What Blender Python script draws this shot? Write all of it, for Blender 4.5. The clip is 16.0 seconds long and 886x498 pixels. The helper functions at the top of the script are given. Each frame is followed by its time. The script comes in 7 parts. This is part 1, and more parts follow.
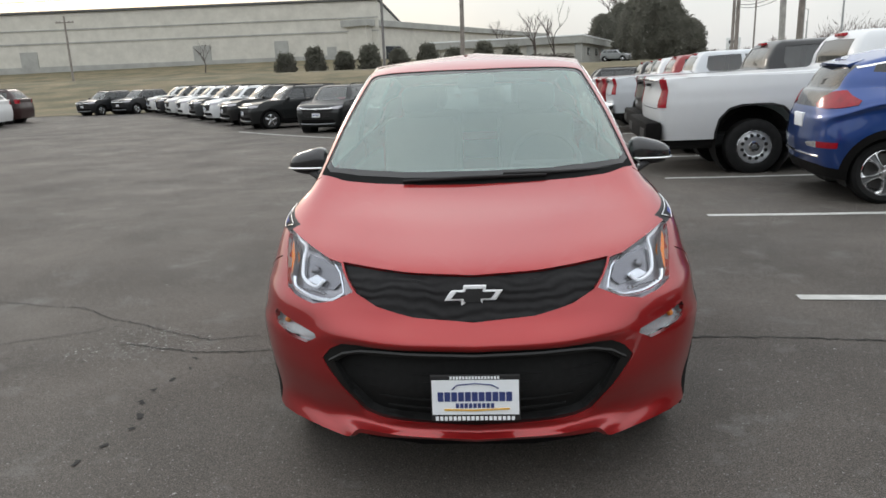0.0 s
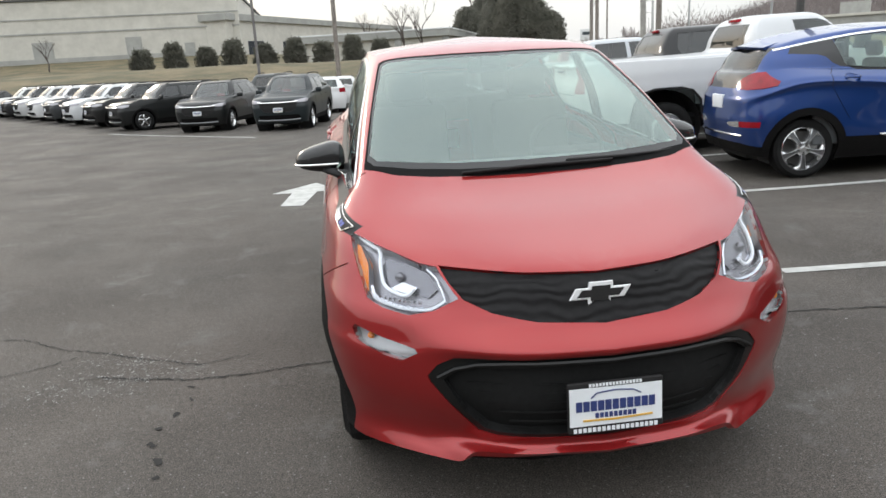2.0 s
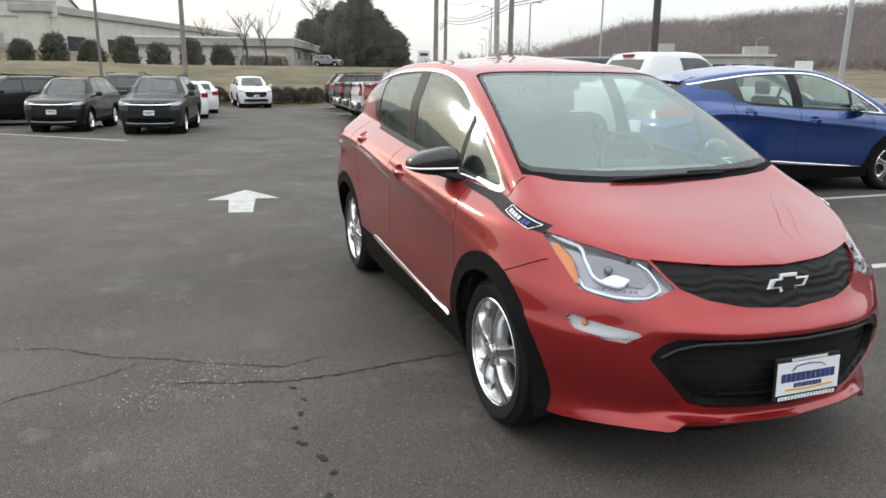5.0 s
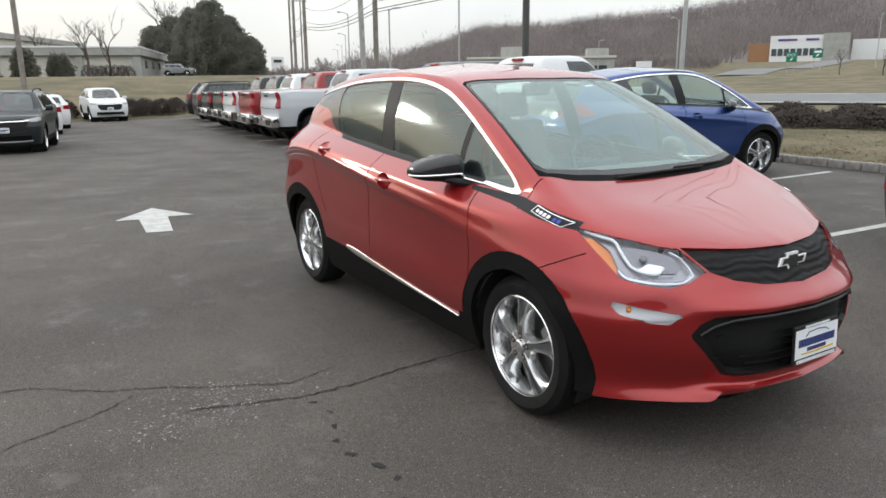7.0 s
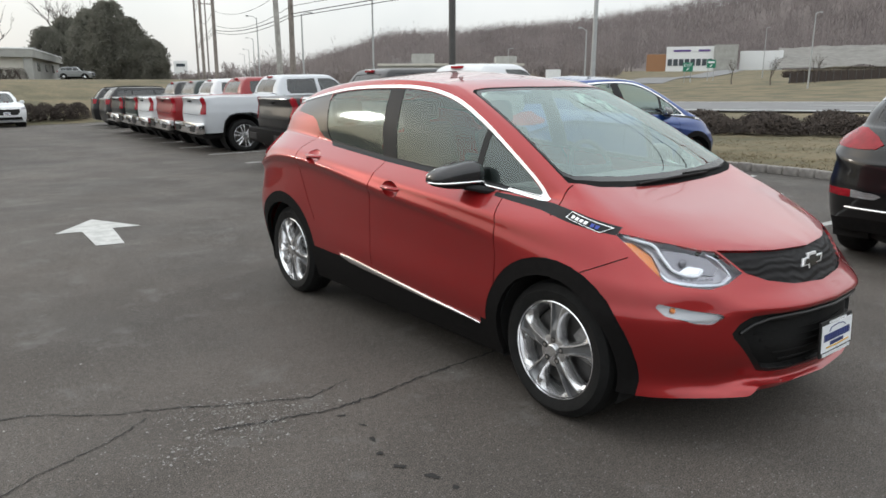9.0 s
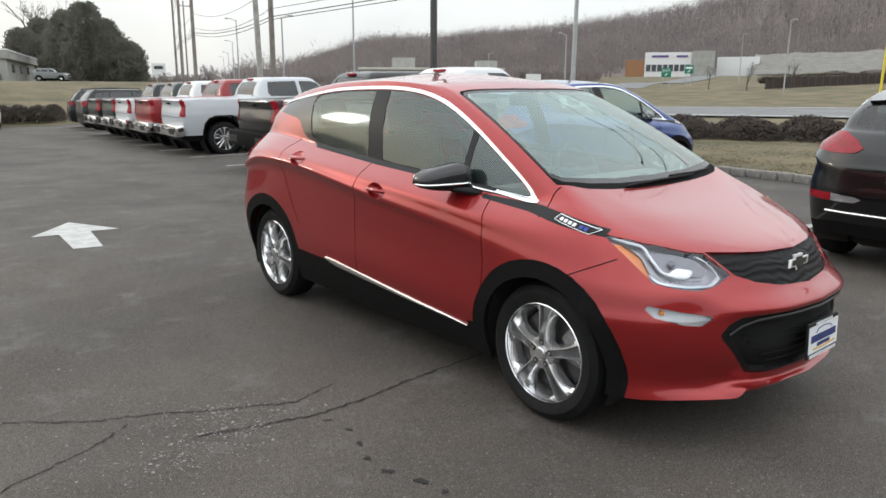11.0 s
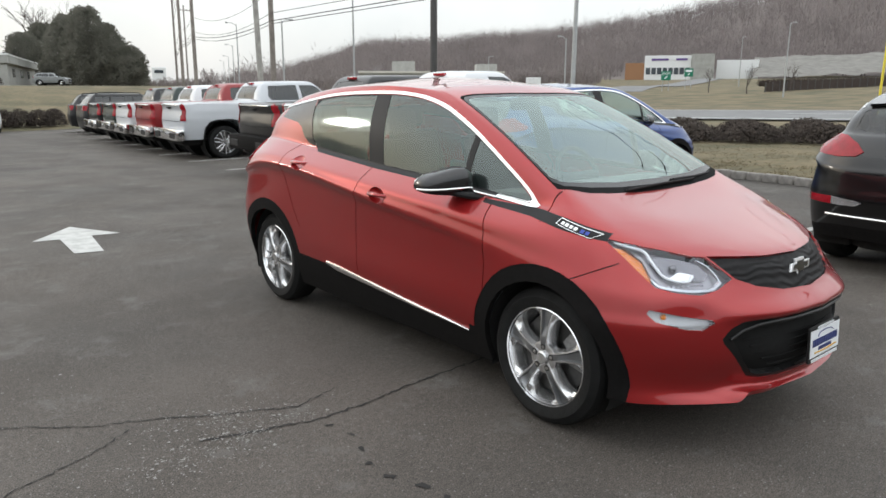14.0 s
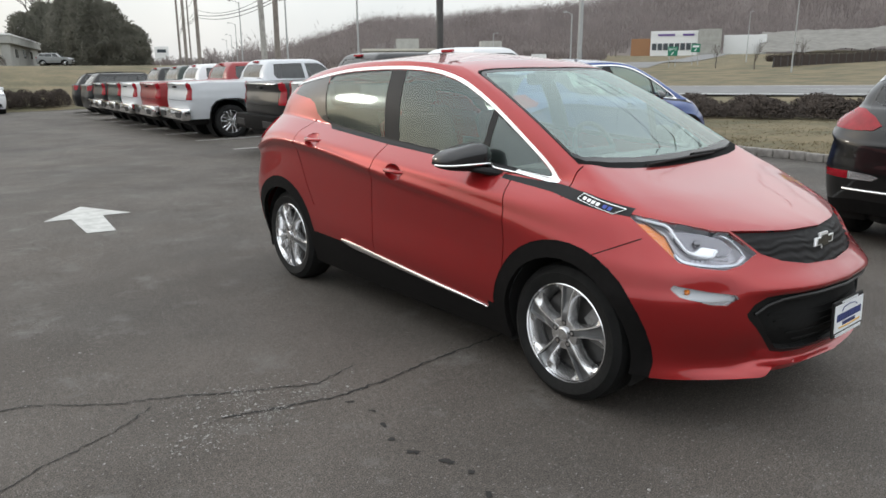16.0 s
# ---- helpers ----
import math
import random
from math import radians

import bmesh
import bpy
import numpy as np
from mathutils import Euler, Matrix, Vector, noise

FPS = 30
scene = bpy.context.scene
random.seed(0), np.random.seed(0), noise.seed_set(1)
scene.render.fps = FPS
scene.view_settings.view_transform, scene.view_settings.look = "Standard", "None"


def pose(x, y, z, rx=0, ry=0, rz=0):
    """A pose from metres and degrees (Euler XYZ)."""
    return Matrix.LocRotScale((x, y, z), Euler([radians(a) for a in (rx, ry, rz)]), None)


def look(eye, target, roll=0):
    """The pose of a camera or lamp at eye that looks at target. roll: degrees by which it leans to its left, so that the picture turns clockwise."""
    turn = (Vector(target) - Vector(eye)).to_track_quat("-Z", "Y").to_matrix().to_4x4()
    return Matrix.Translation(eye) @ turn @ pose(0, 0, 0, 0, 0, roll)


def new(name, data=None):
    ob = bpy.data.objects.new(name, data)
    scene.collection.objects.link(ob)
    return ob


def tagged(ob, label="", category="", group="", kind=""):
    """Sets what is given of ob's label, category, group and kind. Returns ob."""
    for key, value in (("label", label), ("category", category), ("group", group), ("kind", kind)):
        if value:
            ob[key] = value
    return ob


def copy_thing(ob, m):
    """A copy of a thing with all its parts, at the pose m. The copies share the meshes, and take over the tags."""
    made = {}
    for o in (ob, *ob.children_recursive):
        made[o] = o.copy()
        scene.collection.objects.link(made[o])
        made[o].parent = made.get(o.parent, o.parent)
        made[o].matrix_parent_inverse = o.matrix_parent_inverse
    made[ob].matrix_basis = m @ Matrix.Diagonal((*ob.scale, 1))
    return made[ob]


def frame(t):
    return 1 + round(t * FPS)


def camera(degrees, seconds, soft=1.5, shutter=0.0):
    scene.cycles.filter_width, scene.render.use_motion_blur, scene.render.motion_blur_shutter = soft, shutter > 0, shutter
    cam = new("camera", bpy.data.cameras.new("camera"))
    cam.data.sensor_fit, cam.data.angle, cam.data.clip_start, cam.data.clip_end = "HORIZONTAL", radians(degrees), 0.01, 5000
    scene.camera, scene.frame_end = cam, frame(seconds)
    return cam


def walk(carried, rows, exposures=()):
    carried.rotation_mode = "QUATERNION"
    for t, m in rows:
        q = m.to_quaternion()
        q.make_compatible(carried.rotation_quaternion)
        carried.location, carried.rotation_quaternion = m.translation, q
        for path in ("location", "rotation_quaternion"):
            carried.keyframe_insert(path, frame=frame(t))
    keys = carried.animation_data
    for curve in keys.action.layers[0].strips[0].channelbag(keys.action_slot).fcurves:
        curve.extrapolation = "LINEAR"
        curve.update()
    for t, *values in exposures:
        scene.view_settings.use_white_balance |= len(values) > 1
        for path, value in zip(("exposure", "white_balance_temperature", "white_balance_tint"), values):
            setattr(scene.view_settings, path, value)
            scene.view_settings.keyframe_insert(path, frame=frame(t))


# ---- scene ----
cam = camera(63.8, 16.0, 1.6)
PATH = [
    (0, (0.073, -2.995, 1.495), (-0.061, -1.059, 1.011), -2.3),
    (0.5, (-0.047, -2.871, 1.49), (-0.112, -0.933, 0.998), -1.4),
    (1, (-0.287, -2.905, 1.489), (-0.206, -0.964, 1.011), -2.7),
    (1.5, (-0.524, -2.886, 1.489), (-0.397, -0.964, 0.951), -0.7),
    (2, (-0.677, -2.713, 1.479), (-0.463, -0.793, 0.963), -3.3),
    (2.5, (-0.849, -2.654, 1.473), (-0.455, -0.766, 0.941), -0.1),
    (3, (-1.151, -2.711, 1.495), (-0.718, -0.824, 0.995), -0.6),
    (5.5, (-2.119, -2.531, 1.495), (-1.378, -0.738, 1.009), 0.1),
    (6, (-2.253, -2.422, 1.503), (-1.424, -0.668, 1.017), -2.1),
    (6.5, (-2.495, -2.462, 1.514), (-1.549, -0.767, 1.033), -4.6),
    (7, (-2.668, -2.411, 1.516), (-1.662, -0.748, 1.044), -0.6),
    (7.5, (-2.727, -2.251, 1.51), (-1.723, -0.588, 1.034), -4.1),
    (8, (-2.778, -2.162, 1.505), (-1.676, -0.562, 1.029), -2.4),
    (8.5, (-2.95, -2.13, 1.52), (-1.738, -0.595, 1.102), -1.8),
    (9, (-3.115, -2.099, 1.527), (-1.905, -0.573, 1.07), -0.1),
    (9.5, (-3.119, -2.058, 1.531), (-1.906, -0.525, 1.109), -1.3),
    (10, (-3.12, -2.057, 1.516), (-1.869, -0.561, 1.072), 0.5),
    (12.5, (-3.124, -2.056, 1.511), (-1.866, -0.568, 1.061), -0.3),
    (13, (-3.126, -2.051, 1.513), (-1.866, -0.565, 1.061), -0.1),
    (13.5, (-3.136, -2.048, 1.514), (-1.894, -0.545, 1.07), -0.3),
    (14, (-3.127, -2.055, 1.518), (-1.873, -0.56, 1.081), 0.1),
    (14.5, (-3.135, -2.055, 1.522), (-1.862, -0.568, 1.11), 0.2),
    (15, (-3.13, -2.051, 1.526), (-1.865, -0.56, 1.107), -0.5),
    (15.5, (-3.148, -2.029, 1.525), (-1.877, -0.541, 1.108), 0.3),
    (16, (-3.17, -1.999, 1.503), (-1.935, -0.505, 1.008), -0.3),
]
walk(cam, [(t, look(eye, target, roll)) for t, eye, target, roll in PATH], ((0, .16), (1.5, .31), (2, .42), (3, .38), (5.5, .38), (6.5, .30), (8, .32), (9, .22), (10, .24), (12.5, .36), (13.5, .33), (14.5, .30), (16, .24)))

# ---- world, sun, exposure ----
SUN_AZ, SUN_EL = -28.0, 17.4
world = bpy.data.worlds.new("overcast_sky")
scene.world = world
world.use_nodes = True
wn, wl = world.node_tree.nodes, world.node_tree.links
wn.clear()
sky = wn.new("ShaderNodeTexSky")
sky.sky_type, sky.sun_disc = "NISHITA", False
sky.sun_elevation, sky.sun_rotation = radians(SUN_EL), radians(SUN_AZ)
sky.dust_density, sky.air_density = 2.0, 1.4
coord = wn.new("ShaderNodeTexCoord")
cloud = wn.new("ShaderNodeTexNoise")
cloud.inputs["Scale"].default_value, cloud.inputs["Detail"].default_value = 2.2, 6.0
ramp = wn.new("ShaderNodeValToRGB")
ramp.color_ramp.elements[0].position, ramp.color_ramp.elements[0].color = 0.30, (5.75, 6.2, 6.55, 1)
ramp.color_ramp.elements[1].position, ramp.color_ramp.elements[1].color = 0.70, (8.3, 8.4, 8.4, 1)
mixer = wn.new("ShaderNodeMix")
mixer.data_type = "RGBA"
mixer.inputs[0].default_value = 0.86
back = wn.new("ShaderNodeBackground")
back.inputs["Strength"].default_value = 0.105
wout = wn.new("ShaderNodeOutputWorld")
wl.new(coord.outputs["Generated"], cloud.inputs["Vector"])
wl.new(cloud.outputs["Fac"], ramp.inputs["Fac"])
wl.new(sky.outputs["Color"], mixer.inputs[6])
wl.new(ramp.outputs["Color"], mixer.inputs[7])
# an overcast sky is brighter overhead than at the horizon
parts = wn.new("ShaderNodeSeparateXYZ")
lift = wn.new("ShaderNodeMapRange")
lift.inputs["From Min"].default_value, lift.inputs["From Max"].default_value = 0.02, 0.75
lift.inputs["To Min"].default_value, lift.inputs["To Max"].default_value = 1.0, 2.3
zenith = wn.new("ShaderNodeVectorMath")
zenith.operation = "SCALE"
wl.new(coord.outputs["Generated"], parts.inputs[0])
wl.new(parts.outputs["Z"], lift.inputs["Value"])
wl.new(mixer.outputs[2], zenith.inputs[0])
wl.new(lift.outputs["Result"], zenith.inputs["Scale"])
wl.new(zenith.outputs[0], back.inputs["Color"])
wl.new(back.outputs["Background"], wout.inputs["Surface"])

sun = new("sun", bpy.data.lights.new("sun", "SUN"))
sun.data.energy, sun.data.angle, sun.data.color = 0.26, radians(7.0), (1.0, 0.95, 0.87)
_d = Vector((math.sin(radians(SUN_AZ)) * math.cos(radians(SUN_EL)), math.cos(radians(SUN_AZ)) * math.cos(radians(SUN_EL)), math.sin(radians(SUN_EL))))
sun.matrix_world = look(_d * 60, (0, 0, 0))

# ---- materials ----


def material(name, color=(0.5, 0.5, 0.5), rough=0.5, metal=0.0, coat=0.0, vary=0.0, scale=6.0, bump=0.0, bump_scale=60.0, spec=0.5, second=None, own=False, patch=None, coat_rough=.05):
    """Principled surface with two scales of variation; own: the colour is the object's own."""
    m = bpy.data.materials.new(name)
    m.use_nodes = True
    nt = m.node_tree
    b = nt.nodes["Principled BSDF"]
    b.inputs["Base Color"].default_value = (*color, 1)
    b.inputs["Roughness"].default_value = rough
    b.inputs["Metallic"].default_value = metal
    b.inputs["Coat Weight"].default_value = coat
    b.inputs["Coat Roughness"].default_value = coat_rough
    b.inputs["Specular IOR Level"].default_value = spec
    tc = nt.nodes.new("ShaderNodeTexCoord")
    base = None
    if own:
        info = nt.nodes.new("ShaderNodeObjectInfo")
        base = info.outputs["Color"]
    if vary or second:
        n1 = nt.nodes.new("ShaderNodeTexNoise")
        n1.inputs["Scale"].default_value, n1.inputs["Detail"].default_value = scale, 8.0
        n1.inputs["Roughness"].default_value = 0.65
        nt.links.new(tc.outputs["Object"], n1.inputs["Vector"])
        mix = nt.nodes.new("ShaderNodeMix")
        mix.data_type = "RGBA"
        mr = nt.nodes.new("ShaderNodeMapRange")
        mr.inputs["From Min"].default_value, mr.inputs["From Max"].default_value = 0.32, 0.68
        nt.links.new(n1.outputs["Fac"], mr.inputs["Value"])
        nt.links.new(mr.outputs["Result"], mix.inputs[0])
        if second:
            mix.inputs[6].default_value, mix.inputs[7].default_value = (*color, 1), (*second, 1)
        else:
            lo, hi = (max(0.0, c * (1 - vary)) for c in color), (min(1.0, c * (1 + vary)) for c in color)
            mix.inputs[6].default_value, mix.inputs[7].default_value = (*lo, 1), (*hi, 1)
        if patch:
            n3 = nt.nodes.new("ShaderNodeTexNoise")
            n3.inputs["Scale"].default_value, n3.inputs["Detail"].default_value = patch[0], 5.0
            nt.links.new(tc.outputs["Object"], n3.inputs["Vector"])
            r3 = nt.nodes.new("ShaderNodeValToRGB")
            r3.color_ramp.elements[0].position, r3.color_ramp.elements[0].color = .36, (*patch[1], 1)
            r3.color_ramp.elements[1].position, r3.color_ramp.elements[1].color = .64, (*patch[2], 1)
            nt.links.new(n3.outputs["Fac"], r3.inputs["Fac"])
            m3 = nt.nodes.new("ShaderNodeMix")
            m3.data_type, m3.blend_type = "RGBA", "MULTIPLY"
            m3.inputs[0].default_value = 1.0
            nt.links.new(mix.outputs[2], m3.inputs[6])
            nt.links.new(r3.outputs["Color"], m3.inputs[7])
            mix = m3
        if base is not None:
            mul = nt.nodes.new("ShaderNodeMix")
            mul.data_type, mul.blend_type = "RGBA", "MULTIPLY"
            mul.inputs[0].default_value = 1.0
            nt.links.new(base, mul.inputs[6])
            nt.links.new(mix.outputs[2], mul.inputs[7])
            nt.links.new(mul.outputs[2], b.inputs["Base Color"])
        else:
            nt.links.new(mix.outputs[2], b.inputs["Base Color"])
    elif base is not None:
        nt.links.new(base, b.inputs["Base Color"])
    if bump:
        n2 = nt.nodes.new("ShaderNodeTexNoise")
        n2.inputs["Scale"].default_value, n2.inputs["Detail"].default_value = bump_scale, 4.0
        nt.links.new(tc.outputs["Object"], n2.inputs["Vector"])
        bp = nt.nodes.new("ShaderNodeBump")
        bp.inputs["Strength"].default_value, bp.inputs["Distance"].default_value = bump, 0.01
        nt.links.new(n2.outputs["Fac"], bp.inputs["Height"])
        nt.links.new(bp.outputs["Normal"], b.inputs["Normal"])
    return m


def glassy(name, tint=(0.8, 0.9, 0.9), clear=0.5, rough=0.0, ior=1.7, gloss=(1, 1, 1)):
    """A thin pane: see-through by share, with a mirror gloss on top."""
    m = bpy.data.materials.new(name)
    m.use_nodes = True
    nt = m.node_tree
    nt.nodes.clear()
    out = nt.nodes.new("ShaderNodeOutputMaterial")
    tr = nt.nodes.new("ShaderNodeBsdfTransparent")
    tr.inputs["Color"].default_value = (*(c * clear for c in tint), 1)
    gl = nt.nodes.new("ShaderNodeBsdfGlossy")
    gl.inputs["Roughness"].default_value = rough
    gl.inputs["Color"].default_value = (*gloss, 1)
    # gloss by angle, the same from both sides of the pane
    face = nt.nodes.new("ShaderNodeLayerWeight")
    face.inputs["Blend"].default_value = 0.5
    steep = nt.nodes.new("ShaderNodeMath")
    steep.operation, steep.inputs[1].default_value = "POWER", 5.0
    fr = nt.nodes.new("ShaderNodeMapRange")
    fr.inputs["To Min"].default_value = ((ior - 1) / (ior + 1)) ** 2
    nt.links.new(face.outputs["Facing"], steep.inputs[0])
    nt.links.new(steep.outputs[0], fr.inputs["Value"])
    mx = nt.nodes.new("ShaderNodeMixShader")
    nt.links.new(fr.outputs["Result"], mx.inputs["Fac"])
    nt.links.new(tr.outputs["BSDF"], mx.inputs[1])
    nt.links.new(gl.outputs["BSDF"], mx.inputs[2])
    nt.links.new(mx.outputs["Shader"], out.inputs["Surface"])
    return m


M = {}
M["paint"] = material("car_paint", (1, 1, 1), 0.34, 0.54, 1.0, own=True, spec=.25, coat_rough=.012, vary=0.05, scale=1.4)
M["paint_solid"] = material("plain_car_paint", (1, 1, 1), 0.42, 0.0, 0.45, spec=.25, own=True, vary=0.06, scale=1.2)
M["gloss_black"] = material("gloss_black_plastic", (0.012, 0.012, 0.013), 0.15, coat=0.3)
M["black_plastic"] = material("black_textured_plastic", (0.006, 0.0055, 0.0055), 0.85, spec=.12, vary=0.25, scale=30, bump=0.15, bump_scale=400)
M["emblem"] = material("emblem_silver", (0.82, 0.82, 0.83), 0.28, 0.7)
# black of small trims; in panel gaps it stands for the shade inside
M["gap"] = material("gap_shade_and_trim_black", (0.01, 0.009, 0.009), 0.8, vary=0.2)
M["rubber"] = material("tyre_rubber", (0.008, 0.008, 0.008), 0.8, vary=0.35, scale=14, bump=0.3, bump_scale=120, spec=.25)
M["chrome"] = material("bright_chrome", (0.86, 0.86, 0.86), 0.12, 1.0)
M["alloy"] = material("machined_alloy", (0.86, 0.865, 0.875), 0.20, 0.95, vary=0.08, scale=9)
M["alloy_satin"] = material("satin_painted_alloy", (0.70, 0.705, 0.715), 0.26, 0.92, vary=0.08, scale=9)
M["alloy_grey"] = material("painted_alloy_grey", (0.18, 0.185, 0.19), 0.35, 0.7, vary=0.1)
M["steel_wheel"] = material("steel_wheel_silver", (0.42, 0.43, 0.44), 0.38, 0.7, vary=0.15, scale=8)
M["glass"] = glassy("window_glass", (0.78, 0.9, 0.86), 0.7, ior=2.0)
M["screen"] = glassy("windscreen_glass", (0.82, 0.94, 0.90), 0.86, ior=2.42, gloss=(0.86, 1.0, 0.96))
M["grille"] = material("black_grille_plastic", (0.009, 0.0085, 0.009), 0.55, vary=0.3, scale=40, spec=.18)
_nt = M["grille"].node_tree
_wave = _nt.nodes.new("ShaderNodeTexWave")
_wave.bands_direction = "Z"
_wave.inputs["Scale"].default_value, _wave.inputs["Distortion"].default_value, _wave.inputs["Detail Scale"].default_value = 11, 9, .5
_tc, _bp = _nt.nodes.new("ShaderNodeTexCoord"), _nt.nodes.new("ShaderNodeBump")
_bp.inputs["Strength"].default_value, _bp.inputs["Distance"].default_value = .4, .008
_nt.links.new(_tc.outputs["Object"], _wave.inputs["Vector"])
_nt.links.new(_wave.outputs["Fac"], _bp.inputs["Height"])
_nt.links.new(_bp.outputs["Normal"], _nt.nodes["Principled BSDF"].inputs["Normal"])
M["glass_dark"] = glassy("privacy_glass", (0.7, 0.8, 0.78), 0.22)
M["lens"] = glassy("clear_lens", (0.95, 0.97, 1.0), 0.95, ior=1.42)
M["amber"] = material("amber_reflector", (0.85, 0.24, 0.02), 0.25, coat=0.6)
M["red_lens"] = material("red_lens", (0.26, 0.004, 0.012), 0.15, coat=.35, spec=.3, vary=0.25, scale=12)
M["lamp_silver"] = material("lamp_reflector", (0.75, 0.76, 0.8), 0.2, 0.9)
M["lamp_grey"] = material("lamp_bezel_grey", (0.34, 0.33, 0.35), 0.3, 0.7)
M["lamp_dark"] = material("lamp_bowl_dark", (0.20, 0.195, 0.21), 0.22, 0.75)
M["lamp_pearl"] = material("turn_lamp_reflector", (0.46, 0.455, 0.45), .25, .6, vary=.05, scale=60)
M["frame_black"] = material("grille_frame_black", (0.008, 0.008, 0.008), .28, spec=.3)
M["grille_dark"] = material("lower_grille_black", (0.008, 0.008, 0.008), .7, spec=.2, vary=.3, scale=50)
M["side_glass"] = glassy("side_window_glass", (0.84, 0.95, 0.88), 0.92, rough=0.10, ior=2.0, gloss=(.84, .95, .94))
M["black_glass"] = material("black_edged_glass", (0.010, 0.010, 0.011), .15, spec=.4)
M["cowl_black"] = material("cowl_panel_black", (0.006, 0.006, 0.006), .8, spec=.1, vary=.2, scale=20)
M["satin_black"] = material("satin_black_trim", (0.010, 0.010, 0.011), .5, spec=.25)
M["lamp_white"] = material("light_guide_white", (0.9, 0.91, 0.93), 0.25)
M["plate_white"] = material("plate_white", (0.78, 0.8, 0.82), 0.4, vary=0.06)
M["plate_blue"] = material("plate_blue", (0.03, 0.045, 0.16), 0.5, vary=0.2, scale=40)
M["plate_gold"] = material("plate_gold", (0.62, 0.36, 0.05), 0.5)
M["interior"] = material("interior_dark_cloth", (0.03, 0.032, 0.035), 0.85, vary=0.2, scale=20, bump=0.2)
M["interior_light"] = material("interior_light_grey", (0.10, 0.105, 0.11), 0.75, vary=0.15, scale=10)
M["under"] = material("underbody_black", (0.01, 0.01, 0.01), 0.9, vary=0.3)
M["disc"] = material("brake_disc", (0.07, 0.068, 0.066), 0.5, 0.6, vary=0.3)
M["caliper"] = material("brake_caliper_grey", (0.22, 0.215, 0.21), 0.5, 0.4, vary=0.25, scale=30)
M["ev_blue"] = material("badge_blue", (0.03, 0.06, 0.35), 0.35)

# ---- mesh tools ----
from mathutils.bvhtree import BVHTree
from mathutils.geometry import tessellate_polygon



def finish(name, bm, mat, smooth=True, doubles=0.0):
    if doubles:
        bmesh.ops.remove_doubles(bm, verts=bm.verts, dist=doubles)
    me = bpy.data.meshes.new(name)
    bm.to_mesh(me)
    bm.free()
    for m in mat if isinstance(mat, (list, tuple)) else (mat,):
        me.materials.append(m)
    if smooth:
        me.shade_smooth()
    return me


def part(name, bm, mat, parent, label="", smooth=True, at=None, sharp=35):
    """Links a bmesh as one mesh object under a thing or part."""
    me = finish(name, bm, mat, smooth)
    if smooth and sharp:
        me.set_sharp_from_angle(angle=radians(sharp))
    ob = new(name, me)
    ob.parent = parent
    if at is not None:
        ob.matrix_local = at
    if label:
        tagged(ob, label)
    return ob


def thing(name, m, label, category, group="", kind=""):
    ob = new(name)
    ob.empty_display_size = 0.2
    ob.matrix_world = m
    return tagged(ob, label, category, group, kind)


def box(bm, lo, hi, bevel=0.0, seg=2, m=None):
    r = bmesh.ops.create_cube(bm, size=1.0)
    v = r["verts"]
    lo, hi = Vector(lo), Vector(hi)
    for p in v:
        p.co = Vector([lo[k] + (p.co[k] + 0.5) * (hi[k] - lo[k]) for k in range(3)])
    if bevel:
        e = list({e for p in v for e in p.link_edges})
        v = [x for x in bmesh.ops.bevel(bm, geom=e, offset=bevel, segments=seg, affect="EDGES", profile=0.5)["verts"]]
        v = list({p for p in v}) or v
    if m is not None:
        near = {p for p in v}
        for p in list(near):
            near.update(q for f in p.link_faces for q in f.verts)
        bmesh.ops.transform(bm, matrix=m, verts=list(near))
    return bm


def revolve(bm, profile, seg=40, axis="x", m=None):
    """Turns a profile of (radius, along) pairs round an axis."""
    rings = []
    for r, a in profile:
        ring = []
        for k in range(seg):
            c, s = math.cos(2 * math.pi * k / seg) * r, math.sin(2 * math.pi * k / seg) * r
            p = {"x": (a, c, s), "y": (c, a, s), "z": (c, s, a)}[axis]
            ring.append(bm.verts.new(m @ Vector(p) if m is not None else p))
        rings.append(ring)
    for u, v in zip(rings, rings[1:]):
        for k in range(seg):
            bm.faces.new((u[k], u[(k + 1) % seg], v[(k + 1) % seg], v[k]))
    return rings


def tube(bm, points, radius, seg=8, taper=None):
    """A round bar along points; taper: end radius."""
    points = [Vector(p) for p in points]
    rings, n = [], len(points)
    for k, p in enumerate(points):
        d = (points[min(k + 1, n - 1)] - points[max(k - 1, 0)]).normalized()
        a = d.orthogonal().normalized() if not rings else (last - d * last.dot(d)).normalized()
        last = a
        b = d.cross(a)
        r = radius if taper is None else radius + (taper - radius) * k / (n - 1)
        rings.append([bm.verts.new(p + (a * math.cos(2 * math.pi * j / seg) + b * math.sin(2 * math.pi * j / seg)) * r) for j in range(seg)])
    for u, v in zip(rings, rings[1:]):
        for j in range(seg):
            bm.faces.new((u[j], u[(j + 1) % seg], v[(j + 1) % seg], v[j]))
    bm.faces.new(rings[0][::-1])
    bm.faces.new(rings[-1])


def prism(bm, outline, lo, hi, axis=2):
    """A flat outline pushed from lo to hi along an axis; the outline's two numbers are the other axes in order."""
    def at(p, h):
        q = list(p)
        q.insert(axis, h)
        return bm.verts.new(q)
    a, b = [at(p, lo) for p in outline], [at(p, hi) for p in outline]
    n = len(outline)
    bm.faces.new(a[::-1])
    bm.faces.new(b)
    for k in range(n):
        bm.faces.new((a[k], a[(k + 1) % n], b[(k + 1) % n], b[k]))
    bmesh.ops.recalc_face_normals(bm, faces=bm.faces)


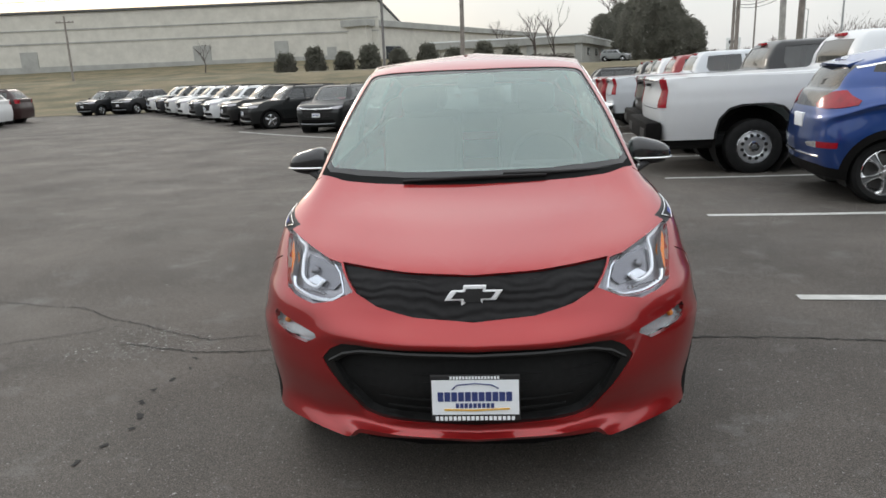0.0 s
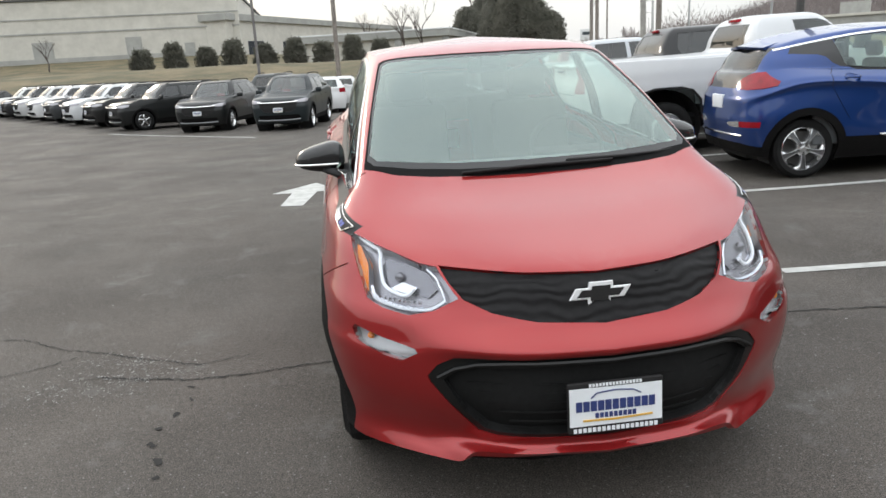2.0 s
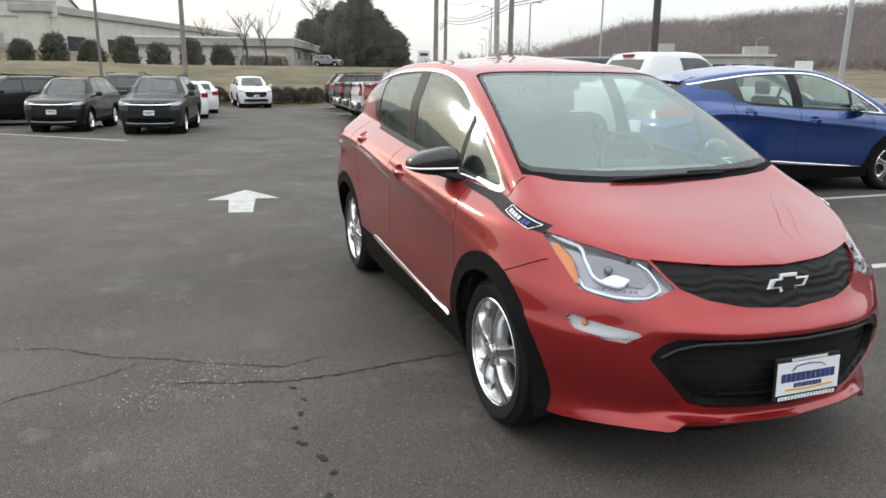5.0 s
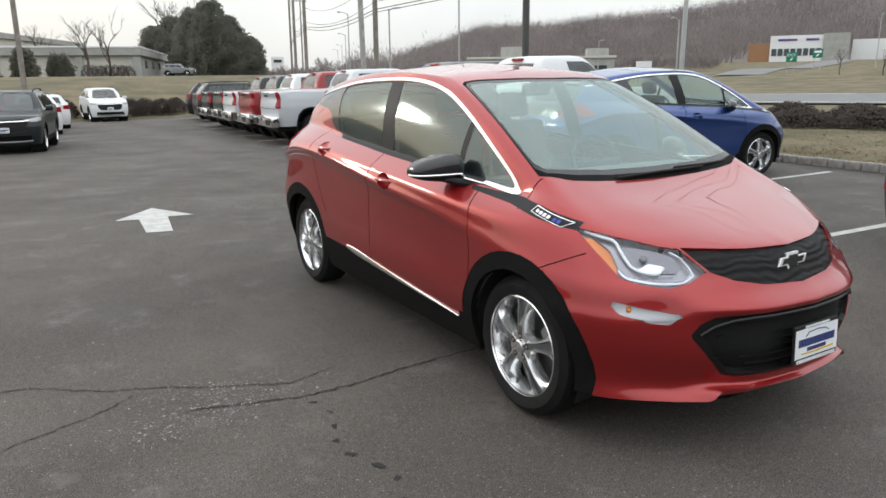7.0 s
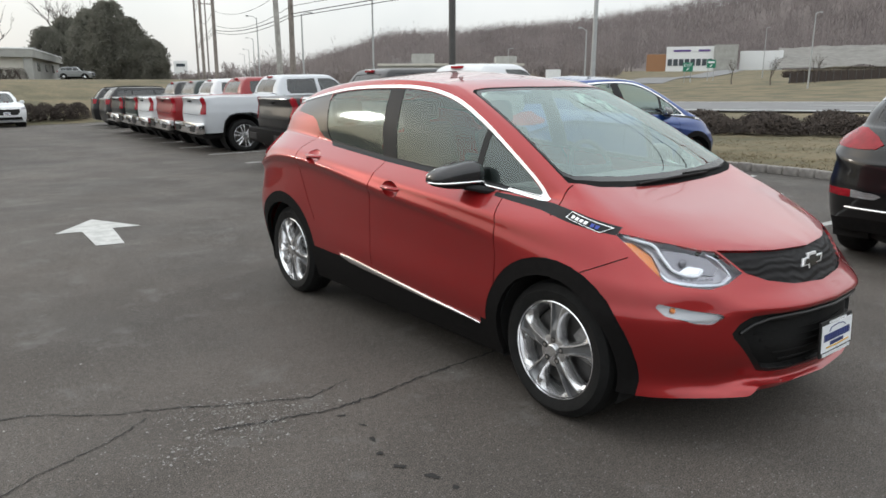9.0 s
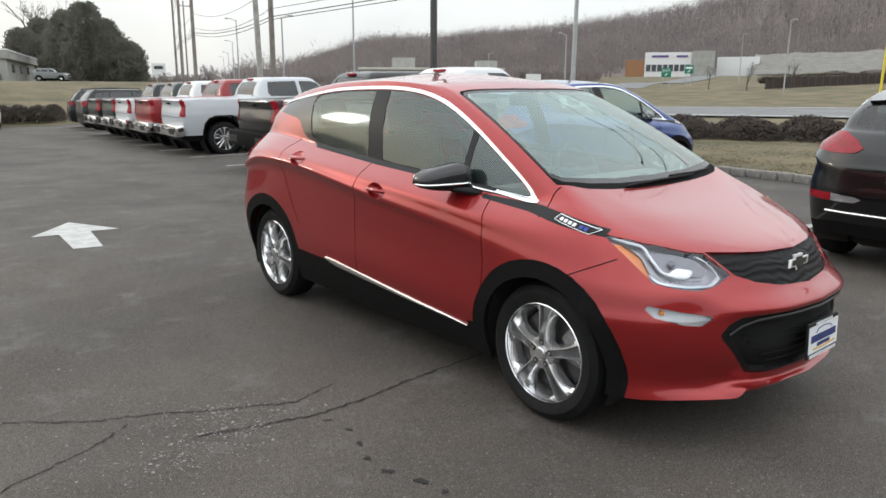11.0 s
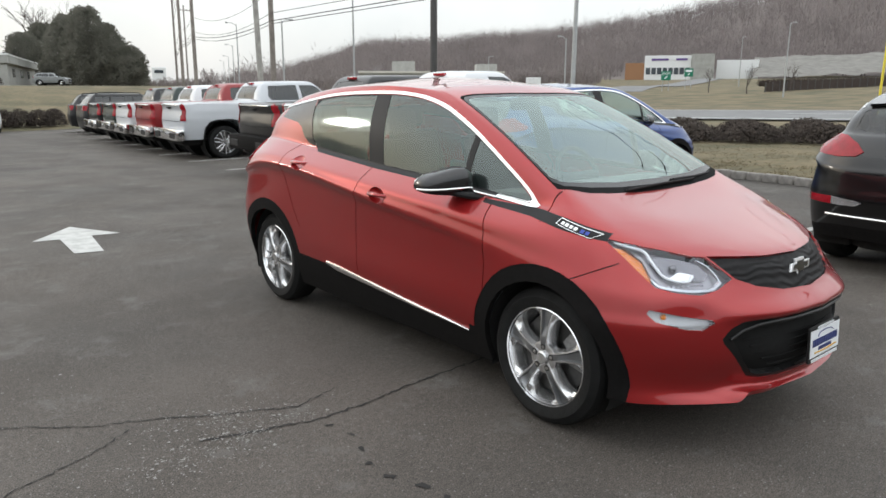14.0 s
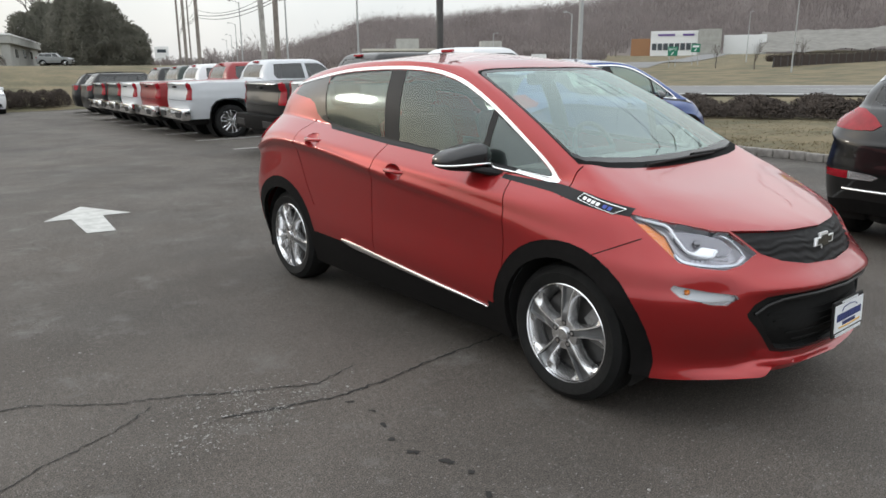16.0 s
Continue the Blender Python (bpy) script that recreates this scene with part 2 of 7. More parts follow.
def spline(points, t):
    """Catmull-Rom through points (numpy rows) at parameter t in 0..n-1."""
    n = len(points)
    i = min(int(t), n - 2)
    f = t - i
    p1, p2 = points[i], points[i + 1]
    p0 = points[i - 1] if i > 0 else 2 * p1 - p2
    p3 = points[i + 2] if i + 2 < n else 2 * p2 - p1
    def tangent(a, b, c):
        m, most = (c - a) / 2, 1.35 * min(np.linalg.norm(b - a), np.linalg.norm(c - b))
        size = np.linalg.norm(m)
        return m if size <= most or size < 1e-9 else m * (most / size)
    m1, m2 = tangent(p0, p1, p2), tangent(p1, p2, p3)
    return (2 * f**3 - 3 * f * f + 1) * p1 + (f**3 - 2 * f * f + f) * m1 + (3 * f * f - 2 * f**3) * p2 + (f**3 - f * f) * m2


def curve_value(pairs, x):
    xs, ys = zip(*pairs)
    return float(np.interp(x, xs, ys))


class Shell:
    """Half of a car's skin, lofted through design lines, from which regions are cut with exact edges."""

    def __init__(self, lines, across=5, along=5):
        grid = np.array(lines, float)
        rows, cols = grid.shape[:2]
        u = np.linspace(0, cols - 1, (cols - 1) * across + 1)
        v = np.linspace(0, rows - 1, (rows - 1) * along + 1)
        fine = np.array([[spline(row, t) for t in u] for row in grid])
        net = np.array([[spline(fine[:, k], t) for k in range(len(u))] for t in v])
        net[..., 0] = np.maximum(net[..., 0], 0.0)
        self.bm = bm = bmesh.new()
        vs = [[bm.verts.new(p) for p in row] for row in net]
        for a, b in zip(vs, vs[1:]):
            for k in range(len(a) - 1):
                bm.faces.new((a[k], a[k + 1], b[k + 1], b[k]))
        bmesh.ops.remove_doubles(bm, verts=bm.verts, dist=1e-4)
        bm.normal_update()
        self.tag = bm.faces.layers.int.new("region")
        self.names = {"": 0}

    def cut(self, name, outline, way, only=("",), slack=0.02):
        """Marks the skin inside an outline (3D points) seen along a direction."""
        bm, tag = self.bm, self.tag
        code = self.names.setdefault(name, len(self.names))
        allowed = {self.names[n] for n in only if n in self.names}
        way = Vector(way).normalized()
        a = way.orthogonal().normalized()
        b = way.cross(a)
        flat = [Vector((Vector(p).dot(a), Vector(p).dot(b), 0)) for p in outline]
        tris = tessellate_polygon([flat])
        for tri in tris:
            q = [flat[k] for k in tri]
            area = (q[1] - q[0]).cross(q[2] - q[0]).z
            if abs(area) < 1e-9:
                continue
            if area < 0:
                q = q[::-1]
            lo = Vector((min(p.x for p in q), min(p.y for p in q)))
            hi = Vector((max(p.x for p in q), max(p.y for p in q)))
            some = []
            for f in bm.faces:
                if f[tag] not in allowed or f.normal.dot(way) > -slack:
                    continue
                us = [v.co.dot(a) for v in f.verts]
                if max(us) < lo.x or min(us) > hi.x:
                    continue
                ws = [v.co.dot(b) for v in f.verts]
                if max(ws) < lo.y or min(ws) > hi.y:
                    continue
                some.append(f)
            for k in range(3):
                if not some:
                    break
                p, r = q[k], q[(k + 1) % 3]
                e = (r - p).normalized()
                out = a * e.y - b * e.x
                co = a * p.x + b * p.y
                geom = list({x for f in some for x in (f, *f.edges, *f.verts)})
                got = bmesh.ops.bisect_plane(bm, geom=geom, dist=1e-6, plane_co=co, plane_no=out)["geom"]
                some = [f for f in got if isinstance(f, bmesh.types.BMFace) and (f.calc_center_median() - co).dot(out) < 0]
            for f in some:
                f[tag] = code

    def strip(self, name, points, width, way, only=("",)):
        """Marks a narrow band along a line of points."""
        way = Vector(way).normalized()
        pts = [Vector(p) for p in points]
        for p, q in zip(pts, pts[1:]):
            s = (q - p).cross(way).normalized() * width / 2
            e = (q - p).normalized() * width * 0.3
            self.cut(name, [p - s - e, q - s + e, q + s + e, p + s - e], way, only)

    def fill(self, name, test, only=("",)):
        """Marks whole faces whose centre passes a test."""
        code = self.names.setdefault(name, len(self.names))
        allowed = {self.names[n] for n in only if n in self.names}
        for f in self.bm.faces:
            if f[self.tag] in allowed and test(f.calc_center_median()):
                f[self.tag] = code

    def take(self, names, sink=0.0, lip=0.0, mirror=False, both=False, lift=None):
        """A new bmesh of the regions, sunk below the skin, with a turned-in lip; mirror: the other side; both: both halves in one."""
        codes = {self.names[n] for n in ([names] if isinstance(names, str) else names) if n in self.names}
        out = bmesh.new()
        made = {}
        for f in self.bm.faces:
            if f[self.tag] in codes:
                vs = []
                for v in f.verts:
                    if v not in made:
                        n = Vector((0, v.normal.y, v.normal.z)).normalized() if abs(v.co.x) < 1e-4 else v.normal
                        made[v] = out.verts.new(v.co - n * sink)
                    vs.append(made[v])
                try:
                    out.faces.new(vs)
                except ValueError:
                    pass
        bmesh.ops.remove_doubles(out, verts=out.verts, dist=4e-4)
        out.normal_update()
        if lip:
            rim = [e for e in out.edges if e.is_boundary and not (abs(e.verts[0].co.x) < 1e-4 and abs(e.verts[1].co.x) < 1e-4)]
            ends = {v: Vector((0, v.normal.y, v.normal.z)).normalized() if abs(v.co.x) < 1e-4 else v.normal.copy() for e in rim for v in e.verts}
            new_v = {v: out.verts.new(v.co - n * lip) for v, n in ends.items()}
            for e in rim:
                p, q = e.verts
                f = e.link_faces[0]
                order = [l.vert for l in f.loops]
                i = order.index(p)
                if order[(i + 1) % len(order)] is q:
                    p, q = q, p
                out.faces.new((p, q, new_v[q], new_v[p]))
        if both or mirror:
            keep = list(out.faces)
            if both:
                geom = bmesh.ops.duplicate(out, geom=list(out.verts) + list(out.edges) + keep)["geom"]
                vs = [g for g in geom if isinstance(g, bmesh.types.BMVert)]
                fs = [g for g in geom if isinstance(g, bmesh.types.BMFace)]
            else:
                vs, fs = list(out.verts), keep
            for v in vs:
                v.co.x = -v.co.x
            bmesh.ops.reverse_faces(out, faces=fs)
            if both:
                bmesh.ops.remove_doubles(out, verts=[v for v in out.verts if abs(v.co.x) < 1e-3], dist=2e-3)
        return out


def islands(bm):
    """Each connected piece of a bmesh as a bmesh of its own."""
    left, out = set(bm.verts), []
    while left:
        todo = [left.pop()]
        got = set(todo)
        while todo:
            v = todo.pop()
            for e in v.link_edges:
                w = e.other_vert(v)
                if w in left:
                    left.discard(w)
                    got.add(w)
                    todo.append(w)
        one = bmesh.new()
        twin = {v: one.verts.new(v.co) for v in got}
        for f in {f for v in got for f in v.link_faces}:
            one.faces.new([twin[v] for v in f.verts])
        if len(one.faces) > 2:
            out.append(one)
    return out


def side(points, x=0.9):
    """An outline drawn on the side view, as 3D points."""
    return [(x, y, z) for y, z in points]


def front(points, y=-1.0):
    return [(x, y, z) for x, z in points]


def corner(points):
    """An outline on the view from the front corner: (across, up)."""
    return [(s * .834 + .55, s * .552 - .83, z) for s, z in points]


def top(points, z=2.0):
    return [(x, y, z) for x, y in points]


def arc(cy, cz, r, a0, a1, n):
    return [(cy + r * math.cos(radians(a0 + (a1 - a0) * k / n)), cz + r * math.sin(radians(a0 + (a1 - a0) * k / n))) for k in range(n + 1)]

# ---- compact electric hatchback ----
HATCH_LINES = []


def line_of(xs, ys, zs):
    HATCH_LINES.append(list(zip(xs, ys, zs)))


# design lines from the sill up to the roof's middle, each from the nose round to the tail
PLAN_X = np.array([0, .25, .43, .59, .770, .862, .872, .86, .865, .87, .878, .825, .55, 0])
PLAN_Y = np.array([-.862, -.835, -.755, -.655, -.485, -.235, .12, .6, 1.4, 2.1, 2.65, 3.045, 3.215, 3.26])
TUCK = np.array([.0, .0, .012, .02, .03, .045, .07, .08, .085, .085, .08, .055, .02, 0])
_chin_x, _chin_y = PLAN_X - TUCK, PLAN_Y + np.array([.022, .022, .0, .0, -.006, .012, 0, 0, 0, 0, 0, -.03, -.07, -.075])
_chin_x[2:4], _chin_y[2:4] = (.398, .455), (-.775, -.748)
line_of(_chin_x, _chin_y, [.296, .298, .304, .262, .250, .238, .2, .19, .19, .2, .22, .26, .28, .28])
line_of(PLAN_X - TUCK * 0.55, PLAN_Y + np.array([.046, .046, .046, .042, .030, .010, 0, 0, 0, 0, 0, -.01, -.03, -.035]), [.325, .325, .325, .315, .33, .33, .32, .31, .31, .32, .35, .38, .40, .40])
line_of(PLAN_X - TUCK * 0.22, PLAN_Y + np.array([.0, .0, .0, .0, .0, 0, 0, 0, 0, 0, 0, 0, -.01, -.012]), [.45, .45, .455, .46, .47, .46, .45, .46, .46, .47, .49, .51, .52, .52])
# the doors tuck in below the crease
line_of(PLAN_X - np.array([0, 0, 0, 0, 0, 0, .004, .020, .026, .020, .006, 0, 0, 0]), PLAN_Y + np.array([.012, .012, .008, .0, .0, 0, 0, 0, 0, 0, 0, 0, 0, 0]), [.595, .595, .592, .575, .575, .575, .60, .64, .68, .71, .70, .66, .63, .63])
# the shoulder crease falls towards the front wheel
_crease = (PLAN_X - np.array([0, .003, .002, .0, .012, .022, .016, .002, .0, .0, .003, .015, .01, 0]), PLAN_Y + np.array([.062, .06, .05, .045, .045, .03, 0, 0, 0, 0, 0, -.01, -.02, -.025]), np.array([.690, .690, .692, .695, .70, .715, .768, .832, .915, 1.0, 1.015, .92, .86, .86]))
_over = (np.array([0, .23, .435, .585, .727, .785, .818, .834, .832, .830, .832, .762, .48, 0]), np.array([-.71, -.67, -.575, -.465, -.29, -.13, .12, .6, 1.4, 2.1, 2.65, 3.0, 3.16, 3.19]), np.array([.834, .838, .846, .856, .880, .898, .908, .938, 1.0, 1.062, 1.085, 1.03, 1.0, 1.0]))
_edge = np.array([.30, .30, .30, .30, .30, .30, .36, .45, .45, .45, .45, .36, .3, .3])
# a ledge across the bumper between the lower grille and the nose
_low4 = np.array(HATCH_LINES[-1]).T
_ledge = [a * .55 + b * .45 for a, b in zip(_low4, _crease)]
_ledge[1][:3] = PLAN_Y[:3] - .004
_ledge[2][:3] = .640, .640, .638
# the flanks fall back sharply just under the crease
_ledge[0][7:12] = _crease[0][7:12] - np.array([.010, .020, .026, .026, .016])
_ledge[2][7:12] = _crease[2][7:12] - np.array([.045, .055, .060, .060, .050])
line_of(*_ledge)
line_of(*_crease)
_mid_x = _crease[0] + (_over[0] - _crease[0]) * np.array([.30, .30, .30, .30, .30, .30, .32, .33, .33, .33, .33, .32, .3, .3])
line_of(_mid_x, *(a + (b - a) * _edge for a, b in zip(_crease[1:], _over[1:])))
line_of(*_over)
line_of([0, .22, .42, .585, .685, .735, .730, .745, .747, .74, .722, .64, .40, 0], [-.42, -.395, -.345, -.28, -.215, -.06, .12, .6, 1.4, 2.1, 2.65, 2.98, 3.11, 3.14], [.925, .930, .937, .938, .946, .980, .987, 1.03, 1.078, 1.128, 1.165, 1.15, 1.13, 1.13])
line_of([0, .22, .42, .55, .645, .69, .705, .728, .732, .722, .70, .63, .4, 0], [-.04, -.035, -.02, .0, .035, .08, .17, .62, 1.4, 2.1, 2.65, 2.95, 3.05, 3.08], [1.04, 1.042, 1.05, 1.058, 1.066, 1.048, 1.009, 1.046, 1.095, 1.145, 1.18, 1.18, 1.18, 1.18])
_low = np.array(HATCH_LINES[-1])
_high = np.array(list(zip([0, .2, .37, .472, .543, .56, .572, .584, .594, .60, .578, .53, .35, 0], [.90, .90, .91, .92, .935, .97, 1.05, 1.2, 1.5, 2.1, 2.6, 2.85, 2.93, 2.95], [1.515, 1.512, 1.507, 1.500, 1.489, 1.487, 1.491, 1.500, 1.508, 1.490, 1.43, 1.38, 1.385, 1.39])))
_mid = (_low + _high) / 2
_mid[:, 0] += np.array([0, .012, .018, .018, .012, .012, .014, .02, .028, .028, .02, .02, .02, 0])
_mid[:, 2] += np.array([.035, .033, .028, .024, .018, .012, .008, 0, 0, 0, 0, .01, .01, .01])
HATCH_LINES.append(_mid.tolist())
HATCH_LINES.append(_high.tolist())
line_of([0, .18, .32, .41, .47, .487, .503, .523, .535, .538, .505, .46, .3, 0], [1.15, 1.15, 1.16, 1.17, 1.19, 1.22, 1.28, 1.4, 1.65, 2.1, 2.55, 2.78, 2.85, 2.88], [1.563, 1.56, 1.552, 1.543, 1.533, 1.533, 1.537, 1.543, 1.547, 1.532, 1.482, 1.435, 1.445, 1.45])
_cy = np.array([1.36, 1.37, 1.38, 1.39, 1.41, 1.43, 1.47, 1.55, 1.75, 2.1, 2.5, 2.7, 2.76, 2.78])
line_of(np.zeros(14), _cy, 1.598 - .052 * ((_cy - 1.75) / .75) ** 2 * (_cy > 1.75) - .04 * ((_cy - 1.75) / .75) ** 2 * (_cy <= 1.75))

HATCH_LINES = [[(x * 1.014, y, z) for x, y, z in row] for row in HATCH_LINES]

BELT = [(.10, .988), (.6, 1.035), (1.38, 1.08), (2.1, 1.133), (2.45, 1.162)]
RAIL = [(.13, 1.005), (.35, 1.14), (.62, 1.292), (.85, 1.398), (1.0, 1.448), (1.2, 1.486), (1.5, 1.501), (2.0, 1.486), (2.4, 1.440), (2.86, 1.37)]
RAIL = [tuple(spline(np.array([(y, z, 0.0) for y, z in RAIL]), t)[:2]) for t in np.linspace(0, len(RAIL) - 1, 60)]
SIDE, FRONT, CORNER, REAR, DOWN = (-1, 0, 0), (0, 1, 0), (-.55, .83, 0), (0, -1, 0), (0, 0, -1)


TRIM_Y = (.25, .35, .45, .54, .62, .70, .78, .84, .90, .95, 1.0, 1.06, 1.12, 1.2, 1.3, 1.4, 1.5, 1.65, 1.8, 1.95, 2.1, 2.25, 2.4, 2.55, 2.7)


def rail(y, d=0.0):
    return (y, curve_value(RAIL, y) + d)


def belt(y, d=0.0):
    return (y, curve_value(BELT, y) + d)


HANDLES = ((1.24, .935), (2.15, 1.046))


def hatch_shell():
    s = Shell(HATCH_LINES)
    s.tree = BVHTree.FromBMesh(s.bm)
    # wheel openings and their black cladding
    for cy in (0.0, 2.6):
        s.cut("arch_hole", side(arc(cy, .325, .362, -20, 200, 20)), SIDE)
        s.cut("arch_hole", side([(cy - .35, .12), (cy + .35, .12), (cy + .35, .21), (cy - .35, .21)]), SIDE)
        s.cut("cladding", side([*arc(cy, .325, .442, -8, 200, 22), *arc(cy, .325, .30, 200, -8, 8)]), SIDE)
        s.cut("cladding", side([(cy + .28, .12), (cy + .44, .12), (cy + .44, .30), (cy + .28, .27)] if cy < 1 else [(cy - .46, .12), (cy - .28, .12), (cy - .28, .27), (cy - .46, .34)]), SIDE)
    # sill and its bright strip
    s.cut("sill_strip", side([(.48, .340), (.9, .371), (1.78, .446), (1.83, .446), (1.78, .412), (.9, .345), (.49, .324)]), SIDE)
    s.cut("cladding", side([(.36, .1), (2.24, .1), (2.24, .44), (1.83, .428), (.48, .334), (.36, .330)]), SIDE)
    s.cut("cladding", [(.9, 3.6, .1), (-.1, 3.6, .1), (-.1, 3.6, .40), (.55, 3.6, .40), (.9, 3.6, .36)], REAR)
    s.cut("cladding", side([(2.9, .1), (3.4, .1), (3.4, .37), (2.98, .37)]), SIDE)
    # side glass
    s.cut("quarter_glass", side([(.205, 1.014), (.40, 1.030), (.615, 1.052), rail(.615, -.016), rail(.45, -.016), rail(.32, -.016), rail(.225, -.018), (.195, 1.022)]), SIDE)
    s.cut("front_glass", side([(.655, 1.055), (1.0, 1.074), belt(1.345, .016), *(rail(y, -.012) for y in (1.43, 1.3, 1.2, 1.12, 1.06, 1.0, .95, .90, .84, .78, .72, .655))]), SIDE)
    s.cut("rear_glass", side([belt(1.49, .016), belt(1.9, .016), (2.06, 1.152), (2.15, 1.172), (2.185, 1.215), (2.225, 1.32), (2.262, 1.405), *(rail(y, -.016) for y in (2.22, 2.1, 1.95, 1.8, 1.65, 1.57))]), SIDE)
    s.cut("sail", side([(2.10, 1.146), (2.22, 1.165), (2.30, 1.205), (2.36, 1.268), (2.44, 1.297), (2.74, 1.325), rail(2.70, -.004), rail(2.5, -.006), rail(2.27, -.008), (2.225, 1.31), (2.185, 1.205), (2.14, 1.165)]), SIDE)
    ys = [y for y in TRIM_Y if y > .27]
    s.cut("bright_trim", side([rail(.27, .009), rail(.23, .008), rail(.19, .005), (.146, 1.006), (.130, .999), (.134, .990), belt(.18, -.006), belt(.30, -.005), (.30, 1.0165), (.215, 1.0095), (.197, 1.012), (.189, 1.019), (.200, 1.032), rail(.235, -.011), rail(.27, -.010)]), SIDE)
    s.cut("bright_trim", side([rail(y, -.010 if y < 1 else -.008) for y in (.27, *ys, 2.86)] + [rail(y, .009) for y in (2.86, *ys[::-1], .27)]), SIDE)
    s.cut("bright_trim", side([belt(.30, -.005), belt(.395, -.004), belt(.395, .008), (.30, 1.0165)]), SIDE)
    s.cut("pillar_black", side([belt(.15, -.002), belt(.8, -.013), belt(1.4, -.013), belt(2.06, -.010), (2.12, 1.146), (2.19, 1.20), (2.23, 1.31), *(rail(y, -.011) for y in (2.26, *[y for y in TRIM_Y[::-1] if y < 2.26 and y > .3], .3))]), SIDE)
    # black band with the badge between sail tip and lamp
    s.cut("badge", side([(-.035, .968), (-.018, .944), (-.200, .902), (-.236, .921)]), SIDE)
    s.cut("badge_band", side([(.45, 1.002), (.10, .988), (-.06, .970), (-.258, .926), (-.262, .897), (-.06, .924), (.14, .957), (.45, .985)]), SIDE)
    # lamps and grilles
    s.cut("lamp", corner([(-.012, .764), (.04, .808), (.0875, .845), (.15, .851), (.28, .875), (.42, .900), (.474, .909), (.470, .897), (.345, .765), (.318, .738), (.24, .720), (.141, .711), (.06, .728)]), CORNER)
    s.cut("upper_grille", front([(-.01, .832), (.22, .836), (.468, .848), (.445, .806), (.408, .762), (.33, .730), (.2, .706), (-.01, .694)]), FRONT)
    s.cut("lower_grille", front([(-.01, .588), (.2, .588), (.39, .580), (.445, .565), (.492, .532), (.44, .44), (.375, .368), (.33, .358), (.2, .354), (-.01, .350)]), FRONT)
    s.cut("grille_frame", front([(-.01, .617), (.2, .617), (.39, .613), (.455, .607), (.505, .578), (.535, .540), (.528, .52), (.465, .44), (.392, .358), (.34, .345), (.2, .341), (-.01, .336)]), FRONT)
    s.cut("fog_lamp", corner([(.350, .655), (.362, .640), (.33, .610), (.21, .582), (.145, .578), (.092, .606), (.104, .618), (.22, .632)]), CORNER)
    # bonnet, windscreen and the seams round them
    hood = [(-.01, -.74), (.22, -.70), (.478, -.575), (.61, -.465), (.715, -.31), (.765, -.16), (.785, -.05), (.785, .065), (.66, .058), (.55, -.005), (.42, -.03), (.22, -.048), (-.01, -.055)]
    s.strip("bonnet_gap", top([(.668, .052), (.71, .062), (.79, .070)]), .007, DOWN)
    s.cut("bonnet", top(hood), DOWN)
    screen = [(-.01, -.005), (.3, .005), (.5, .03), (.63, .07), (.657, .12), (.612, .45), (.548, .86), (.52, .888), (.3, .862), (-.01, .846)]
    s.cut("windscreen", top([(-.01, .036), (.3, .044), (.5, .070), (.618, .098), (.643, .15), (.602, .45), (.538, .83), (.515, .855), (.3, .826), (-.01, .810)]), DOWN)
    s.cut("glass_edge", top(screen), DOWN)
    s.cut("cowl", top([(-.01, -.06), (.3, -.045), (.5, -.022), (.63, .030), (.672, .075), (.664, .13), (.616, .46), (.553, .885), (.53, .904), (.3, .876), (-.01, .860)]), DOWN)
    # scooped hollows behind the door handles, then the doors
    for hy, hz in HANDLES:
        s.cut("handle_cup", side([(hy + .078 * math.cos(a * math.pi / 10), hz + .043 * math.sin(a * math.pi / 10) + .012 * math.cos(a * math.pi / 10)) for a in range(20)]), SIDE)
    s.strip("front_gap", side([(.392, .985), (.365, .85), (.352, .70), (.366, .55), (.402, .44), (.438, .345)]), .006, SIDE)
    s.strip("middle_gap", side([(1.42, 1.078), (1.47, .9), (1.485, .7), (1.475, .5), (1.45, .39)]), .006, SIDE)
    s.strip("rear_gap", side([(2.30, 1.165), (2.36, 1.10), (2.36, .98), (2.28, .84), (2.215, .72), (2.15, .62)]), .006, SIDE)
    s.strip("bumper_gap", side([(-.165, .735), (-.25, .776), (-.335, .818)]), .005, SIDE)
    s.fill("front_door", lambda c: c.x > .6 and c.y < 1.49 and c.z < curve_value(BELT, c.y) + .02 and c.y > curve_value([(.34, .441), (.44, .404), (.55, .368), (.70, .354), (.85, .367), (1.0, .394)], c.z) and c.y < curve_value([(.38, 1.448), (.5, 1.474), (.7, 1.484), (.9, 1.469), (1.08, 1.419)], c.z))
    s.fill("rear_door", lambda c: c.x > .6 and 1.4 < c.y < 2.46 and c.z < curve_value(BELT, c.y) + .02 and c.y > curve_value([(.38, 1.448), (.5, 1.474), (.7, 1.484), (.9, 1.469), (1.08, 1.419)], c.z) and c.y < curve_value([(.62, 2.148), (.72, 2.213), (.84, 2.278), (.98, 2.358), (1.1, 2.358), (1.165, 2.30)], c.z) and c.z > .40 and (Vector((c.y - 2.6, c.z - .325)).length > .412))
    # tail
    s.cut("hatch_glass", [(-.01, 3.5, 1.175), (.42, 3.5, 1.175), (.52, 3.5, 1.21), (.50, 3.5, 1.34), (.44, 3.5, 1.372), (-.01, 3.5, 1.378)], REAR)
    s.cut("tail_lamp", [(.36, 3.14, 1.02), (.44, 3.12, 1.085), (.56, 3.05, 1.145), (.66, 2.97, 1.15), (.72, 2.92, 1.10), (.80, 2.84, 1.05), (.805, 2.86, 1.01), (.74, 2.98, .985), (.58, 3.1, .972), (.42, 3.15, .98)], (-.55, -.83, 0))
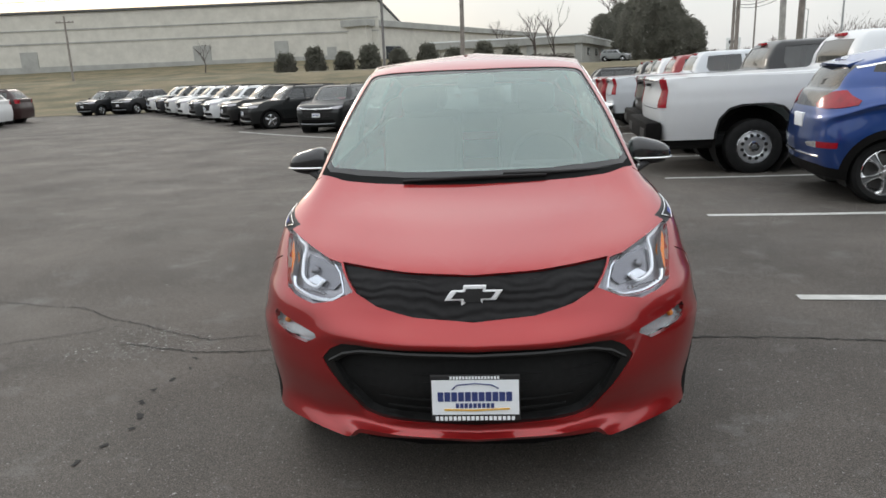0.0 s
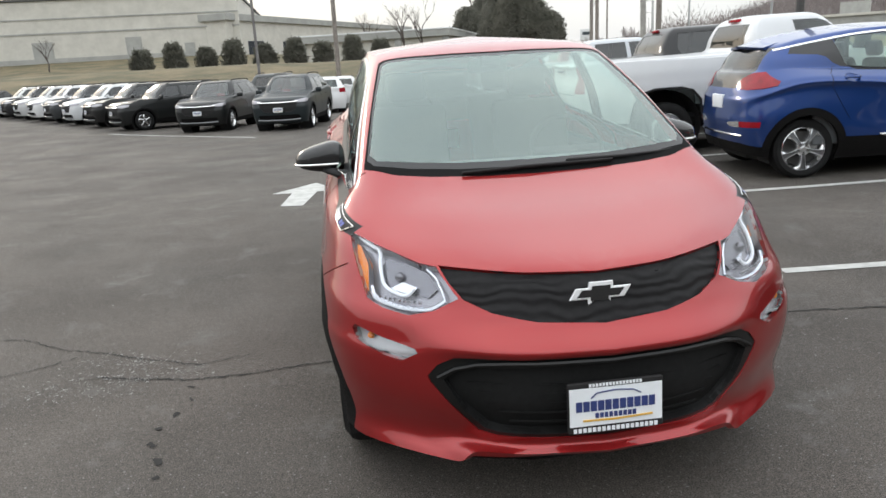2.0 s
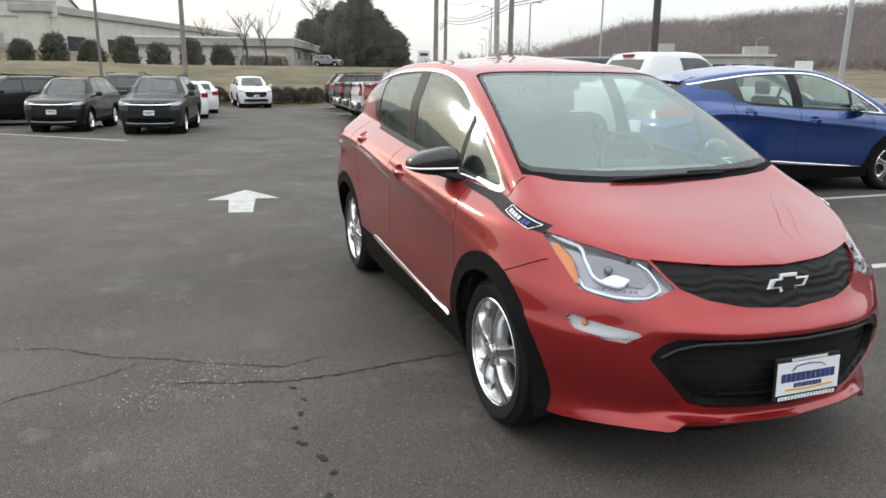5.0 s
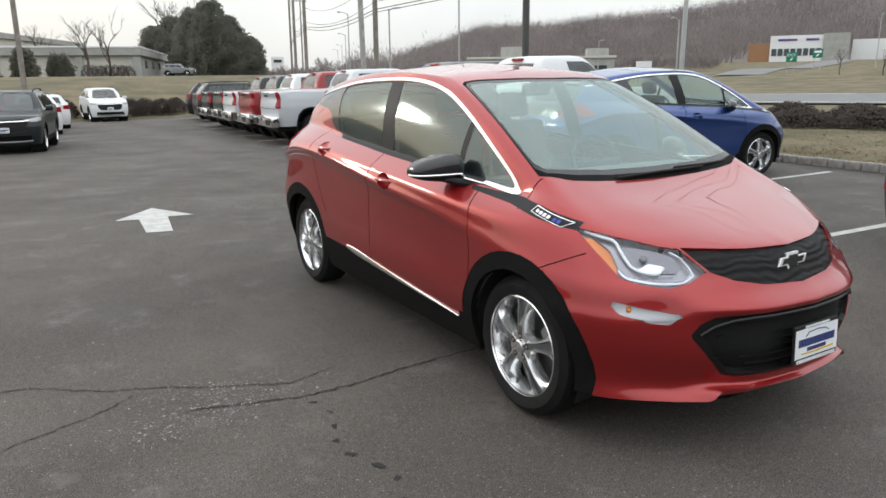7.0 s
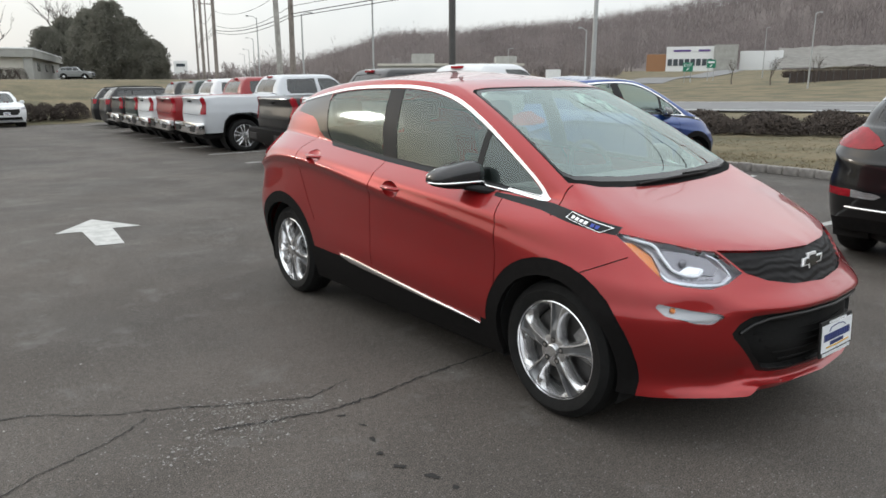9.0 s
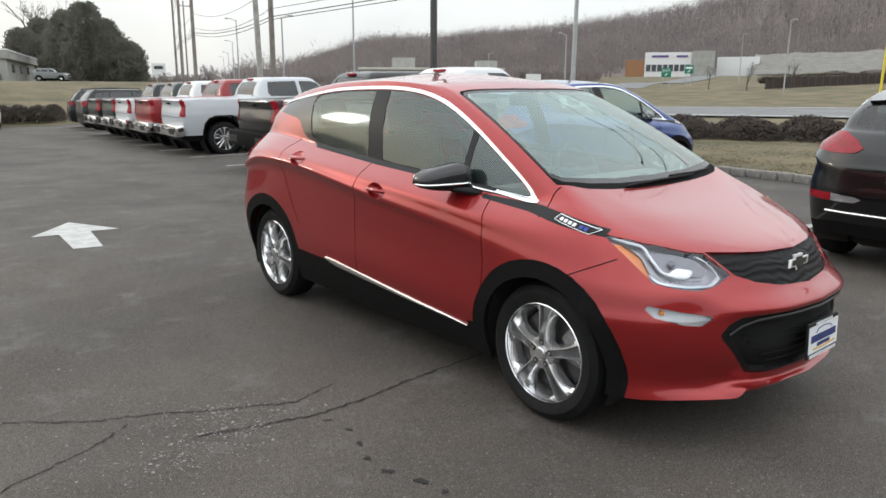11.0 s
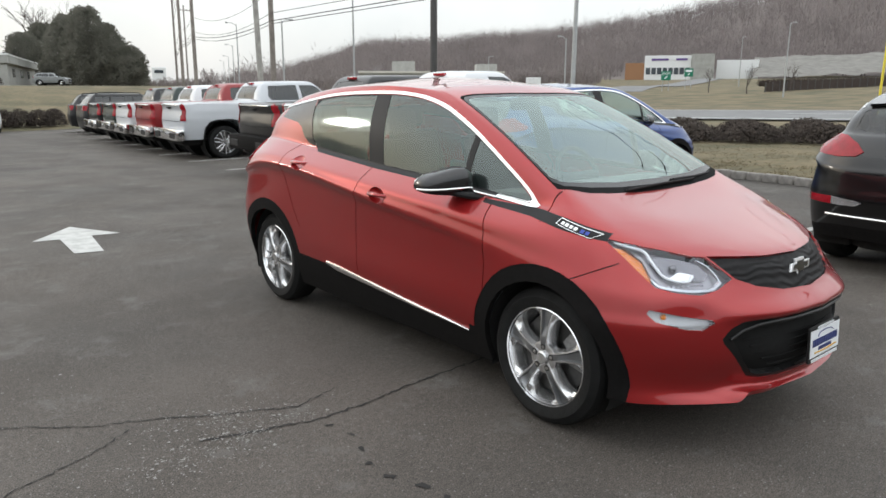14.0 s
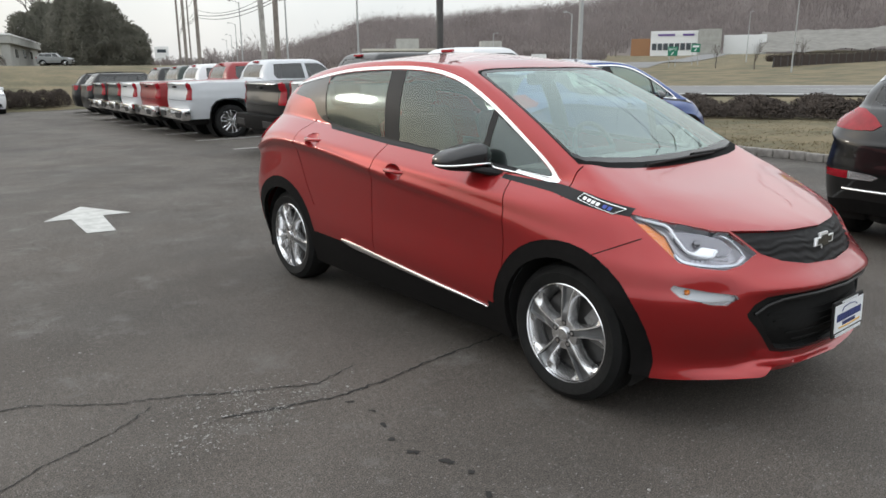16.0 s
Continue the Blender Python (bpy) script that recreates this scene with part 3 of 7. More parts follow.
    s.cut("hatch_black", [(-.01, 3.5, .985), (.37, 3.5, .985), (.5, 3.5, 1.09), (.54, 3.5, 1.17), (.53, 3.5, 1.40), (-.01, 3.5, 1.40)], REAR)
    s.cut("tail_reflector", [(.68, 3.4, .575), (.88, 3.2, .58), (.89, 3.2, .64), (.68, 3.4, .64)], (-.45, -.89, 0))
    s.cut("tail_marker", [(.40, 3.4, .607), (.46, 3.4, .575), (.675, 3.4, .575), (.675, 3.4, .64), (.46, 3.4, .625)], (-.45, -.89, 0))
    return s


def wheel_parts(parent, m, radius=.325, rim_r=.232, width=.215, style="double", bolts=5):
    """A wheel about the local x axis, face towards -x: tyre and rim, at the pose m under its car."""
    w = new("wheel")
    w.parent, w.matrix_local = parent, m
    bm = bmesh.new()
    h = width / 2
    revolve(bm, [(rim_r - .008, -h + .012), (rim_r + .01, -h), (rim_r + .05, -h - .006), (radius - .035, -h + .002), (radius - .012, -h + .016), (radius - .002, -h + .04), (radius, -h * .4), (radius, h * .4), (radius - .002, h - .04), (radius - .02, h - .01), (rim_r + .04, h), (rim_r - .008, h - .01)], 56)
    part("tyre", bm, M["rubber"], w)
    bm = bmesh.new()
    # barrel and outer lip
    revolve(bm, [(rim_r + .003, -h + .006), (rim_r - .002, -h + .002), (rim_r - .005, -h + .010), (rim_r - .014, -h + .03), (rim_r - .035, -h + .09), (rim_r - .04, h)], 56)
    part("rim", bm, M["alloy"], w)
    bm = bmesh.new()
    revolve(bm, [(.001, -h + .085), (rim_r * .80, -h + .085), (rim_r * .81, -h + .105), (.001, -h + .11)], 32)
    part("brake_disc", bm, M["disc"], w)
    if style == "double":
        # the caliper sits over the disc's forward edge whatever way the spokes stand
        bm = bmesh.new()
        back = m.to_3x3().inverted() @ Vector((0, -1, .35))
        a0 = math.atan2(back.z, back.y)
        for r0, r1, x0, x1 in ((.095, .178, -h + .070, -h + .125),):
            rows = []
            for k in range(9):
                a = a0 + radians(-32 + 8 * k)
                rows.append([bm.verts.new((x, math.cos(a) * r, math.sin(a) * r)) for x, r in ((x0, r0), (x0, r1), (x1, r1), (x1, r0))])
            for u, v in zip(rows, rows[1:]):
                for j in range(4):
                    bm.faces.new((u[j], u[(j + 1) % 4], v[(j + 1) % 4], v[j]))
            bm.faces.new(rows[0])
            bm.faces.new(rows[-1][::-1])
        bmesh.ops.recalc_face_normals(bm, faces=bm.faces)
        part("brake_caliper", bm, M["caliper"], w)
    f = -h + .012
    if style == "double":
        plan = []
        for k in range(5):
            bm = bmesh.new()
            wide_spoke(bm, 2 * math.pi * k / 5, .04, rim_r - .004, f, (0, 1, 2, 8, 9, 10))
            part("spoke", bm, M["alloy_satin"], w, sharp=30)
            for name, faces, mat in (("spoke_groove", (4, 5, 6), M["alloy_grey"]), ("spoke_edge", (3,), M["alloy"]), ("spoke_edge", (7,), M["alloy"])):
                bm = bmesh.new()
                wide_spoke(bm, 2 * math.pi * k / 5, .04, rim_r - .004, f, faces)
                part(name, bm, mat, w, "bright machined spoke edge" if mat is M["alloy"] else "dark grey spoke groove", smooth=False)
    elif style == "split":
        plan = [(k / 6, g * .018, g * .052, .04, .024, .022) for k in range(6) for g in (-1, 1)]
    elif style == "five":
        plan = [(k / 5, 0, 0, .03, .05, .038) for k in range(5)]
    else:
        plan = []
    for share, w0, w1, r0, b0, b1 in plan:
        bm = bmesh.new()
        spoke(bm, 2 * math.pi * share, w0, w1, r0, rim_r - .008, f, b0, b1)
        part("spoke", bm, M["alloy"], w)
    if style == "steel":
        bm = bmesh.new()
        revolve(bm, [(.05, f + .01), (rim_r * .55, f + .012), (rim_r * .62, f), (rim_r * .72, f + .004), (rim_r * .93, f + .03)], 48)
        part("wheel_disc", bm, M["steel_wheel"], w)
    if style == "steel":
        # black caps on the closed disc stand for the shade in its slots
        bm = bmesh.new()
        for k in range(12):
            a = 2 * math.pi * k / 12
            revolve(bm, [(.001, f - .003), (.025, f - .003), (.025, f + .03)], 12, "x", Matrix.Translation((0, math.cos(a) * rim_r * .70, math.sin(a) * rim_r * .70)))
        part("wheel_slot", bm, M["under"], w)
    if style == "double":
        f -= .012
    bm = bmesh.new()
    revolve(bm, [(.001, f - .010), (.026, f - .010), (.031, f - .006), (.033, f + .03)], 24)
    part("hub_cap", bm, M["alloy_satin"] if style == "double" else M["alloy_grey"], w)
    bm = bmesh.new()
    revolve(bm, [(.033, f + .004), (.060, f + .002), (.074, f + .006), (.080, f + .04), (.001, f + .04)], 32)
    part("hub", bm, M["alloy_satin"] if style == "double" else M["alloy"], w)
    for k in range(0 if style == "five" else bolts):
        a = 2 * math.pi * (k if style == "double" else k + .5) / bolts
        bm = bmesh.new()
        revolve(bm, [(.001, -.006), (.008, -.006), (.010, .0), (.010, .016)], 8)
        # a black disc paints the shade of the nut's hole on the hub
        rec = bmesh.new()
        revolve(rec, [(.001, -.003), (.014, -.003), (.0155, .001), (.0155, .01)], 12)
        part("nut_recess", rec, M["under"], w, at=Matrix.Translation((f + .003, math.cos(a) * .052, math.sin(a) * .052)))
        part("wheel_nut", bm, M["chrome"], w, at=Matrix.Translation((f + .004, math.cos(a) * .052, math.sin(a) * .052)))
    return w


def wide_spoke(bm, a, r0, r1, f, strips):
    """A broad wheel spoke: a sunk groove between two bright ridges, with shoulders falling away to the openings; strips: which of its eleven strips."""
    rings = []
    for k in range(13):
        t = k / 12
        r = r0 + (r1 - r0) * t
        groove = curve_value([(0, .014), (.2, .013), (.5, .016), (.8, .024), (1, .034)], t)
        ridge = groove + curve_value([(0, .008), (.3, .006), (1, .008)], t)
        half = ridge + curve_value([(0, .028), (.2, .012), (.5, .009), (.75, .014), (.88, .030), (1, .066)], t)
        deep = .016 * min(1.0, max(0.0, (t - .30) * 4))
        x = f + .003 - .014 * (1 - t) ** .8 - .006 * math.sin(math.pi * t)
        flat = .35 + .65 * min(1.0, (1 - t) * 4)
        ring = []
        for dw, dx in ((-half, .060), (-half, .034 * flat), (-ridge - (half - ridge) * .45, .012 * flat), (-ridge, .001), (-groove - .001, 0), (-groove + .004, deep), (groove - .004, deep), (groove + .001, 0), (ridge, .001), (ridge + (half - ridge) * .45, .012 * flat), (half, .034 * flat), (half, .060)):
            # the flare follows the round of the rim
            turn = a + dw / max(r, .06)
            ring.append(bm.verts.new((x + dx, math.cos(turn) * r, math.sin(turn) * r)))
        rings.append(ring)
    for u, v in zip(rings, rings[1:]):
        for j in strips:
            bm.faces.new((u[j], v[j], v[j + 1], u[j + 1]))
    for v in [v for v in bm.verts if not v.link_faces]:
        bm.verts.remove(v)
    bmesh.ops.recalc_face_normals(bm, faces=bm.faces)


def spoke(bm, a, w0, w1, r0, r1, f, b0, b1):
    """One wheel spoke, from the hub to the rim, bowed outwards."""
    rings = []
    for k in range(6):
        t = k / 5
        r, w, half = r0 + (r1 - r0) * t, w0 + (w1 - w0) * t ** 1.2, (b0 + (b1 - b0) * t) * .62
        x = f - .006 * math.sin(math.pi * t) + .012 * t * t
        ring = []
        for dw, dx in ((-half, .034), (-half, .006), (-half * .55, 0), (half * .55, 0), (half, .006), (half, .034)):
            c, s = math.cos(a), math.sin(a)
            p = w + dw
            ring.append(bm.verts.new((x + dx, c * r - s * p, s * r + c * p)))
        rings.append(ring)
    for u, v in zip(rings, rings[1:]):
        for j in range(5):
            bm.faces.new((u[j], v[j], v[j + 1], u[j + 1]))
    bmesh.ops.recalc_face_normals(bm, faces=bm.faces)


def painted(ob, color):
    for o in (ob, *ob.children_recursive):
        o.color = (*color, 1)


def emblem_bar(w, h, d):
    """The outline of a slanted cross-shaped grille mark."""
    c = w * .16
    return [(-w / 2 + d, h * .25), (-c - d * .2, h * .25), (-c, h / 2), (c + d * .5, h / 2), (c + d * .4, h * .25), (w / 2, h * .25), (w / 2 - d, -h * .25), (c, -h * .25), (c, -h / 2), (-c - d * .5, -h / 2), (-c - d * .4, -h * .25), (-w / 2, -h * .25)]


def hatch(m, label, color, shell, plate=True):
    car = thing("hatchback_car", m, label, "car")
    P = M["paint"]
    shell_tree = shell.tree

    def piece(name, regions, mat, sink=0.0, lip=.012, both=True, label="", parent=car):
        if both:
            return part(name, shell.take(regions, sink, lip, both=True), mat, parent, label, sharp=50)
        return [part(name, shell.take(regions, sink, lip, mirror=k), mat, parent, label, sharp=50) for k in (False, True)]

    piece("body", [""], P, 0, .02)
    piece("bonnet", ["bonnet"], P)
    fronts = piece("front_door", ["front_door"], P, both=False)
    rears = piece("rear_door", ["rear_door"], P, both=False)
    # panel gaps: sunk strips with the shade put into their dark colour
    for gap in ("bonnet_gap", "front_gap", "middle_gap", "rear_gap", "bumper_gap"):
        for k in (False, True):
            for bm in islands(shell.take([gap], .006, .01, mirror=k)):
                part("weatherstrip", bm, M["gap"], car)
    piece("wheel_arch_cladding", ["cladding", "sill_strip"], M["black_plastic"], .002, .03, False)
    for sx in (1, -1):
        bm = bmesh.new()
        path = []
        for y in np.linspace(.48, 1.82, 14):
            mid = curve_value([(.48, .334), (.9, .360), (1.4, .400), (1.78, .431), (1.82, .438)], y)
            tall = curve_value([(.48, .004), (.7, .009), (1.2, .015), (1.7, .020), (1.79, .019), (1.82, .010)], y)
            p = shell_tree.ray_cast(Vector((1.5, y, mid)), Vector((-1, 0, 0)))[0]
            path.append([bm.verts.new((sx * (p.x + dx), y, mid + dz * tall)) for dx, dz in ((-.004, 1), (.006, .9), (.010, .3), (.010, -.4), (.005, -.9), (-.004, -1))])
        for a, b in zip(path, path[1:]):
            for j in range(6):
                bm.faces.new((a[j], a[(j + 1) % 6], b[(j + 1) % 6], b[j]))
        bm.faces.new(path[0])
        bm.faces.new(path[-1][::-1])
        bmesh.ops.recalc_face_normals(bm, faces=bm.faces)
        part("sill_strip", bm, M["chrome"], car, "bright metal sill strip")
    for name, region in (("quarter_window", "quarter_glass"), ("door_window", "front_glass"), ("rear_door_window", "rear_glass")):
        for ob in piece(name, [region], M["side_glass"], .003, .003, False):
            ob.visible_shadow = False
    piece("pillar_cover", ["pillar_black"], M["satin_black"], .001, .01, False)
    piece("sail_panel", ["sail"], M["gloss_black"], .0, .01, False)
    piece("window_trim", ["bright_trim"], M["chrome"], -.004, .012, False, "polished window surround")
    piece("badge_panel", ["badge_band"], M["satin_black"], 0, .01, False)
    piece("windscreen", ["windscreen"], M["screen"], .002, .003).visible_shadow = False
    piece("glass_edge", ["glass_edge"], M["black_glass"], .002, .003, label="black printed glass edge")
    piece("windscreen_border", ["cowl"], M["cowl_black"], .001, .01)
    piece("upper_grille", ["upper_grille"], M["grille"], .012, -.010)
    piece("lower_grille", ["lower_grille"], M["grille_dark"], .035, -.030)
    piece("grille_frame", ["grille_frame"], M["frame_black"], .004, .02)
    bm = bmesh.new()
    lip = []
    for x, z in [(-.505, .538), (-.455, .570), (-.39, .590)] + [(x, .600) for x in np.linspace(-.3, .3, 9)] + [(.39, .590), (.455, .570), (.505, .538)]:
        p = shell_tree.ray_cast(Vector((abs(x), -2, z)), Vector((0, 1, 0)))[0]
        lip.append((x, p.y - .002, z))
    tube(bm, lip, .007, 6)
    part("grille_lip", bm, M["frame_black"], car, "gloss black lip above the lower grille")
    bm = bmesh.new()
    prism(bm, [(-.55, -.46), (-.40, -.60), (-.2, -.66), (.2, -.66), (.40, -.60), (.55, -.46), (.5, -.4), (-.5, -.4)], .18, .30)
    part("air_dam", bm, M["black_plastic"], car, smooth=False)
    piece("tail_lamp", ["tail_lamp"], M["red_lens"], -.008, .02, False, "red tail lamp")
    piece("tail_reflector", ["tail_reflector"], M["red_lens"], -.003, .01, False)
    piece("tail_marker", ["tail_marker"], M["lamp_silver"], -.002, .01, False, "silver lamp in the rear bumper")
    piece("hatch_window", ["hatch_glass"], M["glass_dark"], .002, .004)
    piece("hatch_panel", ["hatch_black"], M["gloss_black"], 0, .01)
    bm = bmesh.new()
    path = []
    for x in np.linspace(-.62, .62, 15):
        p = shell_tree.ray_cast(Vector((abs(x), 4, .485)), Vector((0, -1, 0)))[0]
        path.append((x, p.y + .004, .485))
    tube(bm, path, .012, 8)
    part("tail_strip", bm, M["chrome"], car, "bright strip across the rear bumper")
    for z in (.40, .43, .46, .49, .52):
        bm = bmesh.new()
        e = .26 + (z - .36) * 1.0
        tube(bm, [(x, -.828 + .55 * x * x, z) for x in np.linspace(-e, e, 9)], .004, 4)
        part("grille_slat", bm, M["grille_dark"], car)
    # front lamps: bezel below, clear lens above
    for k in (False, True):
        sx = -1 if k else 1
        lamp = part("headlamp", shell.take("lamp", .040, -.036, mirror=k), M["lamp_grey"], car, "clear headlamp with grey bezel")
        part("lens", shell.take("lamp", .0, .004, mirror=k), M["lens"], lamp).visible_shadow = False

        def within(points, deep, sx=sx):
            """Points on the lamp's face, pushed in behind the lens."""
            out = []
            for a, z in points:
                p, n = shell_tree.ray_cast(Vector(corner([(a, z)])[0]) - Vector(CORNER), Vector(CORNER))[:2]
                p = p - n * deep
                out.append(Vector((sx * p.x, p.y, p.z)))
            return out

        def plate_of(name, points, deep, thick, mat, label=""):
            bm = bmesh.new()
            a, b = [[bm.verts.new(p) for p in within(points, d)] for d in (deep, deep + thick)]
            bm.faces.new(a)
            bm.faces.new(b[::-1])
            for q in range(len(a)):
                bm.faces.new((a[q], b[q], b[(q + 1) % len(a)], a[(q + 1) % len(a)]))
            bmesh.ops.recalc_face_normals(bm, faces=bm.faces)
            return part(name, bm, mat, lamp, label, smooth=False)

        plate_of("reflector_bowl", [(.30, .86), (.315, .83), (.28, .785), (.22, .77), (.16, .768), (.10, .765), (.075, .79), (.115, .835), (.2, .853)], .030, .003, M["lamp_dark"])
        bm = bmesh.new()
        ball = within([(.225, .815)], .030)[0]
        bmesh.ops.create_uvsphere(bm, u_segments=20, v_segments=12, radius=.017, matrix=Matrix.Translation(ball))
        part("projector", bm, M["lamp_dark"], lamp, "dark round projector lens")
        plate_of("bright_wedge", [(.205, .800), (.255, .775), (.165, .768), (.145, .790)], .024, .003, M["lamp_silver"])
        for name, line, r, mat in (("light_guide", [(.440, .905), (.395, .893), (.330, .876), (.312, .842), (.293, .810), (.273, .784), (.232, .768), (.176, .763), (.150, .785)], .0065, M["lamp_white"]), ("led_strip", [(.325, .772), (.295, .746), (.195, .732), (.085, .734), (.036, .757)], .0085, M["lamp_silver"]), ("rim_strip", [(.036, .757), (.055, .788), (.088, .824), (.125, .843)], .0045, M["lamp_silver"])):
            line = np.array([(a, z, 0.0) for a, z in line])
            bm = bmesh.new()
            tube(bm, within([spline(line, t)[:2] for t in np.linspace(0, len(line) - 1, 3 * len(line))], .018), r, 6)
            part(name, bm, mat, lamp)
        # small bright cells along the strip
        for a in np.linspace(.275, .12, 9):
            bm = bmesh.new()
            bmesh.ops.create_cube(bm, size=.009, matrix=Matrix.Translation(within([(a, .748)], .016)[0]))
            part("led_cell", bm, M["lamp_silver"], lamp, smooth=False)
        plate_of("amber_marker", [(.445, .884), (.412, .880), (.350, .834), (.322, .760), (.345, .758), (.385, .795), (.418, .832)], .020, .006, M["amber"], "amber side marker")
        # a thin wall between the marker and the main beam
        line = [(.414, .882), (.382, .858), (.350, .832), (.334, .795), (.320, .758)]
        bm = bmesh.new()
        near, far = [bm.verts.new(p) for p in within(line, .004)], [bm.verts.new(p) for p in within(line, .030)]
        for i in range(4):
            bm.faces.new((near[i], near[i + 1], far[i + 1], far[i]))
        bmesh.ops.solidify(bm, geom=bm.faces[:], thickness=.003)
        part("lamp_divider", bm, M["lamp_grey"], lamp)
        fog = part("fog_lamp", shell.take("fog_lamp", .03, -.026, mirror=k), M["lamp_pearl"], car, "narrow clear turn lamp")
        amber = Vector(corner([(.29, .624)])[0]) - Vector(CORNER)
        amber = shell_tree.ray_cast(amber, Vector(CORNER))[0] + Vector(CORNER) * .022
        bm = bmesh.new()
        bmesh.ops.create_uvsphere(bm, u_segments=10, v_segments=8, radius=.012, matrix=Matrix.Translation(Vector((sx * amber.x, amber.y, amber.z))))
        part("bulb", bm, M["amber"], fog)
        part("lens", shell.take("fog_lamp", -.001, .003, mirror=k), M["lens"], fog).visible_shadow = False
        # door mirrors
        mir = mirror_part(car, sx)
        # door handles
        for door, (y, z) in ((fronts[k], HANDLES[0]), (rears[k], HANDLES[1])):
            x = shell_tree.ray_cast(Vector((1.5, y, z)), Vector((-1, 0, 0)))[0].x - .012
            bm = bmesh.new()
            rings = []
            for q in (1.0, .93, .8, .6, .35, .0001):
                ring = []
                for a in range(20):
                    c, d = math.cos(a * math.pi / 10), math.sin(a * math.pi / 10)
                    py, pz = y + .078 * q * c, z + .043 * q * d + .012 * q * c
                    px = shell_tree.ray_cast(Vector((1.5, py, pz)), Vector((-1, 0, 0)))[0].x
                    ring.append(bm.verts.new((sx * (px - .030 * (1 - q * q) ** .7), py, pz)))
                rings.append(ring)
            for u, w in zip(rings, rings[1:]):
                for a in range(20):
                    bm.faces.new((u[a], u[(a + 1) % 20], w[(a + 1) % 20], w[a]))
            bmesh.ops.remove_doubles(bm, verts=bm.verts, dist=5e-4)
            bmesh.ops.recalc_face_normals(bm, faces=bm.faces)
            part("handle_recess", bm, P, door)
            bm = bmesh.new()
            tube(bm, [(sx * (x - .012), y - .095, z + .002), (sx * (x + .018), y - .06, z + .004), (sx * (x + .026), y, z + .005), (sx * (x + .018), y + .07, z + .004), (sx * (x - .012), y + .10, z + .002)], .012, 8)
            part("door_handle", bm, P, door)
        # badge on the black band: bright frame, dark field, bars for the lettering
        badge = part("badge", shell.take("badge", -.002, .006, mirror=k), M["satin_black"], car, "black model badge with a thin silver edge")
        bm = bmesh.new()
        rim = []
        ends = ((-.035, .968), (-.018, .944), (-.200, .902), (-.236, .921), (-.035, .968))
        for y, z in [(a[0] + (b[0] - a[0]) * t / 6, a[1] + (b[1] - a[1]) * t / 6) for a, b in zip(ends, ends[1:]) for t in range(7)]:
            p, n = shell_tree.ray_cast(Vector((1.5, y, z)), Vector((-1, 0, 0)))[:2]
            rim.append((sx * (p.x + n.x * .003), p.y, p.z + n.z * .003))
        tube(bm, rim, .0022, 6)
        part("badge_edge", bm, M["chrome"], badge)
        ey, ez = Vector((.974, .226)), Vector((-.3, .954))

        def plaque(name, u0, u1, v0, v1, lift, mat):
            bm = bmesh.new()
            vs = []
            for u, v in ((u0, v0), (u1, v0), (u1, v1), (u0, v1)):
                y, z = -.122 + u * ey.x + v * ez.x, .9335 + u * ey.y + v * ez.y
                hit = shell_tree.ray_cast(Vector((1.5, y, z)), Vector((-1, 0, 0)))
                p, n = hit[0], hit[1]
                p = p + n * lift
                vs.append(bm.verts.new((sx * p.x, p.y, p.z)))
            bm.faces.new(vs if sx > 0 else vs[::-1])
            bmesh.ops.recalc_face_normals(bm, faces=bm.faces)
            ext = bmesh.ops.extrude_face_region(bm, geom=bm.faces[:])["geom"]
            for g in ext:
                if isinstance(g, bmesh.types.BMVert):
                    g.co.x += sx * .0012
            part(name, bm, mat, badge, smooth=False)
        for j in range(6):
            u = .078 - j * .0235 - (.010 if j >= 4 else 0)
            plaque("badge_letter", u - .016, u, -.0065, .0055, .005, M["ev_blue"] if j >= 4 else M["lamp_white"])
    # wheels
    for y in (0, 2.6):
        for sx in (-1, 1):
            rot = pose(0, 0, 0, 20 + 12 * y) if sx < 0 else pose(0, 0, 0, 40 + 20 * y, 0, 180)
            wheel_parts(car, Matrix.Translation((sx * .715, y, .325)) @ rot)
            bm = bmesh.new()
            revolve(bm, [(.378, sx * .80), (.372, sx * .5), (.30, sx * .48), (.001, sx * .48)], 32, "x", Matrix.Translation((0, y, .325)))
            bmesh.ops.delete(bm, geom=[v for v in bm.verts if v.co.z < .15], context="VERTS")
            part("wheel_liner", bm, M["under"], car)
    # floor pan
    bm = bmesh.new()
    prism(bm, [(-.60, -.42), (-.5, -.55), (.5, -.55), (.60, -.42), (.72, .6), (.72, 2.9), (.5, 3.02), (-.5, 3.02), (-.72, 2.9), (-.72, .6)], .19, .30)
    for v in bm.verts:
        if abs(v.co.y) < .42 or abs(v.co.y - 2.6) < .42:
            v.co.x *= .7
    part("underbody", bm, M["under"], car, smooth=False)
    # nose emblem and plate
    bm = bmesh.new()
    prism(bm, emblem_bar(.196, .068, .024), -.008, .012, 1)
    bmesh.ops.bevel(bm, geom=bm.edges[:], offset=.002, segments=1, affect="EDGES")
    em = part("emblem", bm, M["emblem"], car, "cross-shaped chrome grille emblem", smooth=False, at=pose(0, -.737, .770, -14))
    bm = bmesh.new()
    prism(bm, emblem_bar(.150, .044, .018), -.011, -.006, 1)
    part("emblem_field", bm, M["gloss_black"], em, smooth=False)
    if plate:
        dealer_plate(car, pose(0, -.874, .466, -3), .29, .157)
    # wipers
    for pts in (((-.30, -.025, 1.040), (-.05, -.025, 1.048), (.30, -.008, 1.049)), ((.12, .0, 1.057), (.35, .012, 1.056), (.50, .035, 1.058), (.57, .062, 1.062))):
        bm = bmesh.new()
        tube(bm, [Vector(p) + Vector((0, 0, .008)) for p in pts], .008, 6)
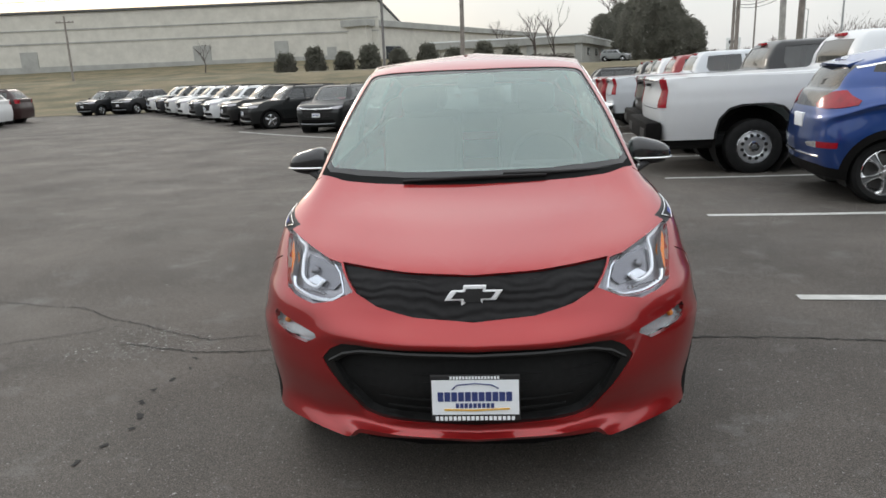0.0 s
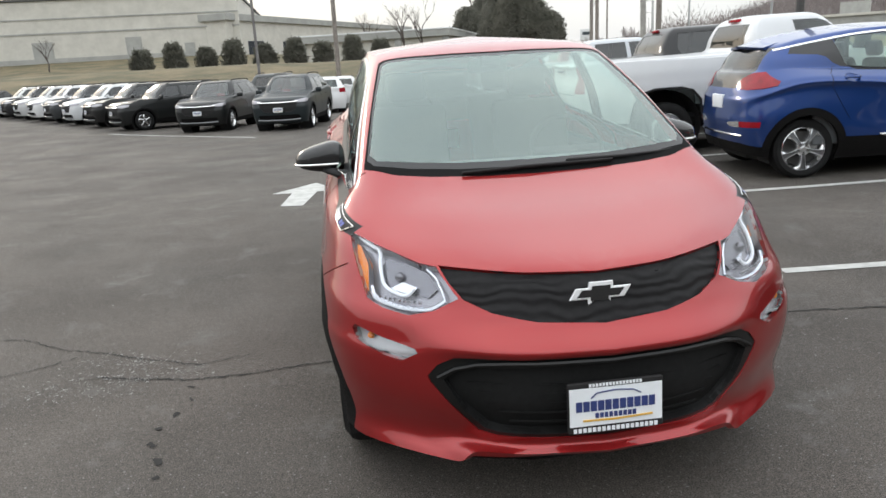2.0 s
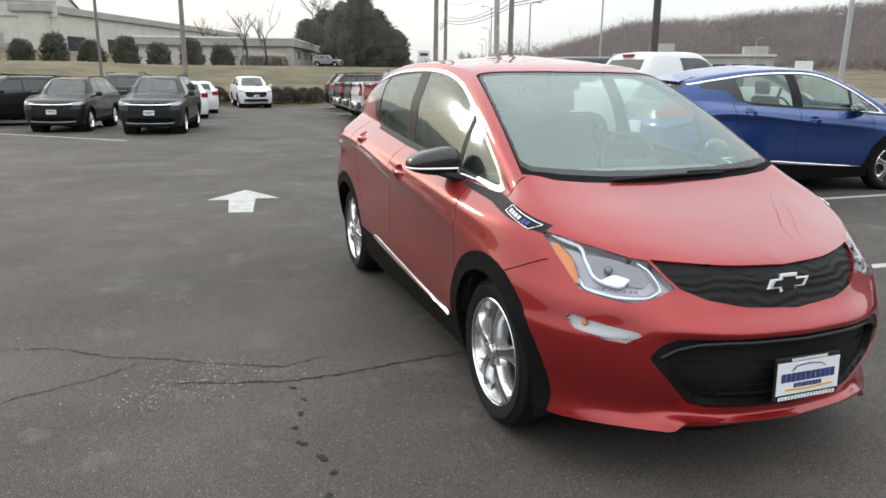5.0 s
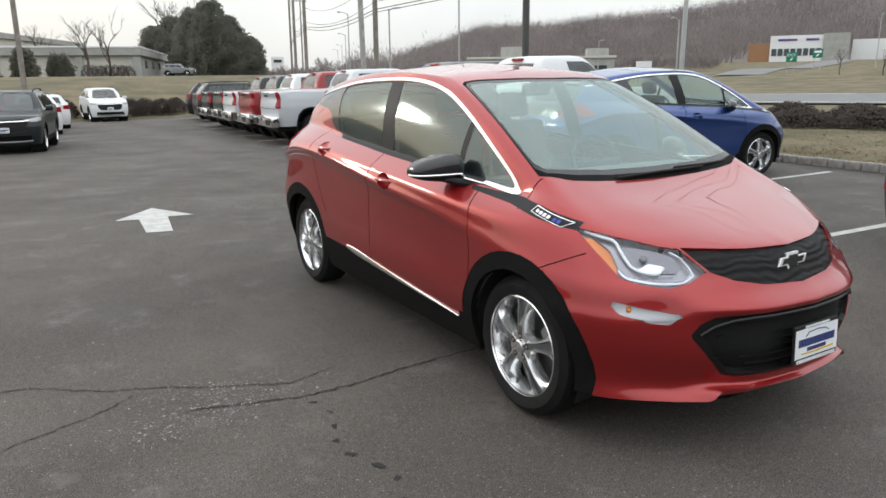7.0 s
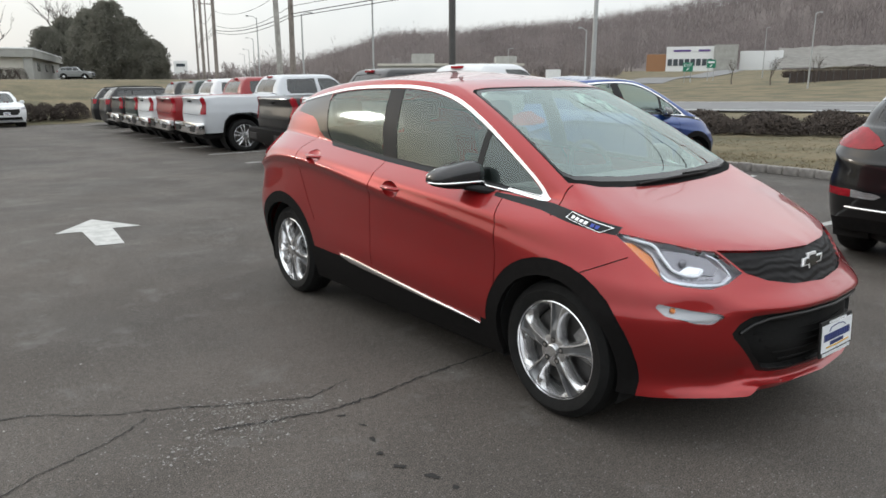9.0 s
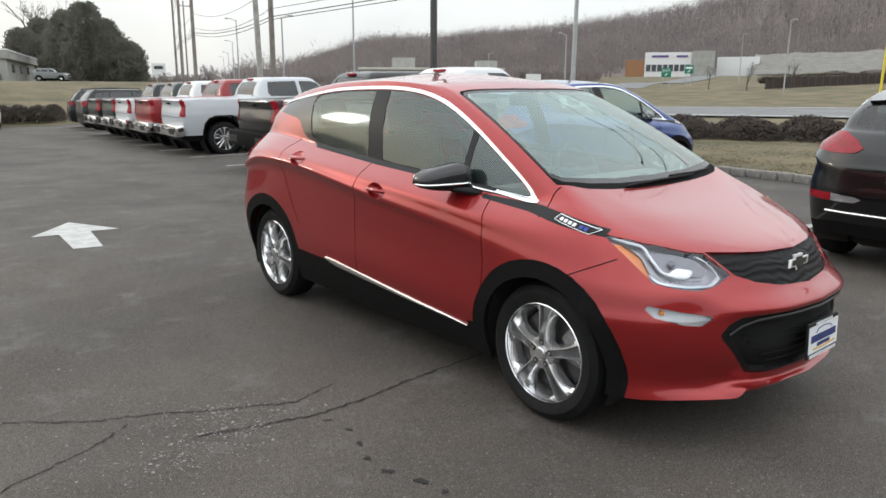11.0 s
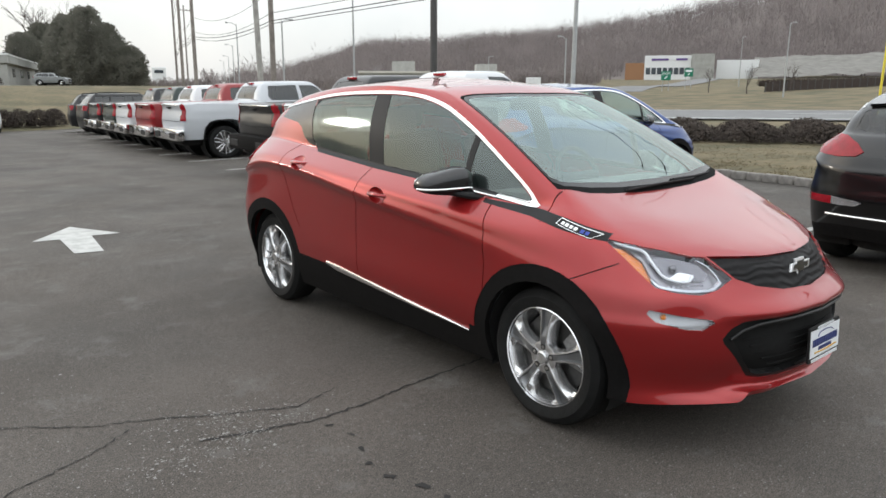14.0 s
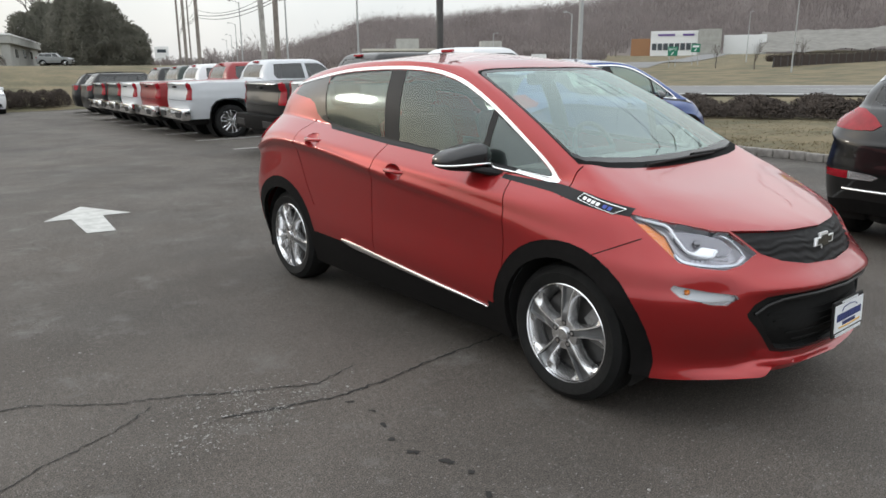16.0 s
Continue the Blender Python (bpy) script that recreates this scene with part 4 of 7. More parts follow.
        tube(bm, [Vector(p) + Vector((0, -.014, .014)) for p in pts], .006, 6)
        part("wiper", bm, M["gap"], car)
    hatch_interior(car)
    # roof spoiler
    bm = bmesh.new()
    for sx in (-1, 1):
        vs = [bm.verts.new((sx * x, y, z)) for x, y, z in ((0, 2.80, 1.495), (.44, 2.76, 1.448), (.47, 2.93, 1.405), (0, 3.03, 1.43), (0, 2.80, 1.46), (.44, 2.76, 1.41), (.47, 2.92, 1.38), (0, 3.0, 1.40))]
        for f in ((0, 1, 2, 3), (7, 6, 5, 4), (1, 5, 6, 2), (2, 6, 7, 3)):
            q = [vs[k] for k in f]
            bm.faces.new(q if sx > 0 else q[::-1])
    bmesh.ops.remove_doubles(bm, verts=bm.verts, dist=1e-4)
    bmesh.ops.recalc_face_normals(bm, faces=bm.faces)
    part("spoiler", bm, P, car)
    # tail plate
    bm = bmesh.new()
    box(bm, (-.152, 3.19, .76), (.152, 3.245, .91), .006)
    part("tail_plate", bm, M["plate_white"], car, "white dealer plate")
    painted(car, color)
    return car


def mirror_part(car, sx):
    """A swept door mirror: gloss cap, bright line under it, black housing and foot."""
    mir = part("door_mirror", mirror_shell(sx, 0, 1), M["gloss_black"], car, "gloss black door mirror with bright strip")
    part("mirror_housing", mirror_shell(sx, 1, .52), M["satin_black"], mir)
    bm = bmesh.new()
    rim = []
    for k in range(15):
        a = radians(5 - 12.5 * k)
        r = (abs(math.cos(a)) ** 3.4 + abs(math.sin(a)) ** 3.4) ** (1 / 3.4)
        rim.append(mirror_point(sx, math.cos(a) / r, math.sin(a) / r, -.03, 1.014))
    rim = rim[:12] + [(sx * .790, .50, 1.030), (sx * .765, .44, 1.020), (sx * .752, .395, 1.014)]
    tube(bm, rim, .0055, 6)
    part("mirror_strip", bm, M["chrome"], mir)
    bm = bmesh.new()
    tube(bm, [(sx * .735, .47, 1.000), (sx * .775, .50, 1.004), (sx * .82, .56, 1.012), (sx * .87, .63, 1.020)], .026, 10, .012)
    part("mirror_foot", bm, M["satin_black"], mir)
    bm = bmesh.new()
    tube(bm, [mirror_point(sx, .82 * math.cos(a * math.pi / 12), .80, .40 + .44 * math.sin(a * math.pi / 12), 1) for a in range(24)], .004, 4)
    f = bm.faces.new([bm.verts.new(mirror_point(sx, .80 * math.cos(a * math.pi / 12), .83, .40 + .42 * math.sin(a * math.pi / 12), 1)) for a in range(24)])
    part("mirror_glass", bm, M["chrome"], mir)
    return mir


def mirror_point(sx, a, b, c, size):
    """A point of the mirror's body: a outwards, b to the rear, c upwards, each from -1 to 1."""
    x = a * .116 * size
    tall = (.088 if c > 0 else .040) * (1 - .30 * a)
    return Vector((sx * (.866 + x), .655 + b * .078 * size + x * .48, 1.042 + c * tall - .05 * x))


def mirror_shell(sx, lower, deep):
    bm = bmesh.new()
    bmesh.ops.create_uvsphere(bm, u_segments=32, v_segments=16, radius=1)
    drop = [v for v in bm.verts if (v.co.z > .01 if lower else v.co.z < -.01)]
    bmesh.ops.delete(bm, geom=drop, context="VERTS")
    for v in bm.verts:
        p = v.co
        n = 3.4 if not lower else 2.4
        r = (abs(p.x) ** n + abs(p.y) ** n + abs(p.z) ** n) ** (1 / n) or 1.0
        v.co = mirror_point(sx, p.x / r, min(p.y / r, .80), p.z / r, 1 if not lower else .97)
    bmesh.ops.recalc_face_normals(bm, faces=bm.faces)
    return bm


def dealer_plate(parent, m, w, h):
    """A framed white dealer plate; its writing is plain bars."""
    bm = bmesh.new()
    box(bm, (-w / 2, -.006, -h / 2), (w / 2, .006, h / 2), .003, 1)
    pl = part("dealer_plate", bm, M["gap"], parent, "white dealer plate in a black frame", at=m, smooth=False)
    bm = bmesh.new()
    box(bm, (-w * .485, -.0085, -h * .35), (w * .485, -.0065, h * .40))
    part("plate_field", bm, M["plate_white"], pl, smooth=False)

    def bars(name, z, height, x0, x1, n, mat, gap=.25):
        step = (x1 - x0) / n
        for k in range(n):
            bm = bmesh.new()
            box(bm, (x0 + k * step, -.0105, z - height / 2), (x0 + (k + 1 - gap) * step, -.0085, z + height / 2))
            part(name, bm, mat, pl, smooth=False)
    bars("plate_letter", h * .045, h * .20, -w * .42, w * .42, 11, M["plate_blue"], .16)
    bars("plate_letter", -h * .15, h * .10, -w * .22, w * .22, 9, M["plate_blue"], .25)
    bars("frame_letter", -h * .43, h * .085, -w * .45, w * .45, 18, M["plate_white"], .3)
    bars("frame_letter", h * .455, h * .06, -w * .28, w * .28, 16, M["plate_white"], .3)
    bm = bmesh.new()
    tube(bm, [(-w * .35, -.0095, -h * .235), (0, -.0095, -h * .25), (w * .38, -.0095, -h * .22)], .0035, 4)
    part("plate_stroke", bm, M["plate_gold"], pl)
    bm = bmesh.new()
    tube(bm, [(-w * .26, -.0095, h * .20), (-w * .2, -.0095, h * .30), (0, -.0095, h * .33), (w * .18, -.0095, h * .30), (w * .26, -.0095, h * .22)], .0022, 4)
    part("plate_stroke", bm, M["plate_blue"], pl)
    return pl


def hatch_interior(car):
    bm = bmesh.new()
    prism(bm, [(.10, .72), (.08, 1.0), (.22, 1.035), (.55, 1.02), (.72, .93), (.70, .72)], -.66, .66, 0)
    bmesh.ops.bevel(bm, geom=[e for e in bm.edges if abs(e.verts[0].co.x - e.verts[1].co.x) > .5], offset=.03, segments=2, affect="EDGES")
    part("dashboard", bm, M["interior_light"], car)
    bm = bmesh.new()
    rot = Matrix.Translation((.36, .80, 1.0)) @ pose(0, 0, 0, -25)
    circ = [rot @ Vector((math.cos(a * math.pi / 12) * .18, 0, math.sin(a * math.pi / 12) * .18)) for a in range(25)]
    tube(bm, circ, .015, 8)
    tube(bm, [rot @ Vector((-.17, 0, 0)), rot @ Vector((.17, 0, 0))], .025, 6)
    part("steering_wheel", bm, M["interior"], car)
    for x, y in ((-.37, 1.28), (.37, 1.28), (-.36, 2.12), (.36, 2.12)):
        bm = bmesh.new()
        box(bm, (-.24, -.25, -.1), (.24, .25, .08), .05, 2, Matrix.Translation((x, y - .05, .62)))
        box(bm, (-.23, -.06, 0), (.23, .06, .58), .05, 2, Matrix.Translation((x, y + .2, .66)) @ pose(0, 0, 0, -17))
        seat = part("seat", bm, M["interior"], car)
        bm = bmesh.new()
        box(bm, (-.12, -.045, 0), (.12, .045, .17), .04, 2, Matrix.Translation((x, y + .385, 1.235)) @ pose(0, 0, 0, -10))
        part("headrest", bm, M["interior"], seat)
    bm = bmesh.new()
    box(bm, (-.10, .93, 1.40), (.10, .97, 1.47), .02)
    box(bm, (-.05, .86, 1.43), (.05, .95, 1.50), .015)
    part("rear_view_mirror", bm, M["interior"], car)
    bm = bmesh.new()
    box(bm, (-.70, .15, .30), (.70, 3.0, .34))
    part("cabin_floor", bm, M["interior"], car, smooth=False)
    for sx in (-1, 1):
        bm = bmesh.new()
        box(bm, (sx * .765 - .02, .45, .35), (sx * .765 + .02, 2.5, .95), .015, 1)
        part("door_lining", bm, M["interior_light"], car)

# ---- pickups and sport utility vehicles ----


def car_lines(w, y0, y1, cowl, top0, top1, deck, z, wr, flat=0.0):
    """Design lines of a taller vehicle. z: bottom, bonnet front, cowl, belt front, belt rear, roof. deck: where the rear glass stands on the body."""
    zb, zh, zc, b0, b1, zr = z
    fx = np.array([0, .34, .58, .76, .90, .97, 1, 1, 1, 1, 1, .97, .66, 0])
    front_y = np.array([0, .012, .04, .085, .17, .34])
    ys = np.concatenate([y0 + front_y, np.linspace(y0 + .75, y1 - .55, 5), [y1 - .13, y1 - .03, y1]])
    px = fx * w
    t = (ys - y0) / (y1 - y0)
    f = np.array([1, 1, 1, 1, .8, .4, 0, 0, 0, 0, 0, -.5, -1, -1])
    rows = []

    def row(x, y, zz):
        rows.append(np.stack([np.broadcast_to(x, 14), np.broadcast_to(y, 14), np.broadcast_to(zz, 14)], 1))
    row(px - .07 * fx, ys + .07 * f, zb)
    row(px - .02 * fx, ys + .015 * f, zb + .22)
    row(px, ys, zb + .45)
    sh = zh - .10 + (b0 - zh + .02) * np.clip(t * 3, 0, 1)
    row(px - .008 * fx, ys + .02 * f, (sh + zb + .45) / 2)
    row(px - .02 * fx, ys + .05 * f, sh)
    bz = b0 + (b1 - b0) * t
    hx = np.array([0, .30, .55, .74, .86, .91, .945, .955, .955, .955, .94, .92, .62, 0]) * w
    hy = ys.copy()
    hy[:6] = y0 + .10 + np.array([.16, .16, .17, .19, .24, .36])
    hy[11:] = y1 - np.array([.16, .09, .08])
    hz = np.concatenate([np.full(6, zh) + np.array([.02, .02, .015, .005, -.01, .0]), bz[6:]])
    row(hx, hy, hz)
    cx = np.array([0, .30, .55, .70, .80, .845, .90, .925, .925, .92, .91, .86, .58, 0]) * w
    side_y = np.linspace(cowl + .18, deck - .18, 5)
    cy = np.concatenate([cowl + np.array([-.05, -.04, -.01, .03, .07, .10]), side_y, [deck - .05, deck, deck + .01]])
    cz = np.concatenate([np.full(5, zc), [zc - .01], b0 + (b1 - b0) * (side_y - y0) / (y1 - y0) + .015, [b1 + .02, b1 + .02, b1 + .02]])
    row(cx, cy, cz)
    lo = rows[-1]
    top_y = np.linspace(top0 + .12, top1 - .10, 5)
    tx = np.array([0, .36, .62, .80, .92, .96, 1, 1.02, 1.03, 1.02, .99, .95, .64, 0]) * wr
    ty = np.concatenate([top0 + np.array([-.03, -.03, -.02, 0, .02, .05]), top_y, [top1 - .02, top1, top1]])
    tz = zr - .085 - np.array([-.02, -.018, -.01, 0, .008, .01, 0, 0, 0, 0, .008, .012, 0, -.008])
    hi = np.stack([tx, ty, tz], 1)
    mid = (lo + hi) / 2
    mid[:, 0] += .015 * fx
    mid[:, 1] += np.array([-.02, -.02, -.02, -.01, 0, 0, 0, 0, 0, 0, 0, .01, .015, .02])
    rows += [mid, hi]
    row(tx * .82, ty + np.concatenate([np.full(6, .16), np.linspace(.1, -.1, 5), np.full(3, -.14)]), zr - .02)
    row(np.zeros(14), (top0 + top1) / 2 + (ty - (top0 + top1) / 2) * .55, zr)
    return rows


def side_window(s, name, pts):
    s.cut(name, side(pts, 1.2), SIDE)


def pickup_shell(short=False):
    """Crew cab, or a short two-seat cab with a long bed."""
    s = Shell(car_lines(1.03, -1.0, 4.88, .62, 1.22, 2.20 if short else 2.72, 2.40 if short else 2.98, (.50, 1.17, 1.24, 1.27, 1.345, 1.86), .70), 4, 4)
    for cy in (0.0, 3.58 if short else 3.84):
        # squared wheel openings
        hole = [(cy - .50, .40), (cy + .50, .40), (cy + .50, .58), (cy + .46, .76), (cy + .34, .89), (cy + .18, .935), (cy - .18, .935), (cy - .34, .89), (cy - .46, .76), (cy - .50, .58)]
        s.cut("arch_hole", side(hole, 1.2), SIDE)
        # dark ring added for the dark gap round the wheel; truck arches lack trim
        s.cut("front_arch_ring" if cy < 1 else "rear_arch_ring", side([(cy + (y - cy) * 1.05, .40 + (z - .40) * 1.05) for y, z in hole], 1.2), SIDE)
    side_window(s, "front_glass", [(.86, 1.35), (1.70, 1.365), (1.72, 1.75), (1.36, 1.745), (1.20, 1.69)])
    if not short:
        side_window(s, "rear_glass", [(1.80, 1.37), (2.55, 1.385), (2.62, 1.48), (2.56, 1.74), (1.81, 1.755)])
    s.cut("windscreen", top([(-.01, .62), (.5, .66), (.66, .78), (.56, 1.16), (.45, 1.19), (-.01, 1.17)], 3), DOWN)
    s.cut("back_glass", [(-.01, 6, 1.42), (.60, 6, 1.42), (.54, 6, 1.73), (-.01, 6, 1.74)], REAR)
    s.cut("tail_lamp", [(.83, 6, .95), (1.2, 6, .95), (1.2, 6, 1.35), (.81, 6, 1.35), (.82, 6, 1.24), (.87, 6, 1.19), (.87, 6, 1.09), (.83, 6, 1.05)], REAR, slack=.5)
    s.cut("tail_lamp", side([(4.80, .98), (5.0, .98), (5.0, 1.34), (4.76, 1.34), (4.80, 1.2)], 1.2), SIDE, slack=.6)
    s.strip("seam_0", side([(1.74, 1.36), (1.76, .9), (1.74, .58)], 1.2), .012, SIDE)
    s.strip("seam_1", side([(.72, 1.28), (.74, .9), (.78, .58)], 1.2), .012, SIDE)
    if not short:
        s.strip("seam_2", side([(2.72, 1.38), (2.74, .95), (2.60, .58)], 1.2), .012, SIDE)
    s.strip("seam_3", side([(2.42 if short else 2.92, 1.40), (2.43 if short else 2.93, .95), (2.42 if short else 2.92, .55)], 1.2), .02, SIDE)
    s.strip("seam_4", [(.795, 6, .93), (.795, 6, 1.37)], .012, REAR)
    s.strip("seam_5", [(-.01, 6, .93), (.795, 6, .93)], .012, REAR)
    return s


def pickup(shell, steel=False, dark=False):
    car = thing("pickup_truck", pose(0, 0, 0), "full-size pickup truck parked in a marked bay", "truck", "pickups in the row of bays")
    P = M["paint_solid"]
    for name, reg, mat, sink, lip, both in (("body", [""], P, 0, .03, True), ("weatherstrip", ["seam_0"], M["gap"], .008, .01, False), ("weatherstrip", ["seam_1"], M["gap"], .008, .01, False), ("weatherstrip", ["seam_2"], M["gap"], .008, .01, False), ("weatherstrip", ["seam_3"], M["gap"], .008, .01, False), ("weatherstrip", ["seam_4"], M["gap"], .008, .01, False), ("weatherstrip", ["seam_5"], M["gap"], .008, .01, False), ("wheel_arch_trim", ["front_arch_ring"], M["gap"], -.004, .04, False), ("wheel_arch_trim", ["rear_arch_ring"], M["gap"], -.004, .04, False), ("windscreen", ["windscreen"], M["glass"], .003, .004, True), ("door_window", ["front_glass"], M["glass_dark"], .006, .006, False), ("rear_door_window", ["rear_glass"], M["glass_dark"], .006, .006, False), ("back_window", ["back_glass"], M["glass_dark"], .006, .006, True), ("tail_lamp", ["tail_lamp"], M["red_lens"], -.012, .03, False)):
        if reg[0] not in shell.names:
            continue
        # dark strips hold the shade of the panel gaps
        if name == "weatherstrip":
            for k in (False, True):
                for bm in islands(shell.take(reg, sink, lip, mirror=k)):
                    part(name, bm, mat, car)
            continue
        for k in ((None,) if both else (False, True)):
            part(name, shell.take(reg, sink, lip, both=True) if both else shell.take(reg, sink, lip, mirror=k), mat, car, sharp=50)
    tyre = .375 if steel else .40
    for y in (0, 3.58 if steel else 3.84):
        for sx in (-1, 1):
            wheel_parts(car, Matrix.Translation((sx * .87, y, tyre)) @ (pose(0, 0, 0, 17) if sx < 0 else pose(0, 0, 0, 17, 0, 180)), tyre, .225 if steel else .275, .27, "steel" if steel else "split", 6)
            bm = bmesh.new()
            revolve(bm, [(.50, sx * .95), (.50, sx * .5), (.001, sx * .48)], 24, "x", Matrix.Translation((0, y, .42)))
            part("wheel_liner", bm, M["under"], car)
    bm = bmesh.new()
    box(bm, (-.98, 4.80, .48), (.98, 5.02, .76), .04, 2)
    bumper = part("rear_bumper", bm, M["black_plastic"] if steel or dark else M["chrome"], car, "black rear bumper" if steel or dark else "chrome rear bumper")
    for sx in (-1, 1):
        bm = bmesh.new()
        box(bm, (sx * .68 - .24, 4.98, .52), (sx * .68 + .24, 5.03, .69), .03, 1)
        part("bumper_step", bm, M["gap"], bumper)
    bm = bmesh.new()
    box(bm, (-.97, -1.1, .50), (.97, -.9, .72), .05, 2)
    part("front_bumper", bm, M["gap"] if steel else M["chrome"], car)
    bm = bmesh.new()
    box(bm, (-.75, -1.03, .76), (.75, -.95, 1.06), .03, 2)
    part("grille", bm, M["black_plastic"], car)
    bm = bmesh.new()
    box(bm, (-.11, 4.80, 1.225), (.11, 4.89, 1.265), .012)
    part("tailgate_handle", bm, M["gap"], car)
    bm = bmesh.new()
    box(bm, (-.70, 4.80, 1.300), (.70, 4.868, 1.325), .008)
    part("tailgate_bar", bm, M["chrome"], car)
    bm = bmesh.new()
    d = -.52 if steel else 0
    box(bm, (-.15, 2.69 + d, 1.775), (.15, 2.765 + d, 1.825), .01)
    part("brake_lamp", bm, M["red_lens"], car)
    for sx in (-1, 1):
        bm = bmesh.new()
        box(bm, (sx * 1.12 - .12, .86, 1.30), (sx * 1.12 + .12, .98, 1.52), .04, 2)
        tube(bm, [(sx * .93, .92, 1.33), (sx * 1.08, .92, 1.36)], .03, 6)
        part("door_mirror", bm, M["gap"], car)
        for y in (1.58,) if steel else (1.58, 2.52):
            bm = bmesh.new()
            tube(bm, [(sx * 1.005, y - .1, 1.15), (sx * 1.04, y - .07, 1.155), (sx * 1.04, y + .07, 1.155), (sx * 1.005, y + .1, 1.15)], .015, 6)
            part("door_handle", bm, P, car)
    bm = bmesh.new()
    box(bm, (-.75, -.85, .35), (.75, 4.8, .56), .05, 1)
    part("underbody", bm, M["under"], car, smooth=False)
    return car


def suv_shell():
    s = Shell(car_lines(.92, -.88, 3.62, .42, 1.02, 3.10, 3.42, (.26, 1.02, 1.12, 1.10, 1.20, 1.68), .62), 4, 4)
    for cy in (0.0, 2.72):
        s.cut("arch_hole", side(arc(cy, .36, .415, -25, 205, 18), 1.2), SIDE)
        s.cut("front_arch_ring" if cy < 1 else "rear_arch_ring", side([*arc(cy, .36, .47, -10, 190, 18), *arc(cy, .36, .38, 190, -10, 8)], 1.2), SIDE)
    s.cut("sill_trim", side([(.40, .1), (2.32, .1), (2.32, .40), (.40, .40)], 1.2), SIDE)
    side_window(s, "front_glass", [(.62, 1.17), (1.48, 1.185), (1.50, 1.565), (1.18, 1.56), (1.02, 1.50)])
    side_window(s, "rear_glass", [(1.57, 1.19), (2.38, 1.205), (2.44, 1.32), (2.40, 1.555), (1.58, 1.57)])
    side_window(s, "tail_glass", [(2.48, 1.22), (3.05, 1.24), (3.02, 1.53), (2.47, 1.55)])
    s.cut("windscreen", top([(-.01, .44), (.45, .47), (.60, .56), (.51, .96), (.42, .985), (-.01, .97)], 3), DOWN)
    s.cut("back_glass", [(-.01, 5, 1.22), (.56, 5, 1.22), (.50, 5, 1.54), (-.01, 5, 1.55)], REAR)
    s.cut("tail_lamp", [(.62, 5, .98), (1.2, 5, .98), (1.2, 5, 1.20), (.62, 5, 1.16)], REAR, slack=.5)
    s.cut("tail_lamp", side([(3.42, .98), (3.8, .98), (3.8, 1.2), (3.36, 1.17)], 1.2), SIDE, slack=.6)
    s.cut("grille", front([(-.01, .92), (.50, .93), (.58, .88), (.55, .70), (.45, .60), (-.01, .58)], -2), FRONT)
    s.cut("lamp", [(.60, -1, .93), (.86, -.8, .97), (.92, -.6, .965), (.92, -.62, .90), (.84, -.85, .86), (.62, -1, .86)], (-.35, .94, 0))
    s.cut("lower_grille", front([(-.01, .50), (.62, .50), (.66, .40), (.55, .34), (-.01, .33)], -2), FRONT)
    s.strip("seam_0", side([(1.53, 1.17), (1.55, .8), (1.5, .42)], 1.2), .01, SIDE)
    s.strip("seam_1", side([(.50, 1.10), (.50, .8), (.54, .42)], 1.2), .01, SIDE)
    return s


